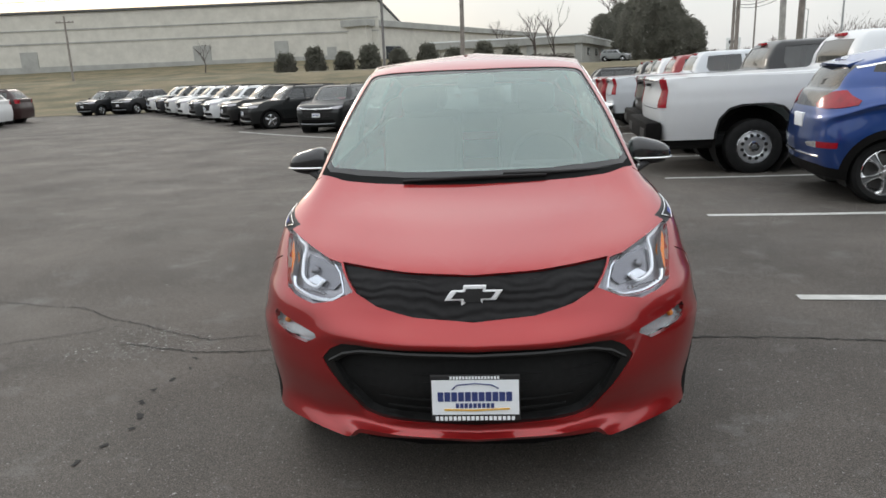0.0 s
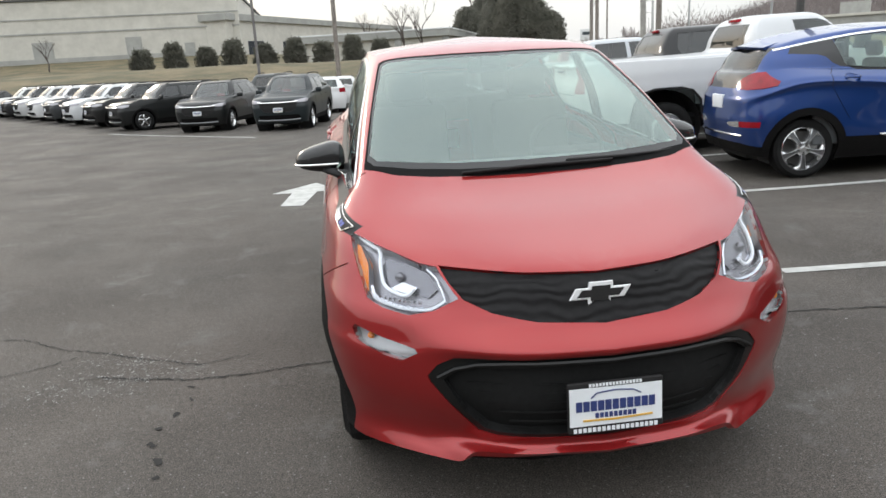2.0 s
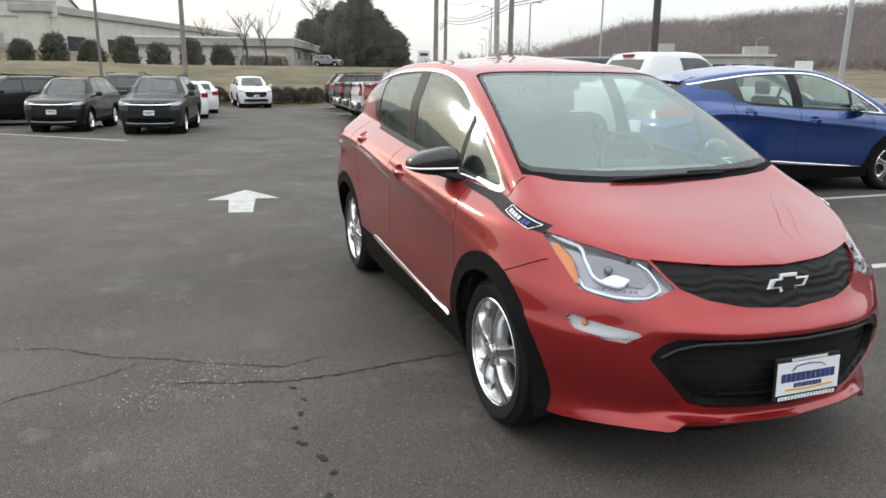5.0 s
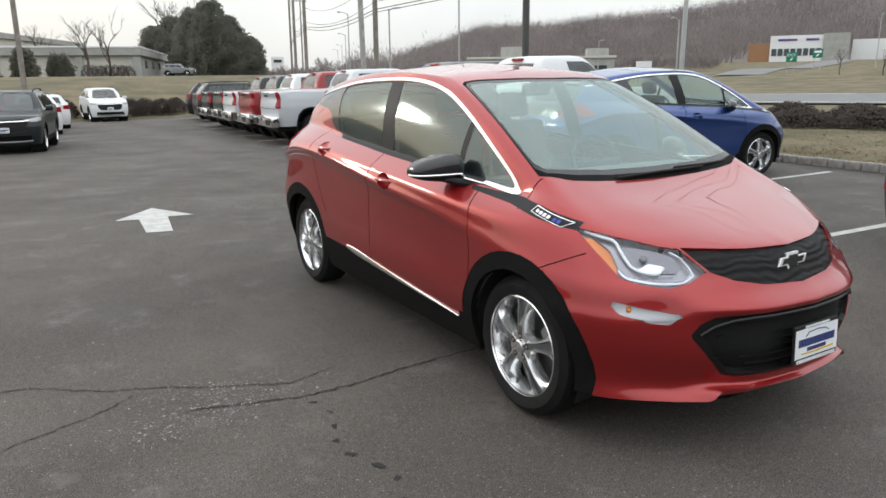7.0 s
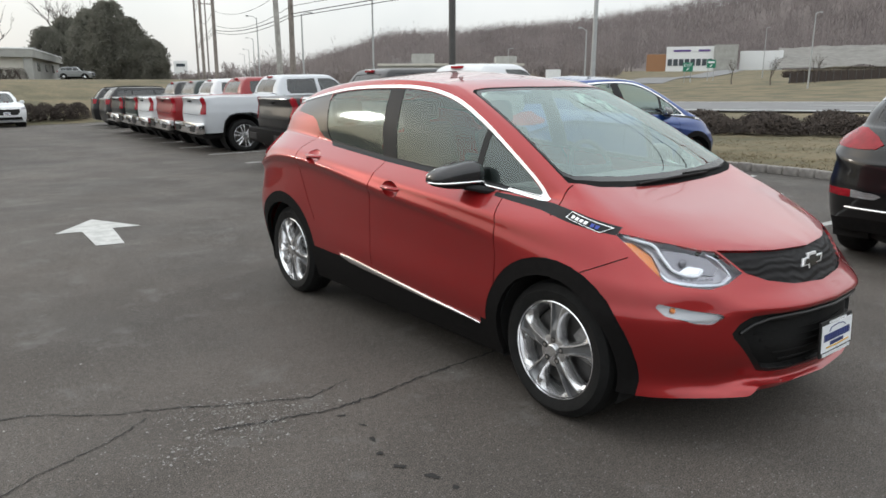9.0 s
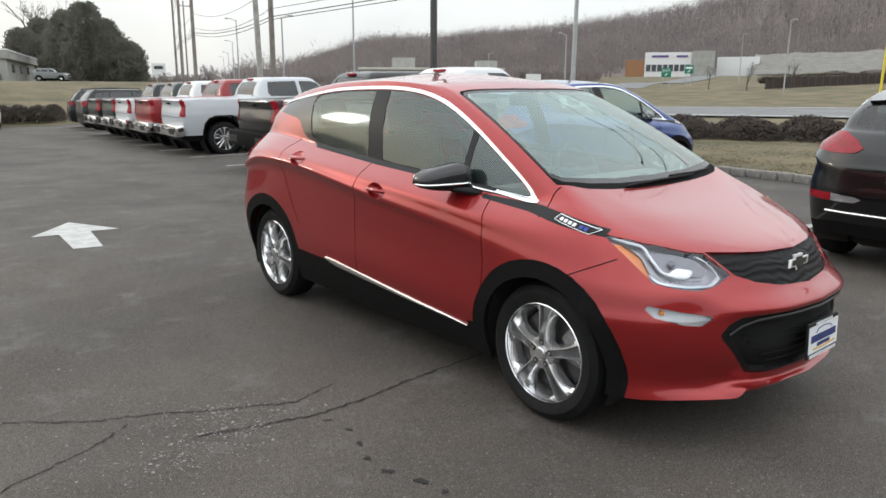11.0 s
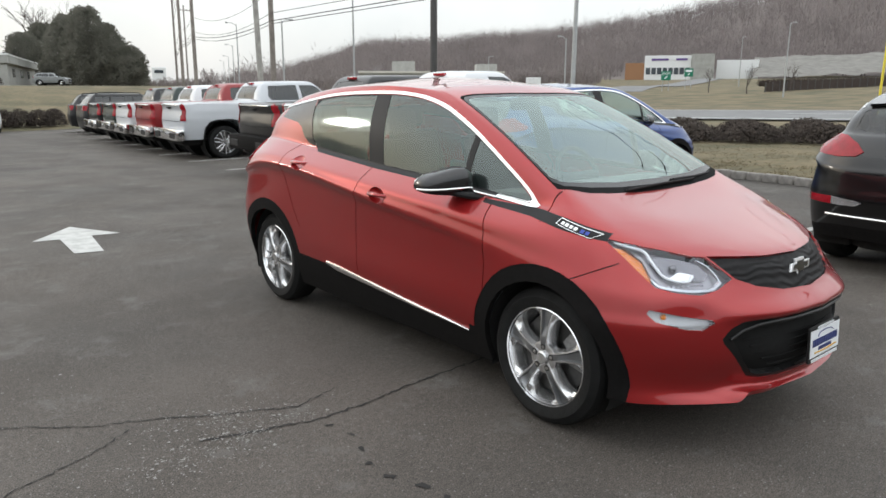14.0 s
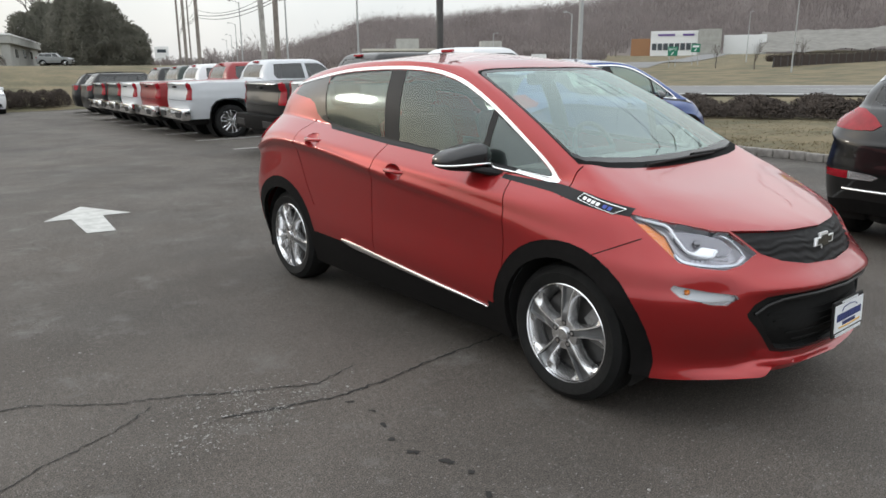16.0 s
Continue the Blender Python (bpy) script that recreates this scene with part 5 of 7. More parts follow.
def suv(shell):
    car = thing("sport_utility_vehicle", pose(0, 0, 0), "sport utility vehicle parked in the dealer lot", "car", "parked cars on the lot")
    P = M["paint_solid"]
    for name, reg, mat, sink, lip, both in (("body", [""], P, 0, .03, True), ("weatherstrip", ["seam_0"], M["gap"], .006, .01, False), ("weatherstrip", ["seam_1"], M["gap"], .006, .01, False), ("wheel_arch_trim", ["front_arch_ring"], M["black_plastic"], -.004, .04, False), ("wheel_arch_trim", ["rear_arch_ring"], M["black_plastic"], -.004, .04, False), ("sill_trim", ["sill_trim"], M["black_plastic"], -.004, .04, False), ("windscreen", ["windscreen"], M["glass"], .003, .004, True), ("door_window", ["front_glass"], M["glass_dark"], .005, .006, False), ("rear_door_window", ["rear_glass"], M["glass_dark"], .005, .006, False), ("tail_window", ["tail_glass"], M["glass_dark"], .005, .006, False), ("back_window", ["back_glass"], M["glass_dark"], .005, .006, True), ("tail_lamp", ["tail_lamp"], M["red_lens"], -.01, .03, False), ("grille", ["grille"], M["gap"], .03, -.03, True), ("headlamp", ["lamp"], M["lamp_grey"], -.004, .02, False), ("lower_grille", ["lower_grille"], M["black_plastic"], .02, -.02, True)):
        if reg[0] not in shell.names:
            continue
        # dark strips hold the shade of the panel gaps
        if name == "weatherstrip":
            for k in (False, True):
                for bm in islands(shell.take(reg, sink, lip, mirror=k)):
                    part(name, bm, mat, car)
            continue
        for k in ((None,) if both else (False, True)):
            part(name, shell.take(reg, sink, lip, both=True) if both else shell.take(reg, sink, lip, mirror=k), mat, car, sharp=50)
    for y in (0, 2.72):
        for sx in (-1, 1):
            wheel_parts(car, Matrix.Translation((sx * .77, y, .36)) @ (pose(0, 0, 0, 17) if sx < 0 else pose(0, 0, 0, 17, 0, 180)), .36, .24, .235, "five", 5)
            bm = bmesh.new()
            revolve(bm, [(.43, sx * .85), (.43, sx * .5), (.001, sx * .48)], 24, "x", Matrix.Translation((0, y, .36)))
            part("wheel_liner", bm, M["under"], car)
    bm = bmesh.new()
    tube(bm, [(-.62, -.84, .90), (-.5, -.895, .885), (0, -.915, .875), (.5, -.895, .885), (.62, -.84, .90)], .022, 8)
    part("grille_bar", bm, M["chrome"], car)
    bm = bmesh.new()
    tube(bm, [(-.66, -.80, .36), (-.45, -.86, .345), (0, -.885, .34), (.45, -.86, .345), (.66, -.80, .36)], .028, 8)
    part("skid_bar", bm, M["alloy_grey"], car)
    dealer_plate(car, pose(0, -.905, .66, -3), .31, .16)
    for sx in (-1, 1):
        bm = bmesh.new()
        tube(bm, [(sx * .56, 1.15, 1.64), (sx * .57, 1.25, 1.70), (sx * .585, 2.0, 1.715), (sx * .57, 2.9, 1.69), (sx * .56, 2.98, 1.63)], .016, 6)
        part("roof_rail", bm, M["gap"], car)
        bm = bmesh.new()
        box(bm, (sx * .99 - .10, .66, 1.10), (sx * .99 + .10, .76, 1.25), .035, 2)
        tube(bm, [(sx * .84, .70, 1.12), (sx * .95, .70, 1.14)], .025, 6)
        part("door_mirror", bm, P, car)
        for y in (1.38, 2.28):
            bm = bmesh.new()
            tube(bm, [(sx * .895, y - .09, 1.0), (sx * .925, y - .06, 1.003), (sx * .925, y + .06, 1.003), (sx * .895, y + .09, 1.0)], .013, 6)
            part("door_handle", bm, P, car)
    bm = bmesh.new()
    box(bm, (-.66, -.7, .22), (.66, 3.4, .40), .04, 1)
    part("underbody", bm, M["under"], car, smooth=False)
    return car

# ---- the lie of the land ----
ROW_O, ROW_A = Vector((2.03, 1.48)), radians(-4.5)
ROW_H, ROW_N = Vector((math.cos(ROW_A), math.sin(ROW_A))), Vector((-math.sin(ROW_A), math.cos(ROW_A)))
BAY = 2.64
KERB_X, KERB_Y, NORTH = 8.35, 3.7, 39.0


def smooth(a, b, x):
    t = min(1.0, max(0.0, (x - a) / (b - a)))
    return t * t * (3 - 2 * t)


def lot(x, y):
    """Height of the paved lot, which falls gently to the north and rises to the kerb in the east."""
    u, e = max(0.0, y - 3.5), min(8.0, max(0.0, x - 3.2))
    fall = 0.0165 * u * u / (u + 3)
    west = smooth(-4, -10, x)
    return -(fall * (1 - west) + min(fall, .21) * west) + .0155 * e * e / (e + .8)


def kerb_line(y):
    return KERB_X + .0787 * (y - KERB_Y)


def road_mid(s):
    """Middle line of the highway at s metres north of its start."""
    y = -160 + s
    x = 41.5 - .27 * y + .0032 * y * y if y < 50 else 36 + .05 * (y - 50) + .0022 * (y - 50) ** 2
    return x, y


# crest of the far hill above the plain, by bearing from the lot
HILL = [(20, 0), (27, 0), (31, 13), (34, 27), (36, 28), (40, 29), (43, 33), (48, 36), (56, 46), (62.6, 59), (66, 68), (72, 86), (80, 92)]


def land(x, y):
    """Height of the open ground."""
    e = x - kerb_line(y)
    wood = smooth(-2, 5, x - .38 * y - 1.5)
    base = -.42 + .12
    berm = smooth(NORTH, 68, y) * 2.25 + smooth(90, 130, y) * 2.4 * smooth(20, -30, x) - .05
    north = -.40 + berm + .2 * smooth(-4, -10, x)
    east = lot(8, min(y, NORTH)) + .12 + smooth(8, 26, e) * .17 + smooth(45, 110, e) * 2.3 + smooth(110, 210, e) * 3.0
    h = north * (1 - wood) + east * wood if y > NORTH - 4 else east
    if y > NORTH - 4 and wood > 0 and y < NORTH:
        k = smooth(NORTH - 4, NORTH, y)
        h = east * (1 - k) + h * k
    d = math.hypot(x, y)
    az = math.degrees(math.atan2(x, y))
    rise = smooth(24, 34, az)
    crest = curve_value(HILL, min(80.0, max(20.0, az)))
    h += smooth(300, 640, d) * crest * (1 - .35 * smooth(80, 140, az))
    h += noise.noise((x * .02, y * .02, 3)) * .5 * smooth(60, 140, d) + noise.noise((x * .006, y * .006, 8)) * 5 * smooth(380, 560, d) * rise
    return h


def inside_lot(x, y):
    return -75 < x < kerb_line(y) and y < NORTH and y > -60


M["grass"] = material("winter_grass", (0.085, 0.075, 0.041), 0.95, second=(0.162, 0.130, 0.078), scale=4.5, bump=1.0, bump_scale=14, patch=(.32, (.55, .60, .48), (1.22, 1.14, 1.06)))
M["mulch"] = material("dark_mulch", (0.045, 0.033, 0.026), 0.95, vary=.5, scale=8, bump=.8, bump_scale=25)
M["line_paint"] = material("road_paint_white", (0.50, 0.50, 0.48), 0.7, second=(0.32, 0.32, 0.305), scale=9, bump=.2)
M["concrete"] = material("weathered_concrete", (0.34, 0.33, 0.31), .85, vary=.3, scale=3, bump=.3)
M["stone"] = material("granite_kerb", (0.21, 0.195, 0.178), .85, vary=.35, scale=5, bump=.5, bump_scale=40)
M["crack"] = material("crack_black", (0.018, 0.017, 0.016), .95)
M["road"] = material("highway_asphalt", (0.15, 0.15, 0.15), .85, vary=.2, scale=.8)


def asphalt():
    """Worn asphalt: patches, fine aggregate and pale scuffs."""
    m = material("worn_asphalt", (0.07, 0.07, 0.07), 0.8, spec=.3)
    nt = m.node_tree
    b = nt.nodes["Principled BSDF"]
    tc = nt.nodes.new("ShaderNodeTexCoord")

    def tex(scale, detail=6.0, rough=.6, kind="ShaderNodeTexNoise"):
        n = nt.nodes.new(kind)
        n.inputs["Scale"].default_value = scale
        if kind == "ShaderNodeTexNoise":
            n.inputs["Detail"].default_value, n.inputs["Roughness"].default_value = detail, rough
        nt.links.new(tc.outputs["Object"], n.inputs["Vector"])
        return n

    def ramp(src, p0, c0, p1, c1):
        r = nt.nodes.new("ShaderNodeValToRGB")
        r.color_ramp.elements[0].position, r.color_ramp.elements[0].color = p0, (*c0, 1)
        r.color_ramp.elements[1].position, r.color_ramp.elements[1].color = p1, (*c1, 1)
        nt.links.new(src, r.inputs["Fac"])
        return r.outputs["Color"]

    def mixed(kind, fac, a, c):
        x = nt.nodes.new("ShaderNodeMix")
        x.data_type, x.blend_type = "RGBA", kind
        x.inputs[0].default_value = fac
        nt.links.new(a, x.inputs[6])
        nt.links.new(c, x.inputs[7])
        return x.outputs[2]
    broad = ramp(tex(.55, 5, .62).outputs["Fac"], .33, (.050, .046, .0425), .68, (.084, .076, .070))
    speck = ramp(tex(170, 3, .7).outputs["Fac"], .38, (.38, .37, .36), .70, (2.2, 2.13, 2.05))
    grain = ramp(tex(38, 5, .7).outputs["Fac"], .3, (.72, .72, .72), .72, (1.32, 1.3, 1.27))
    col = mixed("MULTIPLY", 1.0, mixed("MULTIPLY", 1.0, broad, grain), speck)
    scuff = nt.nodes.new("ShaderNodeMix")
    scuff.data_type = "RGBA"
    nt.links.new(ramp(tex(2.6, 9, .72).outputs["Fac"], .55, (0, 0, 0), .74, (.6, .6, .6)), scuff.inputs[0])
    nt.links.new(col, scuff.inputs[6])
    scuff.inputs[7].default_value = (.16, .156, .148, 1)
    # sparse pale grit
    grit = nt.nodes.new("ShaderNodeMix")
    grit.data_type = "RGBA"
    nt.links.new(ramp(tex(80, 1, .5).outputs["Fac"], .66, (0, 0, 0), .76, (.7, .7, .7)), grit.inputs[0])
    nt.links.new(scuff.outputs[2], grit.inputs[6])
    grit.inputs[7].default_value = (.26, .255, .245, 1)
    nt.links.new(grit.outputs[2], b.inputs["Base Color"])
    wet = nt.nodes.new("ShaderNodeMapRange")
    wet.inputs["From Min"].default_value, wet.inputs["From Max"].default_value = .35, .65
    wet.inputs["To Min"].default_value, wet.inputs["To Max"].default_value = .72, .9
    nt.links.new(tex(.8, 4).outputs["Fac"], wet.inputs["Value"])
    nt.links.new(wet.outputs["Result"], b.inputs["Roughness"])
    bp = nt.nodes.new("ShaderNodeBump")
    bp.inputs["Strength"].default_value, bp.inputs["Distance"].default_value = .35, .006
    nt.links.new(tex(120, 4, .7).outputs["Fac"], bp.inputs["Height"])
    nt.links.new(bp.outputs["Normal"], b.inputs["Normal"])
    return m


M["asphalt"] = asphalt()


def axis_steps(lo, hi, fine_lo, fine_hi, step):
    out = list(np.arange(fine_lo, fine_hi + .01, step))
    for sign, edge, stop in ((1, fine_hi, hi), (-1, fine_lo, lo)):
        d, p = step, edge
        while sign * (stop - p) > 0:
            d *= 1.13
            p += sign * d
            out.append(p)
    return sorted(out)


bm = bmesh.new()
gx, gy = axis_steps(-900, 1400, -30, 110, 2.5), axis_steps(-300, 1700, -12, 110, 2.5)
net = [[bm.verts.new((x, y, lot(x, y) - .18 if inside_lot(x, y) else land(x, y))) for x in gx] for y in gy]
for a, b in zip(net, net[1:]):
    for k in range(len(a) - 1):
        bm.faces.new((a[k], a[k + 1], b[k + 1], b[k]))
for f in bm.faces:
    c = f.calc_center_median()
    f.material_index = 1 if math.hypot(c.x, c.y) > 285 and c.z > 6.5 and c.x > 40 else 0
M["litter"] = material("leaf_litter", (0.12, 0.10, 0.092), .95, vary=.25, scale=.05)
tagged(new("ground", finish("ground", bm, [M["grass"], M["litter"]])), "dormant tan and olive winter grass over rising ground", "ground", kind="structure")

bm = bmesh.new()
ys = list(np.arange(-60, NORTH + .1, 1.0))
rows = []
for y in ys:
    xs = np.linspace(-75, kerb_line(y) - .07, 60)
    rows.append([bm.verts.new((x, y, lot(x, y))) for x in xs])
for a, b in zip(rows, rows[1:]):
    for k in range(len(a) - 1):
        bm.faces.new((a[k], a[k + 1], b[k + 1], b[k]))
# turned-down edge, so that the paving has thickness
for r in (rows[0], rows[-1], [q[-1] for q in rows], [q[0] for q in rows]):
    low = [bm.verts.new(v.co - Vector((0, 0, .12))) for v in r]
    for k in range(len(r) - 1):
        bm.faces.new((r[k], low[k], low[k + 1], r[k + 1]))
tagged(new("pavement", finish("pavement", bm, M["asphalt"])), "dark grey worn asphalt of the car park, cracked and scuffed", "pavement", kind="structure")


def on_lot(points, width, name, label, mat=None, lift=.005):
    """A flat band along points on the paving."""
    bm = bmesh.new()
    pts = [Vector(p) for p in points]
    left, right = [], []
    for k, p in enumerate(pts):
        d = (pts[min(k + 1, len(pts) - 1)] - pts[max(k - 1, 0)]).normalized()
        n = Vector((-d.y, d.x)) * (width if not callable(width) else width(k)) / 2
        for some, q in ((left, p + n), (right, p - n)):
            some.append(bm.verts.new((q.x, q.y, lot(q.x, q.y) + lift)))
    for k in range(len(pts) - 1):
        bm.faces.new((right[k], right[k + 1], left[k + 1], left[k]))
    return tagged(new(name, finish(name, bm, mat or M["line_paint"])), label, "line", kind="structure")


for j in range(-2, 14):
    p = ROW_O + ROW_N * BAY * j
    on_lot([p + ROW_H * d for d in np.linspace(0, 5.6, 8)], .10, "bay_line", "worn white painted bay line on asphalt")
_a, _b = Vector((-3.2, 15.6)), Vector((-8.3, 20.8))
on_lot([_a + (_b - _a) * t for t in np.linspace(0, 1, 10)], .10, "bay_line", "worn white painted bay line on asphalt")

# painted lane arrow
bm = bmesh.new()
outline = [(-.51, -.62), (0, .08), (.33, -.70), (.05, -.66), (-.07, -1.58), (-.32, -1.52), (-.26, -.67)]
vs = [bm.verts.new((-1.26 + x, 6.75 + y, lot(-1.26 + x, 6.75 + y) + .006)) for x, y in outline]
bmesh.ops.triangulate(bm, faces=[bm.faces.new(vs)])
bmesh.ops.recalc_face_normals(bm, faces=bm.faces)
tagged(new("lane_arrow", finish("lane_arrow", bm, M["line_paint"], False)), "white painted arrow pointing along the driving lane", "road marking")

# cracks in the paving: ragged dark grooves
rng = random.Random(4)


def crack(points, width, seed):
    r = random.Random(seed)
    out = []
    for p, q in zip(points, points[1:]):
        n = max(2, int((Vector(q) - Vector(p)).length / .022))
        for k in range(n):
            t = k / n
            out.append((p[0] + (q[0] - p[0]) * t + r.uniform(-.009, .009), p[1] + (q[1] - p[1]) * t + .014 * noise.noise((t * 9 + seed, p[0] * 3, 2)) + r.uniform(-.009, .009)))
    out.append(points[-1])
    on_lot(out, lambda k: width * r.uniform(.25, 1.5), "pavement_crack", "dark ragged crack in the asphalt", M["crack"], .004)


crack([(2.9, .70), (2.2, .72), (1.6, .80), (1.2, .82), (.4, .80), (-.3, .78), (-.62, .76), (-1.0, .74), (-1.3, .70), (-1.59, .69), (-1.85, .76), (-2.1, .84)], .013, 1)
crack([(-1.35, .95), (-1.6, .88), (-1.9, 1.02), (-2.15, 1.17), (-2.42, 1.29), (-2.75, 1.54), (-3.1, 1.60), (-3.6, 1.75), (-4.4, 1.7)], .008, 2)
crack([(-2.30, 1.15), (-2.5, 1.02), (-2.83, .89), (-3.2, .70), (-3.6, .58)], .008, 3)
for k in range(9):
    y = .62 - k * .135
    crack([(-1.60 + .05 * math.sin(k * 1.3), y), (-1.59 + .05 * math.sin(k * 1.3 + .6), y - .022 - .014 * (k % 3))], .022, 30 + k)

# block kerb along the east edge, stone by stone
kerb = tagged(new("kerb"), "grey granite block kerb between asphalt and grass", "kerb", kind="structure")
bm = bmesh.new()
box(bm, (-.075, -.13, -.1), (.075, .13, .125), .014, 1)
stone = finish("kerb_stone", bm, M["stone"])
r = random.Random(7)
y = -7.0
while y < NORTH:
    o = new("kerb_stone", stone)
    o.parent = kerb
    o.matrix_local = Matrix.Translation((kerb_line(y) + r.uniform(-.008, .008), y, lot(8, y) + r.uniform(-.006, .006))) @ pose(0, 0, 0, r.uniform(-1, 1), r.uniform(-1, 1), -4.5 + r.uniform(-1.5, 1.5)) @ Matrix.Diagonal((1, r.uniform(.93, 1.0), 1, 1))
    y += .272

# highway beyond the hedge
bm = bmesh.new()
edge = []
for s_ in np.arange(60, 900, 8.0):
    x, y = road_mid(s_)
    x2, y2 = road_mid(s_ + 1)
    n = Vector((y2 - y, x - x2)).normalized()
    row = []
    for d in np.linspace(-10, 10, 5):
        q = Vector((x, y)) + n * d
        row.append(bm.verts.new((q.x, q.y, max(land(q.x, q.y), .6 * land(x, y) + .4 * land(q.x, q.y)) + .06)))
    edge.append(row)
for a, b in zip(edge, edge[1:]):
    for k in range(4):
        bm.faces.new((a[k], a[k + 1], b[k + 1], b[k]))
bmesh.ops.recalc_face_normals(bm, faces=bm.faces)
for d0, d1 in ((.04, .075), (.925, .96), (.49, .51)):
    lb = bmesh.new()
    strip = []
    for row in edge:
        a, b = row[0].co, row[-1].co
        strip.append([lb.verts.new(a.lerp(b, d) + Vector((0, 0, .012))) for d in (d0, d1)])
    for p, q in zip(strip, strip[1:]):
        lb.faces.new((p[0], q[0], q[1], p[1]))
    bmesh.ops.recalc_face_normals(lb, faces=lb.faces)
    tagged(new("edge_line", finish("edge_line", lb, M["line_paint"])), "pale painted line along the highway", "line", kind="structure")
tagged(new("road", finish("road", bm, M["road"])), "pale grey highway beyond the hedge", "road", kind="structure")

# ramp climbing from the highway to the store
bm = bmesh.new()
ramp = []
for t in np.linspace(0, 1, 22):
    az, d = curve_value([(0, 53.5), (.3, 56.2), (.6, 58.6), (1, 60.6)], t), 122 + 128 * t
    x, y = -3.1 + d * math.sin(radians(az)), -2.05 + d * math.cos(radians(az))
    ramp.append((x, y))
rows = []
for k, (x, y) in enumerate(ramp):
    x0, y0 = ramp[max(k - 1, 0)]
    x1, y1 = ramp[min(k + 1, len(ramp) - 1)]
    n = Vector((y1 - y0, x0 - x1)).normalized() * 3.6
    rows.append([bm.verts.new((x + n.x * s, y + n.y * s, land(x, y) + .14)) for s in (-1, 0, 1)])
for a, b in zip(rows, rows[1:]):
    for k in range(2):
        bm.faces.new((a[k], a[k + 1], b[k + 1], b[k]))
bmesh.ops.recalc_face_normals(bm, faces=bm.faces)
tagged(new("ramp", finish("ramp", bm, M["road"])), "grey ramp road climbing towards the store", "road", kind="structure")

# plain unseen walls added outside the view, to close it and darken reflections
for name, label, lo, hi in (("wall_south", "unseen plain grey wall added behind the view to darken reflections", (-60, -34, -.5), (40, -26, 6.5)), ("wall_west", "unseen plain grey wall added far across the lot to darken reflections", (-96, -60, -.5), (-90, 60, 7.0))):
    bm = bmesh.new()
    box(bm, lo, hi)
    tagged(new(name, finish(name, bm, material(name + "_paint", (.22, .21, .20), .9, vary=.2, scale=.3), False)), label, "wall", kind="structure")

# pale salt and grit flecks strewn on the paving, beyond counting
M["salt"] = material("salt_fleck", (0.30, 0.29, 0.275), .95, second=(.15, .145, .138), scale=40)
r = random.Random(17)
bm = bmesh.new()


def fleck(x, y, size):
    vs = []
    for k in range(6):
        rad = size * r.uniform(.4, 1.2)
        px, py = x + math.cos(k * 1.047) * rad, y + math.sin(k * 1.047) * rad
        vs.append(bm.verts.new((px, py, lot(px, py) + .0045)))
    bm.faces.new(vs)


for cx, cy, n, spread in ((-1.93, 1.0, 120, .06), (-1.9, .77, 110, .06), (-2.22, .73, 130, .09), (-2.14, 1.07, 70, .08), (-2.05, .85, 160, .2), (-1.85, .92, 150, .16), (-1.62, .80, 70, .07), (-1.95, .66, 60, .15), (-2.35, .75, 40, .2), (1.9, .2, 90, .5), (2.5, -.2, 60, .5), (1.5, -.8, 60, .5), (-2.6, 1.7, 60, .5), (-.9, -.9, 50, .4), (-2.9, 2.6, 40, .5)):
    for k in range(n):
        fleck(r.gauss(cx, spread), r.gauss(cy, spread * .7), r.uniform(.0015, .0055) * (2.0 if k % 9 == 0 else 1))
for k in range(1500):
    fleck(r.uniform(-4.2, 4.5), r.uniform(-2.2, 4.5), r.uniform(.001, .0032))
tagged(new("salt_flecks", finish("salt_flecks", bm, M["salt"], False)), "pale salt and grit flecks strewn on the asphalt", "grit", kind="stuff")

# ---- parked vehicles ----
SHELL = hatch_shell()
hatch(pose(.012, 0, 0), "red metallic compact electric hatchback parked on cracked asphalt", (0.292, 0.0105, 0.0115), SHELL)


def bay(j, along, shift=0.0, turn=0.0):
    """A pose in bay j with the nose away from the lane; along: how far the front axle lies from the bay's mouth."""
    p = ROW_O + ROW_N * BAY * (j + .5) + ROW_H * along + ROW_N * shift
    back = p - ROW_H * 3
    pitch = math.degrees(math.atan2(lot(back.x, back.y) - lot(p.x, p.y), 3))
    return pose(p.x, p.y, lot(p.x, p.y), 0, 0, 90 + math.degrees(ROW_A) + turn) @ pose(0, 0, 0, pitch)


hatch(bay(1, 4.46, -.19, -3.3), "blue metallic compact electric hatchback parked nose-in in a bay", (0.010, 0.044, 0.19), SHELL, False)
hatch(bay(-1, 4.58, -.07, 2.3), "black compact electric hatchback parked nose-in in a bay", (0.008, 0.008, 0.009), SHELL, False)

TRUCK_SHELL = pickup_shell()
WHITE, RED, GREEN, BLACK = (.60, .61, .62), (.22, .012, .014), (.010, .022, .018), (.008, .008, .009)
first = pickup(pickup_shell(True), True)
first.matrix_world = bay(2, 4.80, .0)
tagged(first, "white full-size pickup with steel wheels, tailgate to the lane")
painted(first, WHITE)
chromed = pickup(TRUCK_SHELL, False)
chromed.matrix_world = bay(5, 4.87)
tagged(chromed, "silver-white pickup with alloy wheels and chrome bumper")
painted(chromed, (.50, .52, .545))
dark = pickup(TRUCK_SHELL, False, True)
dark.matrix_world = bay(3, 5.0)
tagged(dark, "black pickup with black bumper parked nose-in")
painted(dark, BLACK)
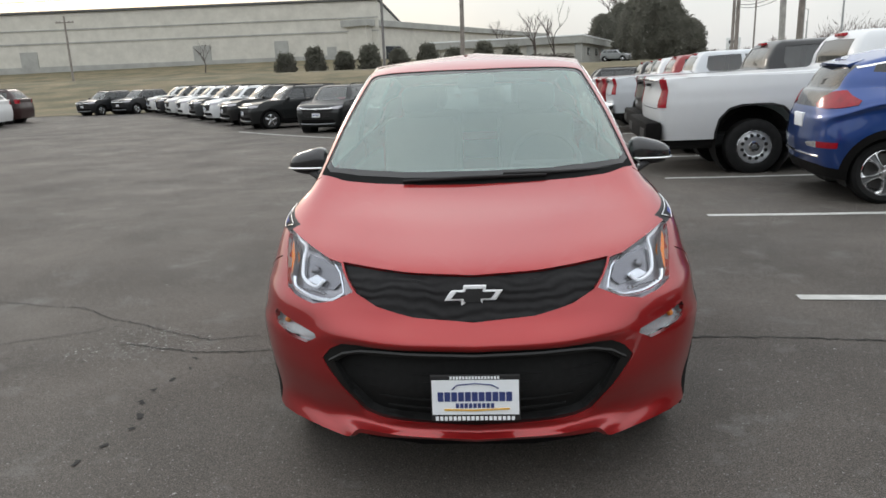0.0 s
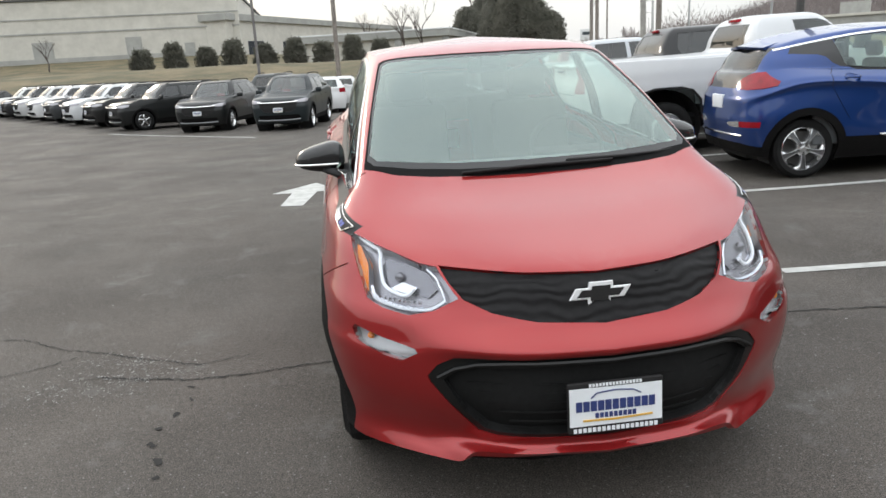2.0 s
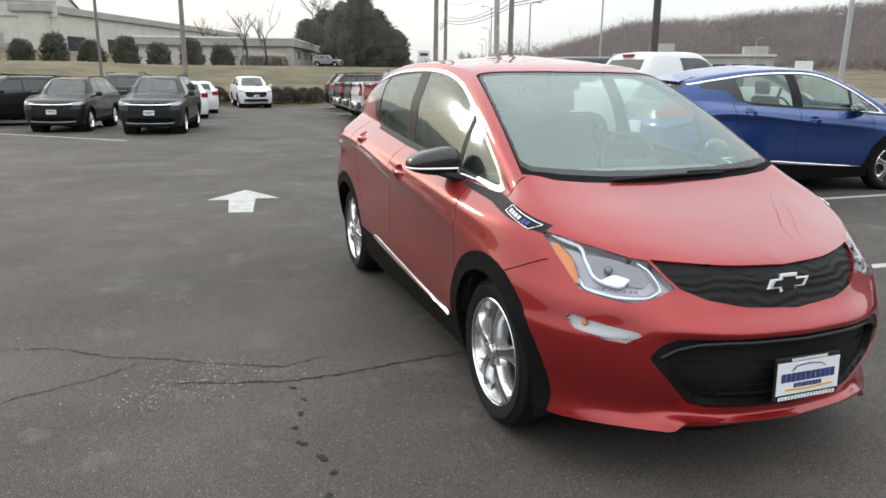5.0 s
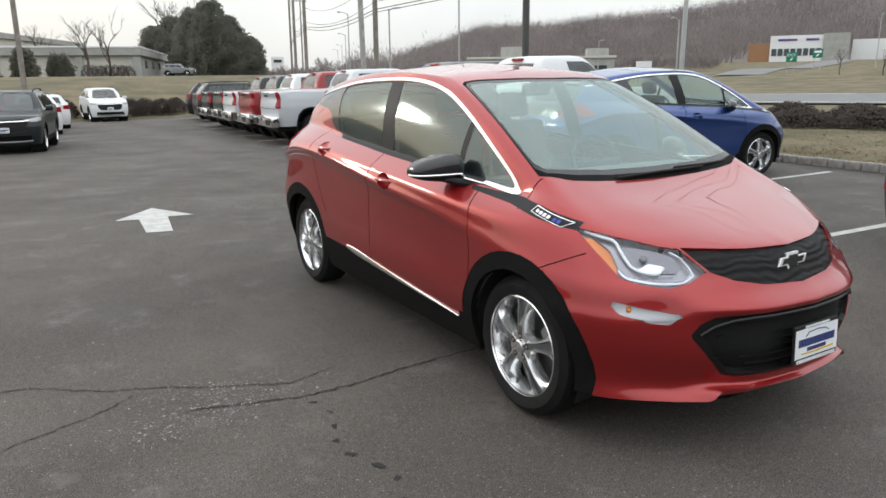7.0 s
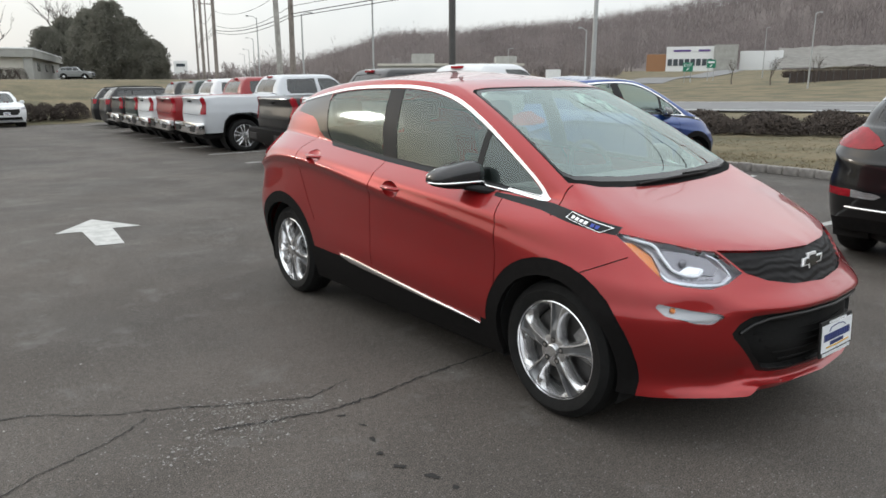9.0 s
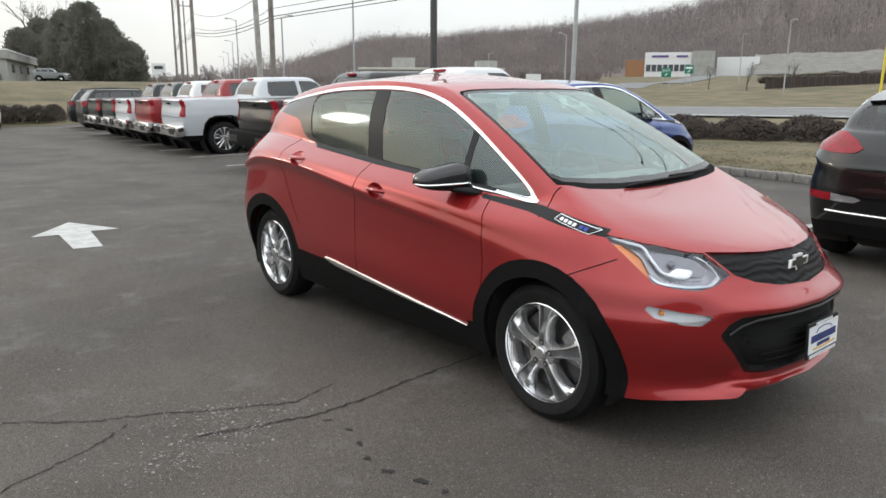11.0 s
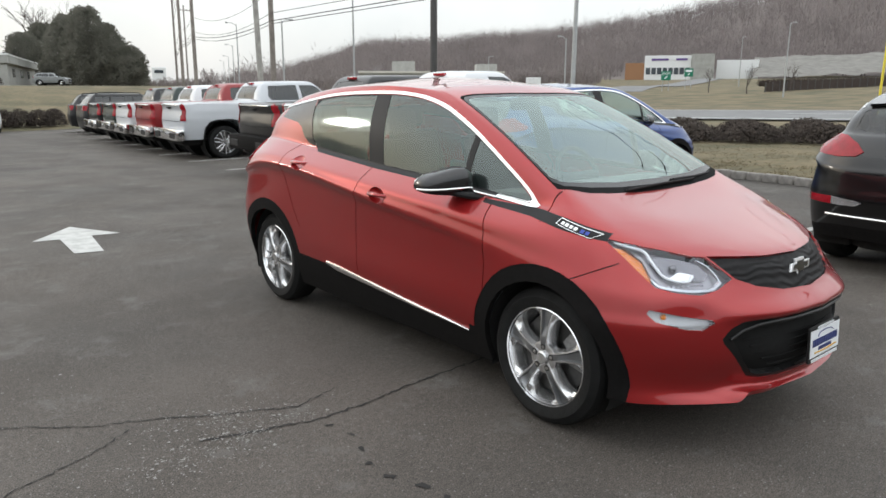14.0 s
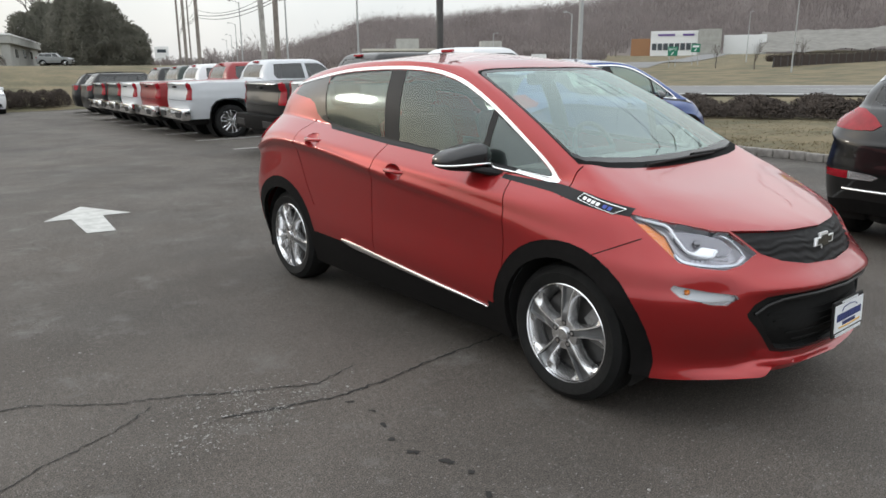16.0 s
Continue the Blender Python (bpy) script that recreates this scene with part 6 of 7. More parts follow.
for j, along, color, label in ((6, 4.82, RED, "dark red pickup with chrome bumper parked nose-in"), (7, 4.82, WHITE, "white pickup with chrome bumper parked nose-in"), (8, 4.92, GREEN, "dark green pickup parked nose-in"), (9, 4.92, BLACK, "black pickup parked nose-in far along the row")):
    c = copy_thing(chromed, bay(j, along))
    tagged(c, label)
    painted(c, color)

SUV_SHELL = suv_shell()
proto = suv(SUV_SHELL)


def park(x, y, turn, color, label, first=[proto], size=1.0):
    c = first.pop() if first else copy_thing(proto, pose(0, 0, 0))
    c.matrix_world = pose(x, y, lot(x, y) if y < NORTH else land(x, y), 0, 0, turn) @ Matrix.Scale(size, 4)
    tagged(c, label)
    painted(c, color)
    return c


park(-2.60, 18.1, -9, (.012, .018, .02), "dark grey sport utility vehicle facing the lane", size=.88)
park(-5.02, 19.6, -11, (.010, .011, .011), "black sport utility vehicle facing the lane", size=.85)
r = random.Random(11)
tones = [(.008, .009, .009), (.012, .012, .012), (.60, .61, .62), (.04, .043, .045), (.66, .66, .66), (.5, .5, .5), (.02, .02, .022), (.55, .55, .54), (.03, .03, .033), (.7, .7, .7), (.1, .1, .105)]
words = ["black", "black", "white", "dark grey", "white", "silver", "charcoal", "silver", "charcoal", "white", "grey"]
for k in range(8):
    park(-7.85 - 1.54 * k, 22.3 + 2.2 * k, -55 + r.uniform(-2, 2), tones[k], words[k] + " sport utility vehicle in the angled row", size=.86)
park(-22.9, 38.0, -20, (.01, .011, .012), "black sport utility vehicle at the end of the row", size=.8)
park(-20.9, 38.2, -20, (.012, .013, .014), "charcoal sport utility vehicle at the end of the row", size=.8)
park(-26.5, 31.5, -80, (.03, .012, .012), "dark maroon car across the lot")
park(-25.5, 28.3, -80, (.6, .6, .6), "white car across the lot")
park(-1.75, 28.6, 181, (.68, .68, .68), "white crossover parked tail to the lane", size=.84)
park(-1.15, 33.4, 181, (.66, .66, .66), "white crossover parked tail to the lane", size=.84)
park(-3.6, 30.0, 175, (.03, .034, .034), "dark grey crossover behind the front row")
park(1.85, 37.4, 2, (.70, .71, .72), "white crossover facing the lane by the grass bank", size=.97)
park(8.3, 31.0, 86, (.01, .01, .011), "black sport utility vehicle at the end of the bays")
park(8.6, 34.0, 80, (.012, .012, .013), "black sport utility vehicle beside the grass bank")
park(16.9, 87.9, 58, (.20, .21, .21), "silver crossover on the road above the bank", size=.84)

# ---- buildings ----
M["wall_cream"] = material("painted_block_wall", (0.52, 0.50, 0.45), .85, vary=.12, scale=.5)
M["wall_grey"] = material("grey_block_wall", (0.33, 0.33, 0.31), .9, vary=.15, scale=.5)
M["roof_dark"] = material("dark_roof", (0.10, 0.10, 0.10), .9, vary=.2)
M["pane"] = material("dark_window_pane", (0.03, 0.04, 0.05), .1, coat=.5)
M["white_panel"] = material("white_metal_panel", (0.70, 0.71, 0.71), .5, vary=.08)
M["brick"] = material("orange_brick", (0.30, 0.16, 0.085), .9, vary=.2)
M["purple"] = material("purple_sign", (0.10, 0.05, 0.22), .5)
M["sign_green"] = material("highway_sign_green", (0.0, 0.16, 0.09), .5)
M["rock"] = material("grey_rock_wall", (0.20, 0.192, 0.175), .95, second=(.11, .104, .092), scale=.35, bump=1.0, bump_scale=1.5)
# wooden poles also lightened for the haze they stand in
M["wood_pole"] = material("weathered_wood_pole", (0.22, 0.195, 0.175), .9, vary=.3, scale=3)
M["grey_pole"] = material("galvanised_pole", (0.36, 0.37, 0.37), .5, .4, vary=.1)
M["dark_pole"] = material("dark_metal_pole", (0.055, 0.053, 0.052), .5, vary=.2)
M["lot_pole"] = material("weathered_lot_pole", (0.16, 0.15, 0.145), .7, vary=.2)
M["yellow"] = material("yellow_paint", (0.62, 0.50, 0.03), .5)
M["fence_wood"] = material("dark_fence_boards", (0.055, 0.042, 0.036), .9, vary=.3)
M["wire"] = material("cable_black", (0.015, 0.015, 0.015), .7)
M["bark"] = material("bare_bark", (0.085, 0.07, 0.062), .95, vary=.3, scale=2)
# pale tones: distance haze is mixed into the colour of the woods
M["woods"] = material("hazy_winter_woods", (0.15, 0.130, 0.126), .95, second=(.29, .255, .248), scale=.035)
# thin twigs and needles let some light through
def leafy(m, share=.45):
    nt = m.node_tree
    b, out = nt.nodes["Principled BSDF"], nt.nodes["Material Output"]
    tl = nt.nodes.new("ShaderNodeBsdfTranslucent")
    for link in list(nt.links):
        if link.to_socket == b.inputs["Base Color"]:
            nt.links.new(link.from_socket, tl.inputs["Color"])
    mx = nt.nodes.new("ShaderNodeMixShader")
    mx.inputs[0].default_value = share
    nt.links.new(b.outputs[0], mx.inputs[1])
    nt.links.new(tl.outputs[0], mx.inputs[2])
    nt.links.new(mx.outputs[0], out.inputs["Surface"])


# needles paler than live foliage, with the haze put into their colour
M["needle"] = material("hazy_evergreen_needles", (0.125, 0.125, 0.10), .9, second=(.20, .195, .165), scale=.6)
M["shrub"] = material("brown_shrub", (0.030, 0.022, 0.017), .95, second=(.048, .035, .027), scale=3)


M["dry_grass"] = material("dry_grass", (0.11, 0.09, 0.05), .9, second=(.21, .168, .105), scale=6)
leafy(M["woods"])
leafy(M["dry_grass"], .35)
leafy(M["needle"])


def block(parent, name, corner, along, width, depth, z0, z1, mat, label=""):
    """An upright box with its front foot at corner, front running along a bearing."""
    bm = bmesh.new()
    box(bm, (0, 0, z0), (width, depth, z1), .05, 1)
    ob = part(name, bm, mat, parent, label, smooth=False)
    ob.matrix_local = Matrix.Translation((corner[0], corner[1], 0)) @ pose(0, 0, 0, 0, 0, along)
    return ob


def building(name, label, at, turn):
    return thing(name, pose(at[0], at[1], 0, 0, 0, turn), label, "building")


b = building("warehouse", "long pale warehouse with a banded wall on the rise", (-110, 118), 3)
w = block(b, "wall", (0, 0), 0, 92, 60, 2, 13.6, M["wall_cream"])
for z, h in ((3.6, 1.3), (8.6, .22), (10.8, .18)):
    bm = bmesh.new()
    box(bm, (-.02, -.12, z), (92.02, .05, z + h))
    part("wall_band", bm, M["wall_grey"], w, smooth=False)
bm = bmesh.new()
box(bm, (-.3, -.3, 13.6), (92.3, 60.3, 14.0), .05, 1)
part("roof", bm, M["roof_dark"], b, smooth=False)
for x, z, ww, h in ((74, 4.2, 2.4, 3.4), (83, 4.3, 1.6, 2.0), (60, 4.2, 3.0, 3.2), (30, 4.2, 3.0, 3.2)):
    bm = bmesh.new()
    box(bm, (x, -.15, z), (x + ww, .1, z + h))
    part("door", bm, M["wall_grey"], b, smooth=False)
b = building("low_annex", "low pale commercial building beside the warehouse", (-20, 121), 66)
block(b, "wall", (0, 0), 0, 90, 25, 2, 10.2, M["wall_cream"])
bm = bmesh.new()
box(bm, (-.5, -.5, 9.4), (90.5, 25.5, 10.5), .05, 1)
part("roof", bm, M["wall_grey"], b, smooth=False)
for k, x in enumerate((6, 18, 36, 60)):
    bm = bmesh.new()
    box(bm, (x, -.1, 3.4), (x + (3.2 if k % 2 else 5), .05, 6.2))
    part("window", bm, M["pane"], b, smooth=False)
b = building("small_house", "low pale flat-roofed building with a deep grey fascia behind a hedge", (-7.0, 99.2), -16)
block(b, "wall", (0, 0), 0, 20, 33, 1, 4.4, M["wall_cream"])
bm = bmesh.new()
box(bm, (-.6, -.6, 4.35), (20.5, 33.4, 5.30), .04, 1)
part("roof", bm, M["wall_grey"], b, smooth=False)
bm = bmesh.new()
box(bm, (-.66, -.66, 5.24), (20.56, 33.46, 5.42), .03, 1)
part("roof_edge", bm, M["white_panel"], b, smooth=False)
for x in (-.25, 6.4, 13.0, 19.4):
    bm = bmesh.new()
    box(bm, (x, -.35, 1), (x + .9, .2, 4.4), .03, 1)
    part("pier", bm, M["wall_grey"], b, smooth=False)
# the right-hand wall lies in shade: a grey sheet carries it as colour
bm = bmesh.new()
box(bm, (19.98, .5, 1), (20.06, 32.8, 4.34))
part("side_cladding", bm, M["wall_grey"], b, smooth=False)
for y in (6, 14, 22):
    bm = bmesh.new()
    box(bm, (20.0, y, 2.9), (20.12, y + 2.2, 3.9))
    part("window", bm, M["pane"], b, smooth=False)


def polar(az, d, x0=-3.1, y0=-2.05):
    return x0 + d * math.sin(radians(az)), y0 + d * math.cos(radians(az))


def facing(az):
    """Turn of a thing whose front (local -y) looks back at the car park."""
    return -az


x, y = polar(55.3, 285)
b = thing("shopping_store", pose(x, y, 6.0, 0, 0, facing(57)), "white shopping store with purple signs below the hill", "building")
block(b, "wall", (0, 0), 0, 16.5, 18, -8, 8.0, M["white_panel"])
block(b, "wing", (16.5, -1), 0, 8, 18, -8, 8.4, M["wall_grey"])
block(b, "entrance_wall", (-7.0, 1), 0, 7.0, 16, -8, 5.4, M["brick"])
for x0, w0 in ((2.5, 6.0), (11.2, 4.0)):
    bm = bmesh.new()
    box(bm, (x0, -.2, 6.2), (x0 + w0, .0, 6.9))
    part("sign_bar", bm, M["purple"], b, smooth=False)
for k in range(8):
    bm = bmesh.new()
    box(bm, (.6 + k * 2.0, -.15, 1.2), (2.2 + k * 2.0, .1, 3.6))
    part("window", bm, M["pane"], b, smooth=False)
x, y = polar(60.4, 292)
b = thing("white_shed", pose(x, y, 6.0, 0, 0, facing(61.5)), "plain white flat-roofed building below the hill", "building")
block(b, "wall", (0, 0), 0, 14.5, 15, -8, 6.4, M["white_panel"])
x, y = polar(18.3, 262)
b = thing("white_shop", pose(x, y, 0, 0, 0, facing(18.9)), "small white flat-roofed shop far along the highway", "building")
block(b, "wall", (0, 0), 0, 4.4, 8, -1, 8.6, M["white_panel"])
bm = bmesh.new()
box(bm, (.8, -.12, 6.7), (3.6, .05, 7.7))
part("window", bm, M["pane"], b, smooth=False)
x, y = polar(33.5, 175)
b = building("flat_store", "flat-roofed grey-brown store beyond the highway", (x, y), facing(38))
block(b, "wall", (0, 0), 0, 34, 20, -2, 5.6, M["wall_grey"])
block(b, "penthouse", (7.5, 4), 0, 5.5, 6, 5.6, 8.2, M["wall_grey"])
block(b, "penthouse", (28, 4), 0, 5.0, 6, 5.6, 7.6, M["wall_grey"])
bm = bmesh.new()
box(bm, (-.4, -.4, 5.3), (34.4, 20, 5.8))
part("roof_edge", bm, M["wall_cream"], b, smooth=False)
for k in range(8):
    bm = bmesh.new()
    box(bm, (1.5 + k * 4, -.15, 1.5), (4.3 + k * 4, .1, 3.6))
    part("window", bm, M["pane"], b, smooth=False)

# terraced rock face right of the store
bm = bmesh.new()
grid = []
for i in range(40):
    az = 62.9 + i * .36
    row = []
    for k in range(9):
        d = 262 + k * 9 + noise.noise((i * .5, k * .7, 1)) * 2
        x, y = polar(az, d)
        row.append(bm.verts.new((x, y, 5.5 + k * 1.15 + noise.noise((i * .31, k * .9, 5)) * .9 + .06 * i)))
    grid.append(row)
for a, c in zip(grid, grid[1:]):
    for k in range(8):
        bm.faces.new((a[k], c[k], c[k + 1], a[k + 1]))
bmesh.ops.recalc_face_normals(bm, faces=bm.faces)
tagged(new("rock_face", finish("rock_face", bm, M["rock"])), "grey cut rock slope below the wooded hill", "rock", kind="structure")

# ---- fence, signs, poles ----
f = thing("fence", pose(0, 0, 0), "low dark fence on the far side of the highway", "fence")
pts = [polar(63.8 + k * .45, 108 + k * .6) for k in range(22)]
for k, (x, y) in enumerate(pts):
    bm = bmesh.new()
    box(bm, (-.07, -.07, -.4), (.07, .07, 1.35))
    part("post", bm, M["dark_pole"], f, smooth=False, at=Matrix.Translation((x, y, land(x, y))))
    if k:
        x0, y0 = pts[k - 1]
        n = 6
        for i in range(n):
            u, v = (i + .06) / n, (i + .94) / n
            bm = bmesh.new()
            a, c = Vector((x0 + (x - x0) * u, y0 + (y - y0) * u, 0)), Vector((x0 + (x - x0) * v, y0 + (y - y0) * v, 0))
            g = land(a.x, a.y)
            side_n = Vector((c.y - a.y, a.x - c.x, 0)).normalized() * .03
            lo = [bm.verts.new(q + Vector((0, 0, g + .05))) for q in (a - side_n, c - side_n, c + side_n, a + side_n)]
            hi = [bm.verts.new(q.co + Vector((0, 0, 1.2))) for q in lo]
            for i0 in range(4):
                bm.faces.new((lo[i0], lo[(i0 + 1) % 4], hi[(i0 + 1) % 4], hi[i0]))
            bm.faces.new(hi)
            part("board", bm, M["fence_wood"], f, smooth=False)


def sign(az, d, w, h, z, mat, label, word=""):
    x, y = polar(az, d)
    g = land(x, y)
    s = thing("road_sign", pose(x, y, g, 0, 0, facing(az)), label, "sign", "signs along the ramp")
    for px in (-w * .32, w * .32):
        bm = bmesh.new()
        tube(bm, [(px, .08, -.3), (px, .08, z)], .05, 6)
        part("post", bm, M["grey_pole"], s)
    bm = bmesh.new()
    box(bm, (-w / 2, -.04, z - h), (w / 2, .04, z), .02, 1)
    p = part("panel", bm, mat, s, smooth=False)
    if mat is M["sign_green"]:
        if word:
            font = bpy.data.curves.new("sign_word", "FONT")
            font.body, font.size, font.align_x, font.extrude = word, h * .42, "CENTER", .004
            font.materials.append(M["plate_white"])
            o = new("sign_word", font)
            o.parent = p
            o.matrix_local = pose(0, -.05, z - h * .44, 90)
        else:
            bm = bmesh.new()
            box(bm, (-w * .36, -.06, z - h * .42), (w * .36, -.042, z - h * .18))
            part("sign_bar", bm, M["plate_white"], p, smooth=False)
        bm = bmesh.new()
        tube(bm, [(-w * .12, -.05, z - h * .85), (w * .12, -.05, z - h * .58)], .1, 4)
        part("sign_arrow", bm, M["plate_white"], p)


sign(56.9, 122, 1.5, 1.4, 3.1, M["sign_green"], "green exit sign with a white arrow", "EXIT")
sign(58.5, 128, 1.4, 1.3, 3.3, M["sign_green"], "green highway sign on posts")
sign(47.0, 80, 1.6, 1.6, 3.0, M["white_panel"], "white board on posts beside the highway")


def pole(name, label, x, y, h, r0, r1, mat, lean=0.0, arm=None):
    g = lot(x, y) if inside_lot(x, y) else land(x, y)
    p = thing(name, pose(x, y, g, 0, lean, 0), label, "pole")
    bm = bmesh.new()
    tube(bm, [(0, 0, -.4), (0, 0, h * .5), (0, 0, h)], r0, 10, r1)
    part("shaft", bm, mat, p)
    if arm:
        bm = bmesh.new()
        tube(bm, [(0, 0, h - .15), (arm * .5, 0, h + .12), (arm, 0, h + .15)], .04, 6)
        part("arm", bm, mat, p)
        bm = bmesh.new()
        box(bm, (arm * .9 - .1, -.12, h + .08), (arm * 1.25 + .1, .12, h + .2), .03, 1)
        part("lamp_head", bm, M["grey_pole"], p)
    return p


x, y = polar(39.2, 21.5)
pole("light_pole", "dark square lot light pole beyond the bays", x, y, 9, .105, .10, M["dark_pole"])
x, y = polar(50.0, 45)
pole("street_lamp", "pale grey leaning street light pole", x, y, 11, .16, .10, M["grey_pole"], .6)
x, y = polar(49.4, 70)
pole("street_lamp", "grey street lamp by the highway", x, y, 6.4, .09, .06, M["grey_pole"], 0, -.9)
x, y = polar(65.0, 95)
pole("street_lamp", "tall grey street lamp with a short arm", x, y, 8.4, .10, .06, M["grey_pole"], .4, 1.1)
for az, d, h in ((33.05, 68, 13), (27.7, 66, 7.6), (43.5, 120, 6.5), (62.0, 150, 9)):
    x, y = polar(az, d)
    pole("street_lamp", "thin grey street lamp along the highway", x, y, h, .10, .06, M["grey_pole"], 0, .8)
for k in range(4):
    x, y = polar(24.4 - .35 * k, 100 + 45 * k)
    pole("street_lamp", "thin grey street lamp along the highway", x, y, 9.5, .10, .06, M["grey_pole"], 0, -1.2)
x, y = polar(70.9, 42)
pole("flag_pole", "bright yellow leaning pole beside the grass", x, y, 6.5, .06, .06, M["yellow"], 2.5)
x, y = polar(70.9 + 1.2, 42)
pole("flag_pole", "bright yellow pole beside the grass", x, y, 3.0, .05, .05, M["yellow"], 8)

UTIL = []
for az, d, h, mat in ((26.0, 40, 13, M["concrete"]), (26.9, 41, 12.5, M["wood_pole"]), (20.4, 78, 14, M["wood_pole"]), (21.3, 62, 12.5, M["wood_pole"]), (20.0, 105, 13.5, M["wood_pole"]), (20.75, 140, 14, M["wood_pole"]), (-3.4, 38, 11, M["lot_pole"]), (2.0, 47, 12, M["wood_pole"]), (-29, 107, 8.5, M["wood_pole"])):
    x, y = polar(az, d)
    p = pole("utility_pole", "weathered utility pole carrying cables", x, y, h, .16 if az != -3.4 else .075, .11 if az != -3.4 else .06, mat, -1.2 if az == 26.0 else .3)
    UTIL.append((x, y, h))
    if mat is M["wood_pole"]:
        bm = bmesh.new()
        box(bm, (-1.2, -.06, h - .9), (1.2, .06, h - .76))
        part("crossarm", bm, mat, p, smooth=False)
        for i in (-1.1, -.6, .6, 1.1):
            bm = bmesh.new()
            revolve(bm, [(.001, h - .62), (.05, h - .64), (.06, h - .70), (.04, h - .77)], 8, "z", Matrix.Translation((i, 0, 0)))
            part("insulator", bm, M["dark_pole"], p)
    else:
        bm = bmesh.new()
        revolve(bm, [(.001, 7.5), (.25, 7.5), (.28, 7.4), (.28, 6.6), (.24, 6.5), (.001, 6.5)], 14, "z", Matrix.Translation((-.45, 0, 0)))
        part("transformer", bm, M["dark_pole"], p)


def cable(p, q, sag, n=14, r=.014):
    bm = bmesh.new()
    p, q = Vector(p), Vector(q)
    tube(bm, [p.lerp(q, k / n) - Vector((0, 0, sag * 4 * (k / n) * (1 - k / n))) for k in range(n + 1)], r, 5)
    me = finish("cable", bm, M["wire"])
    tagged(new("overhead_cable", me), "black overhead cable between utility poles", "cable", "overhead cables")


a0, a1, a2, a3 = UTIL[1], UTIL[3], UTIL[2], UTIL[4]
for z, s_, r_ in ((4.95, .30, .018), (5.1, .25, .022), (5.5, .4, .015), (6.6, .5, .013), (9.6, .5, .02), (10.4, .5, .02), (11.2, .4, .02)):
    cable((*a0[:2], z), (*a1[:2], z + .5), s_ * 1.6, 14, r_)
    cable((*a1[:2], z + .5), (*a2[:2], z + .8), s_, 14, r_)
    cable((*a2[:2], z + .8), (*a3[:2], z + .8), s_, 14, r_)
    # on towards the south along the hedge, mirrored in the windscreens
    cable((*a0[:2], z), (15.2 + .25 * (z - 5), -170, z + 2.5), s_ * 1.5, 60, r_)
for z, s_ in ((9.6, 1.0), (8.8, 1.0)):
    cable((*a0[:2], z), (*UTIL[7][:2], z - .4), s_)
    cable((*UTIL[7][:2], z - .4), (-60, 60, z + .6), s_)

# ---- planting ----


def bare_tree(bm, x, y, z, h, rng, depth=3):
    def grow(p, d, length, r, level):
        q = p + d * length
        bend = Vector((rng.uniform(-.12, .12), rng.uniform(-.12, .12), 0)) * length
        tube(bm, [p, (p + q) / 2 + bend, q], r, 5 if level == depth else 3, r * .6)
        if level == 0:
            return
        for k in range(rng.choice((2, 3, 3)) if level < depth else 5):
            a, s = rng.uniform(0, 6.28), rng.uniform(.35, .75)
            nd = (d + Vector((math.cos(a), math.sin(a), rng.uniform(.0, .5))) * s).normalized()
            st = p.lerp(q, rng.uniform(.55, 1.0))
            grow(st, nd, length * rng.uniform(.55, .75), r * .5, level - 1)
    grow(Vector((x, y, z - .2)), Vector((0, 0, 1)), h * .38, h * .018, depth)


rng = random.Random(5)
for az, d, h in ((10.9, 145, 18.0), (12.2, 146, 17.0), (13.0, 143, 15.0), (1.6 + 4.2, 88, 9.0), (7.2, 90, 8.2), (3.0, 100, 8.0), (62.6, 105, 5.2), (60.0, 112, 4.5), (65.4, 108, 4.8), (-20, 112, 6)):
    x, y = polar(az, d)
    z = land(x, y)
    bm = bmesh.new()
    bare_tree(bm, 0, 0, 0, h, rng, 4)
    t = thing("bare_tree", pose(x, y, z), "leafless winter tree on the grass", "tree")
    part("trunk", bm, M["bark"], t)


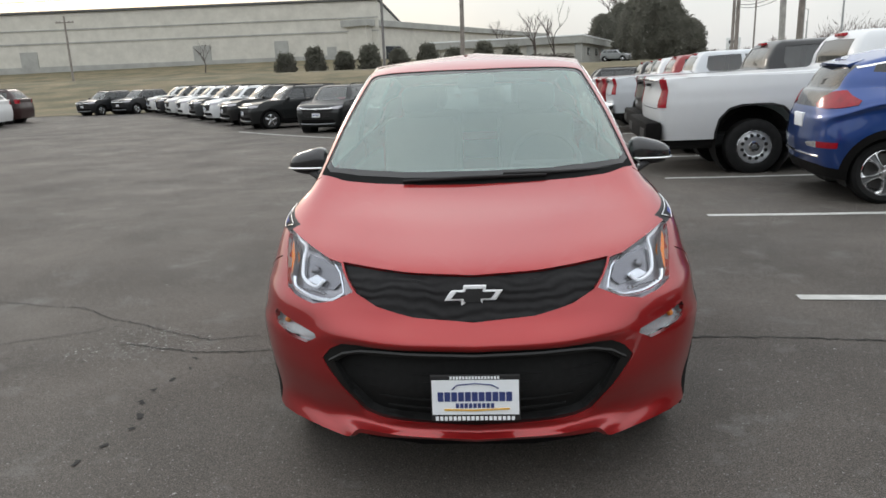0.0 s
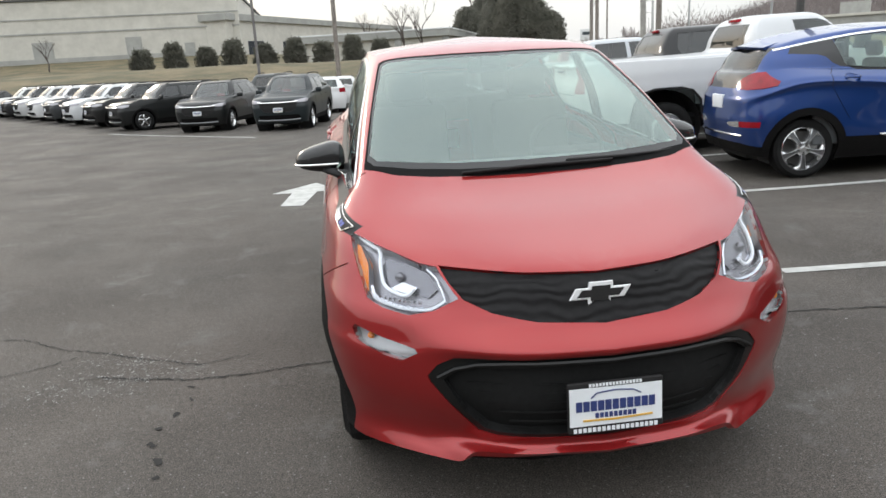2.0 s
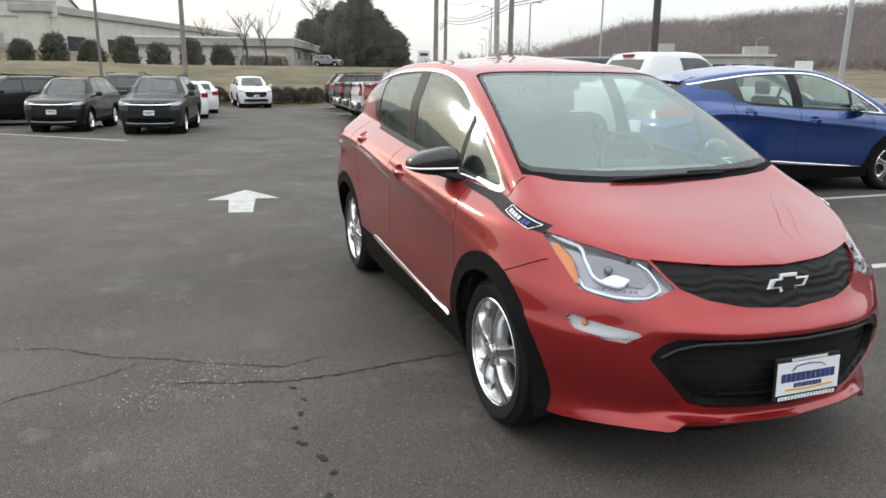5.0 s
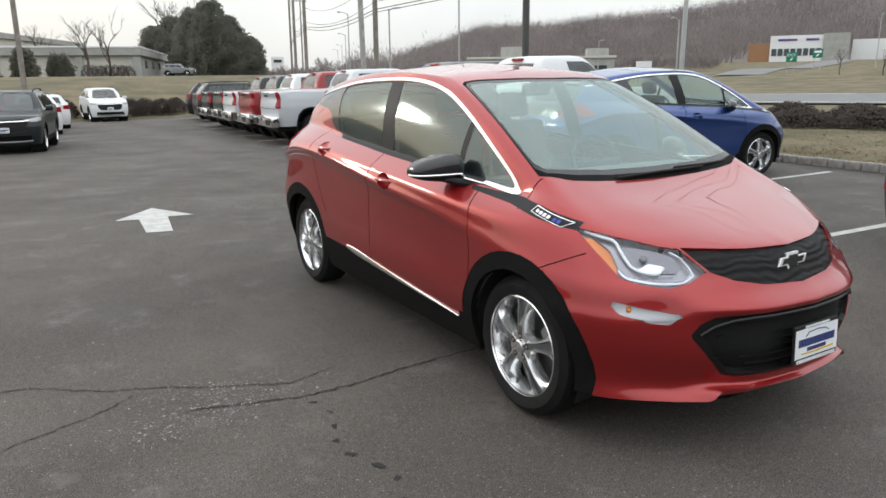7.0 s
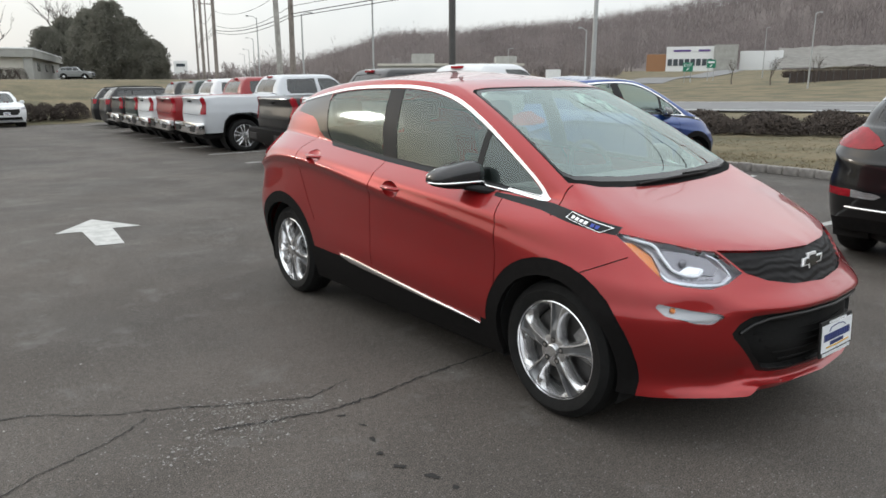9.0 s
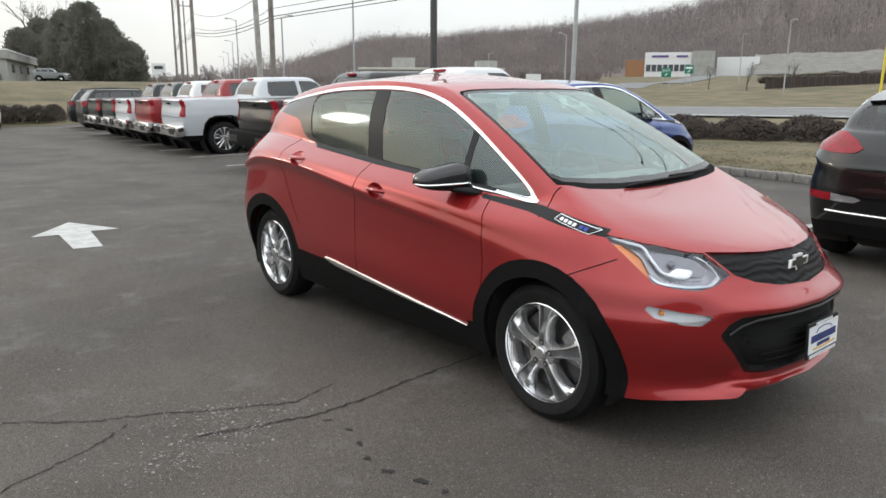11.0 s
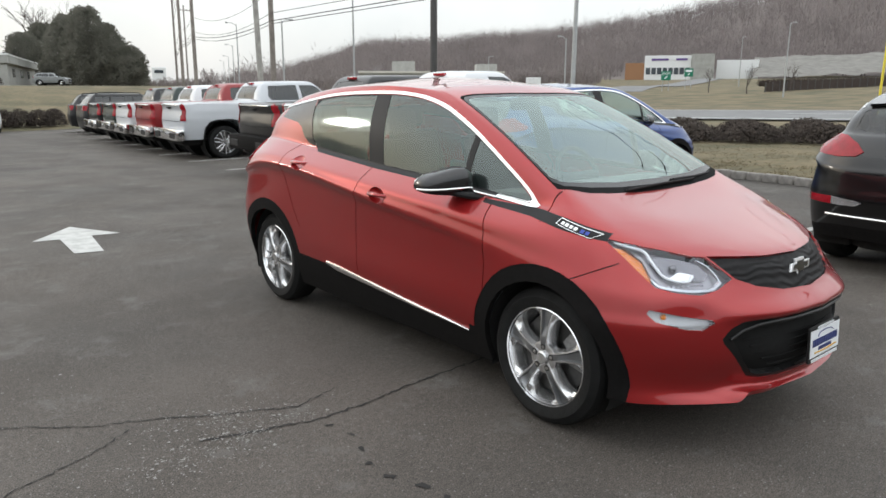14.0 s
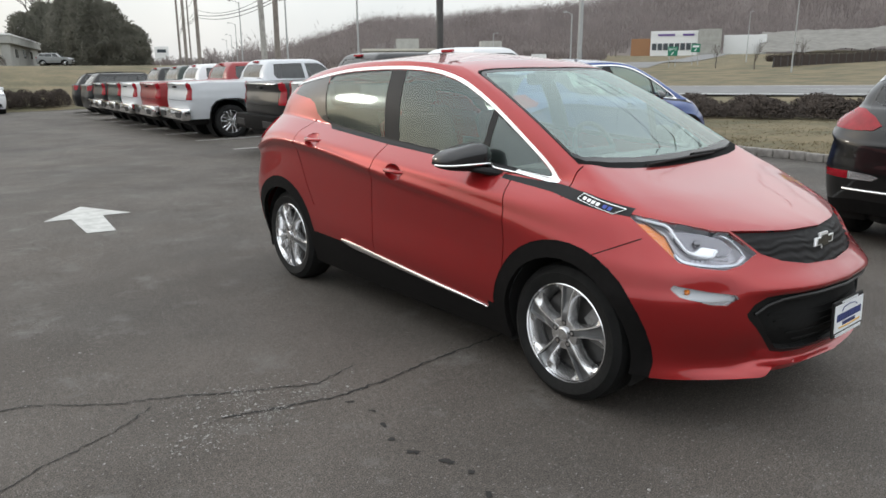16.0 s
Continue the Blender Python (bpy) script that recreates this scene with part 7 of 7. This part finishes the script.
def evergreen(x, y, h, w, seed):
    r = random.Random(seed)
    z = land(x, y)
    t = thing("evergreen_tree", pose(x, y, z), "dense dark evergreen tree on the grass bank", "tree", "evergreens on the bank")
    bm = bmesh.new()
    tube(bm, [(0, 0, -.2), (0, 0, h * .85)], .28, 8, .04)
    part("trunk", bm, M["bark"], t)
    bm = bmesh.new()
    n = int(13000 * w / 5)
    for k in range(n):
        u = r.random() ** .85
        a = r.uniform(0, 6.283)
        lump = 1 + .42 * noise.noise((math.cos(a) * 1.6 + seed * 3, math.sin(a) * 1.6, u * 4.5)) + .10 * noise.noise((math.cos(a) * 5 + seed, math.sin(a) * 5, u * 14))
        rad = w * .5 * max(.02, 1 - abs(u * 1.14 - .14) ** 2.2) ** .6 * lump * (1 - .22 * r.random() ** 2 + .16 * r.random() ** 6)
        c = Vector((math.cos(a) * rad, math.sin(a) * rad, -.5 + u * (h + .3) * (.94 + .08 * lump)))
        out = Vector((math.cos(a), math.sin(a), .25 + .9 * u * u))
        out = (out.normalized() + Vector((r.uniform(-.7, .7), r.uniform(-.7, .7), r.uniform(-.4, .7)))).normalized()
        s = r.uniform(.12, .36)
        if r.random() < .30:
            c += Vector((math.cos(a), math.sin(a), .6)) * r.uniform(0, .5)
            out = out.orthogonal()
            s *= 1.3
        p = out.orthogonal().normalized()
        q = out.cross(p)
        t0 = r.uniform(0, 6.283)
        p, q = (p * math.cos(t0) + q * math.sin(t0)) * s, (q * math.cos(t0) - p * math.sin(t0)) * s * .22
        bm.faces.new([bm.verts.new(c - p * .6), bm.verts.new(c + q), bm.verts.new(c + p), bm.verts.new(c - q)])
    part("crown", bm, M["needle"], t, smooth=False)


for k, (az, d, h, w) in enumerate(((10.4, 138, 8.4, 6.6), (11.6, 140, 10.0, 7.0), (13.0, 117, 9.4, 6.2), (14.3, 108, 9.8, 6.0), (15.4, 106, 7.6, 5.2), (16.7, 104, 5.0, 4.6))):
    evergreen(*polar(az, d), h, w, k + 1)


def shrub(x, y, w, h, seed, label="low brown clipped shrub in the grass strip", n=2400):
    r = random.Random(seed)
    z = lot(x, y) if inside_lot(x, y) else land(x, y)
    t = thing("shrub", pose(x, y, z), label, "shrub", "hedge shrubs")
    bm = bmesh.new()
    for k in range(n):
        a, u = r.uniform(0, 6.283), r.random()
        e = math.acos(1 - u)
        rad = r.uniform(.72, 1.03)
        c = Vector((math.cos(a) * math.sin(e) * w / 2 * rad, math.sin(a) * math.sin(e) * w / 2 * rad, .06 + math.cos(e) * h * rad))
        o = Vector((r.uniform(-1, 1), r.uniform(-1, 1), r.uniform(-.3, 1))).normalized()
        s = r.uniform(.030, .062)
        p = o.orthogonal().normalized() * s * .5
        bm.faces.new([bm.verts.new(c - p), bm.verts.new(c + o * s * 1.4), bm.verts.new(c + p), bm.verts.new(c - o * s * .7)])
    for k in range(10):
        a = r.uniform(0, 6.283)
        tube(bm, [(0, 0, -.05), (math.cos(a) * w * .25, math.sin(a) * w * .25, h * .75)], .02, 4, .008)
    part("foliage", bm, M["shrub"], t, smooth=False)


r = random.Random(21)
for k in range(13):
    for lane in (0, 1):
        yy = 10.2 - k * 1.45 + lane * .7
        shrub(15.6 + (7 - yy) * .42 + lane * 1.1 + r.uniform(-.15, .15), yy, r.uniform(1.5, 1.9), r.uniform(.36, .50) + .16 * lane, 40 + k * 2 + lane)
for k in range(4):
    shrub(3.4 + k * .8, 40.6 + (k % 2) * .4, 1.3, .85, 90 + k)
for k in range(3):
    shrub(-1.6 + k * .9, 40.8, 1.3, .85, 95 + k)
for k in range(7):
    x, y = polar(5.75 + .45 * k, 90)
    shrub(x, y, 1.5, 1.25, 120 + k, "dark clipped hedge before the small building", 1200)
for k in range(9):
    x, y = -24 + k * 3.4, 84 + (k % 3)
    evergreen(x, y, 2.2 + .6 * (k % 2), 1.7, 60 + k)

# dry grass blades on the strip behind the kerb, beyond counting
r = random.Random(8)
bm = bmesh.new()
for k in range(15000):
    y = r.uniform(-7, 12)
    x = kerb_line(y) + .12 + r.random() ** 1.3 * 7.5
    z = land(x, y)
    if noise.noise((x * .9, y * .9, 4)) < r.uniform(-.5, .25):
        continue
    for j in range(3):
        a = r.uniform(0, 6.283)
        d = Vector((math.cos(a), math.sin(a), 0))
        p = Vector((x + r.uniform(-.04, .04), y + r.uniform(-.04, .04), z - .01))
        h = r.uniform(.018, .042)
        w = Vector((-d.y, d.x, 0)) * r.uniform(.004, .009)
        bm.faces.new([bm.verts.new(p - w), bm.verts.new(p + w), bm.verts.new(p + d * h * .7 + Vector((0, 0, h)))])
tagged(new("grass_blades", finish("grass_blades", bm, M["dry_grass"], False)), "dry tan grass blades on the strip behind the kerb", "grass", kind="stuff")

# hillside woods: far bare trees, beyond counting
r = random.Random(3)
bm = bmesh.new()
count = 0
while count < 8500:
    az = r.uniform(24, 78)
    d = r.uniform(285, 760)
    x, y = polar(az, d)
    g = land(x, y)
    if g < 7 and r.random() > .25:
        continue
    if 53 < az < 72 and d < 330:
        continue
    h = r.uniform(8, 15)
    w = h * r.uniform(.22, .36)
    p = Vector((x, y, g - .5))
    # a trunk and a loose crown of twig bundles
    sd = Vector((math.cos(radians(az)), -math.sin(radians(az)), 0)) * .22
    bm.faces.new([bm.verts.new(p - sd), bm.verts.new(p + sd), bm.verts.new(p + Vector((0, 0, h * .7)))])
    for k in range(26):
        v = Vector((r.gauss(0, .5), r.gauss(0, .5), r.gauss(0, .5)))
        c = p + Vector((v.x * w, v.y * w, h * .62 + v.z * h * .34))
        o = Vector((v.x + r.uniform(-.5, .5), v.y + r.uniform(-.5, .5), 1.1 + r.uniform(-.3, .6))).normalized()
        q = o.orthogonal().normalized()
        q = (q * r.uniform(-1, 1) + o.cross(q) * r.uniform(-1, 1)).normalized() * r.uniform(.05, .13)
        o = o * r.uniform(.9, 2.4)
        bm.faces.new([bm.verts.new(c - o * .5 - q * .5), bm.verts.new(c + q), bm.verts.new(c + o), bm.verts.new(c - q)])
    count += 1
tagged(new("hillside_woods", finish("hillside_woods", bm, M["woods"], False)), "brown leafless woods covering the hill", "woods", kind="stuff")

# low trees and brush along the highway, too many to count
bm = bmesh.new()
for k in range(1400):
    az = r.uniform(17.4, 52)
    d = r.uniform(150, 300)
    x, y = polar(az, d)
    h = r.uniform(2.5, 5.5) * (1.35 if 22.5 < az < 25.5 and d > 220 else .5 if az < 22 else 1)
    if 23.0 < az < 24.6 and d < 260 or 31 < az < 50 and d < 195:
        continue
    p = Vector((x, y, land(x, y) - .3))
    for j in range(22):
        base = p + Vector((r.uniform(-1, 1) * h * .25, r.uniform(-1, 1) * h * .25, h * r.uniform(.1, .7)))
        tip = p + Vector((r.uniform(-1, 1) * h * .35, r.uniform(-1, 1) * h * .35, h * r.uniform(.6, 1)))
        sd = Vector((r.uniform(-1, 1), r.uniform(-1, 1), 0)).normalized() * r.uniform(.03, .09)
        bm.faces.new([bm.verts.new(base - sd), bm.verts.new(base + sd), bm.verts.new(tip + sd), bm.verts.new(tip - sd)])
tagged(new("roadside_brush", finish("roadside_brush", bm, M["woods"], False)), "brown leafless brush along the highway", "woods", kind="stuff")

# dark brush below the rock face
bm = bmesh.new()
for k in range(900):
    az, d = r.uniform(63.5, 80), r.uniform(150, 190)
    x, y = polar(az, d)
    p = Vector((x, y, land(x, y) - .2))
    for j in range(16):
        tip = p + Vector((r.uniform(-1.2, 1.2), r.uniform(-1.2, 1.2), r.uniform(.4, 1.7)))
        sd = Vector((r.uniform(-1, 1), r.uniform(-1, 1), 0)).normalized() * r.uniform(.04, .12)
        bm.faces.new([bm.verts.new(p - sd), bm.verts.new(p + sd), bm.verts.new(tip)])
tagged(new("slope_brush", finish("slope_brush", bm, M["shrub"], False)), "dark brown brush at the foot of the rock slope", "brush", kind="stuff")
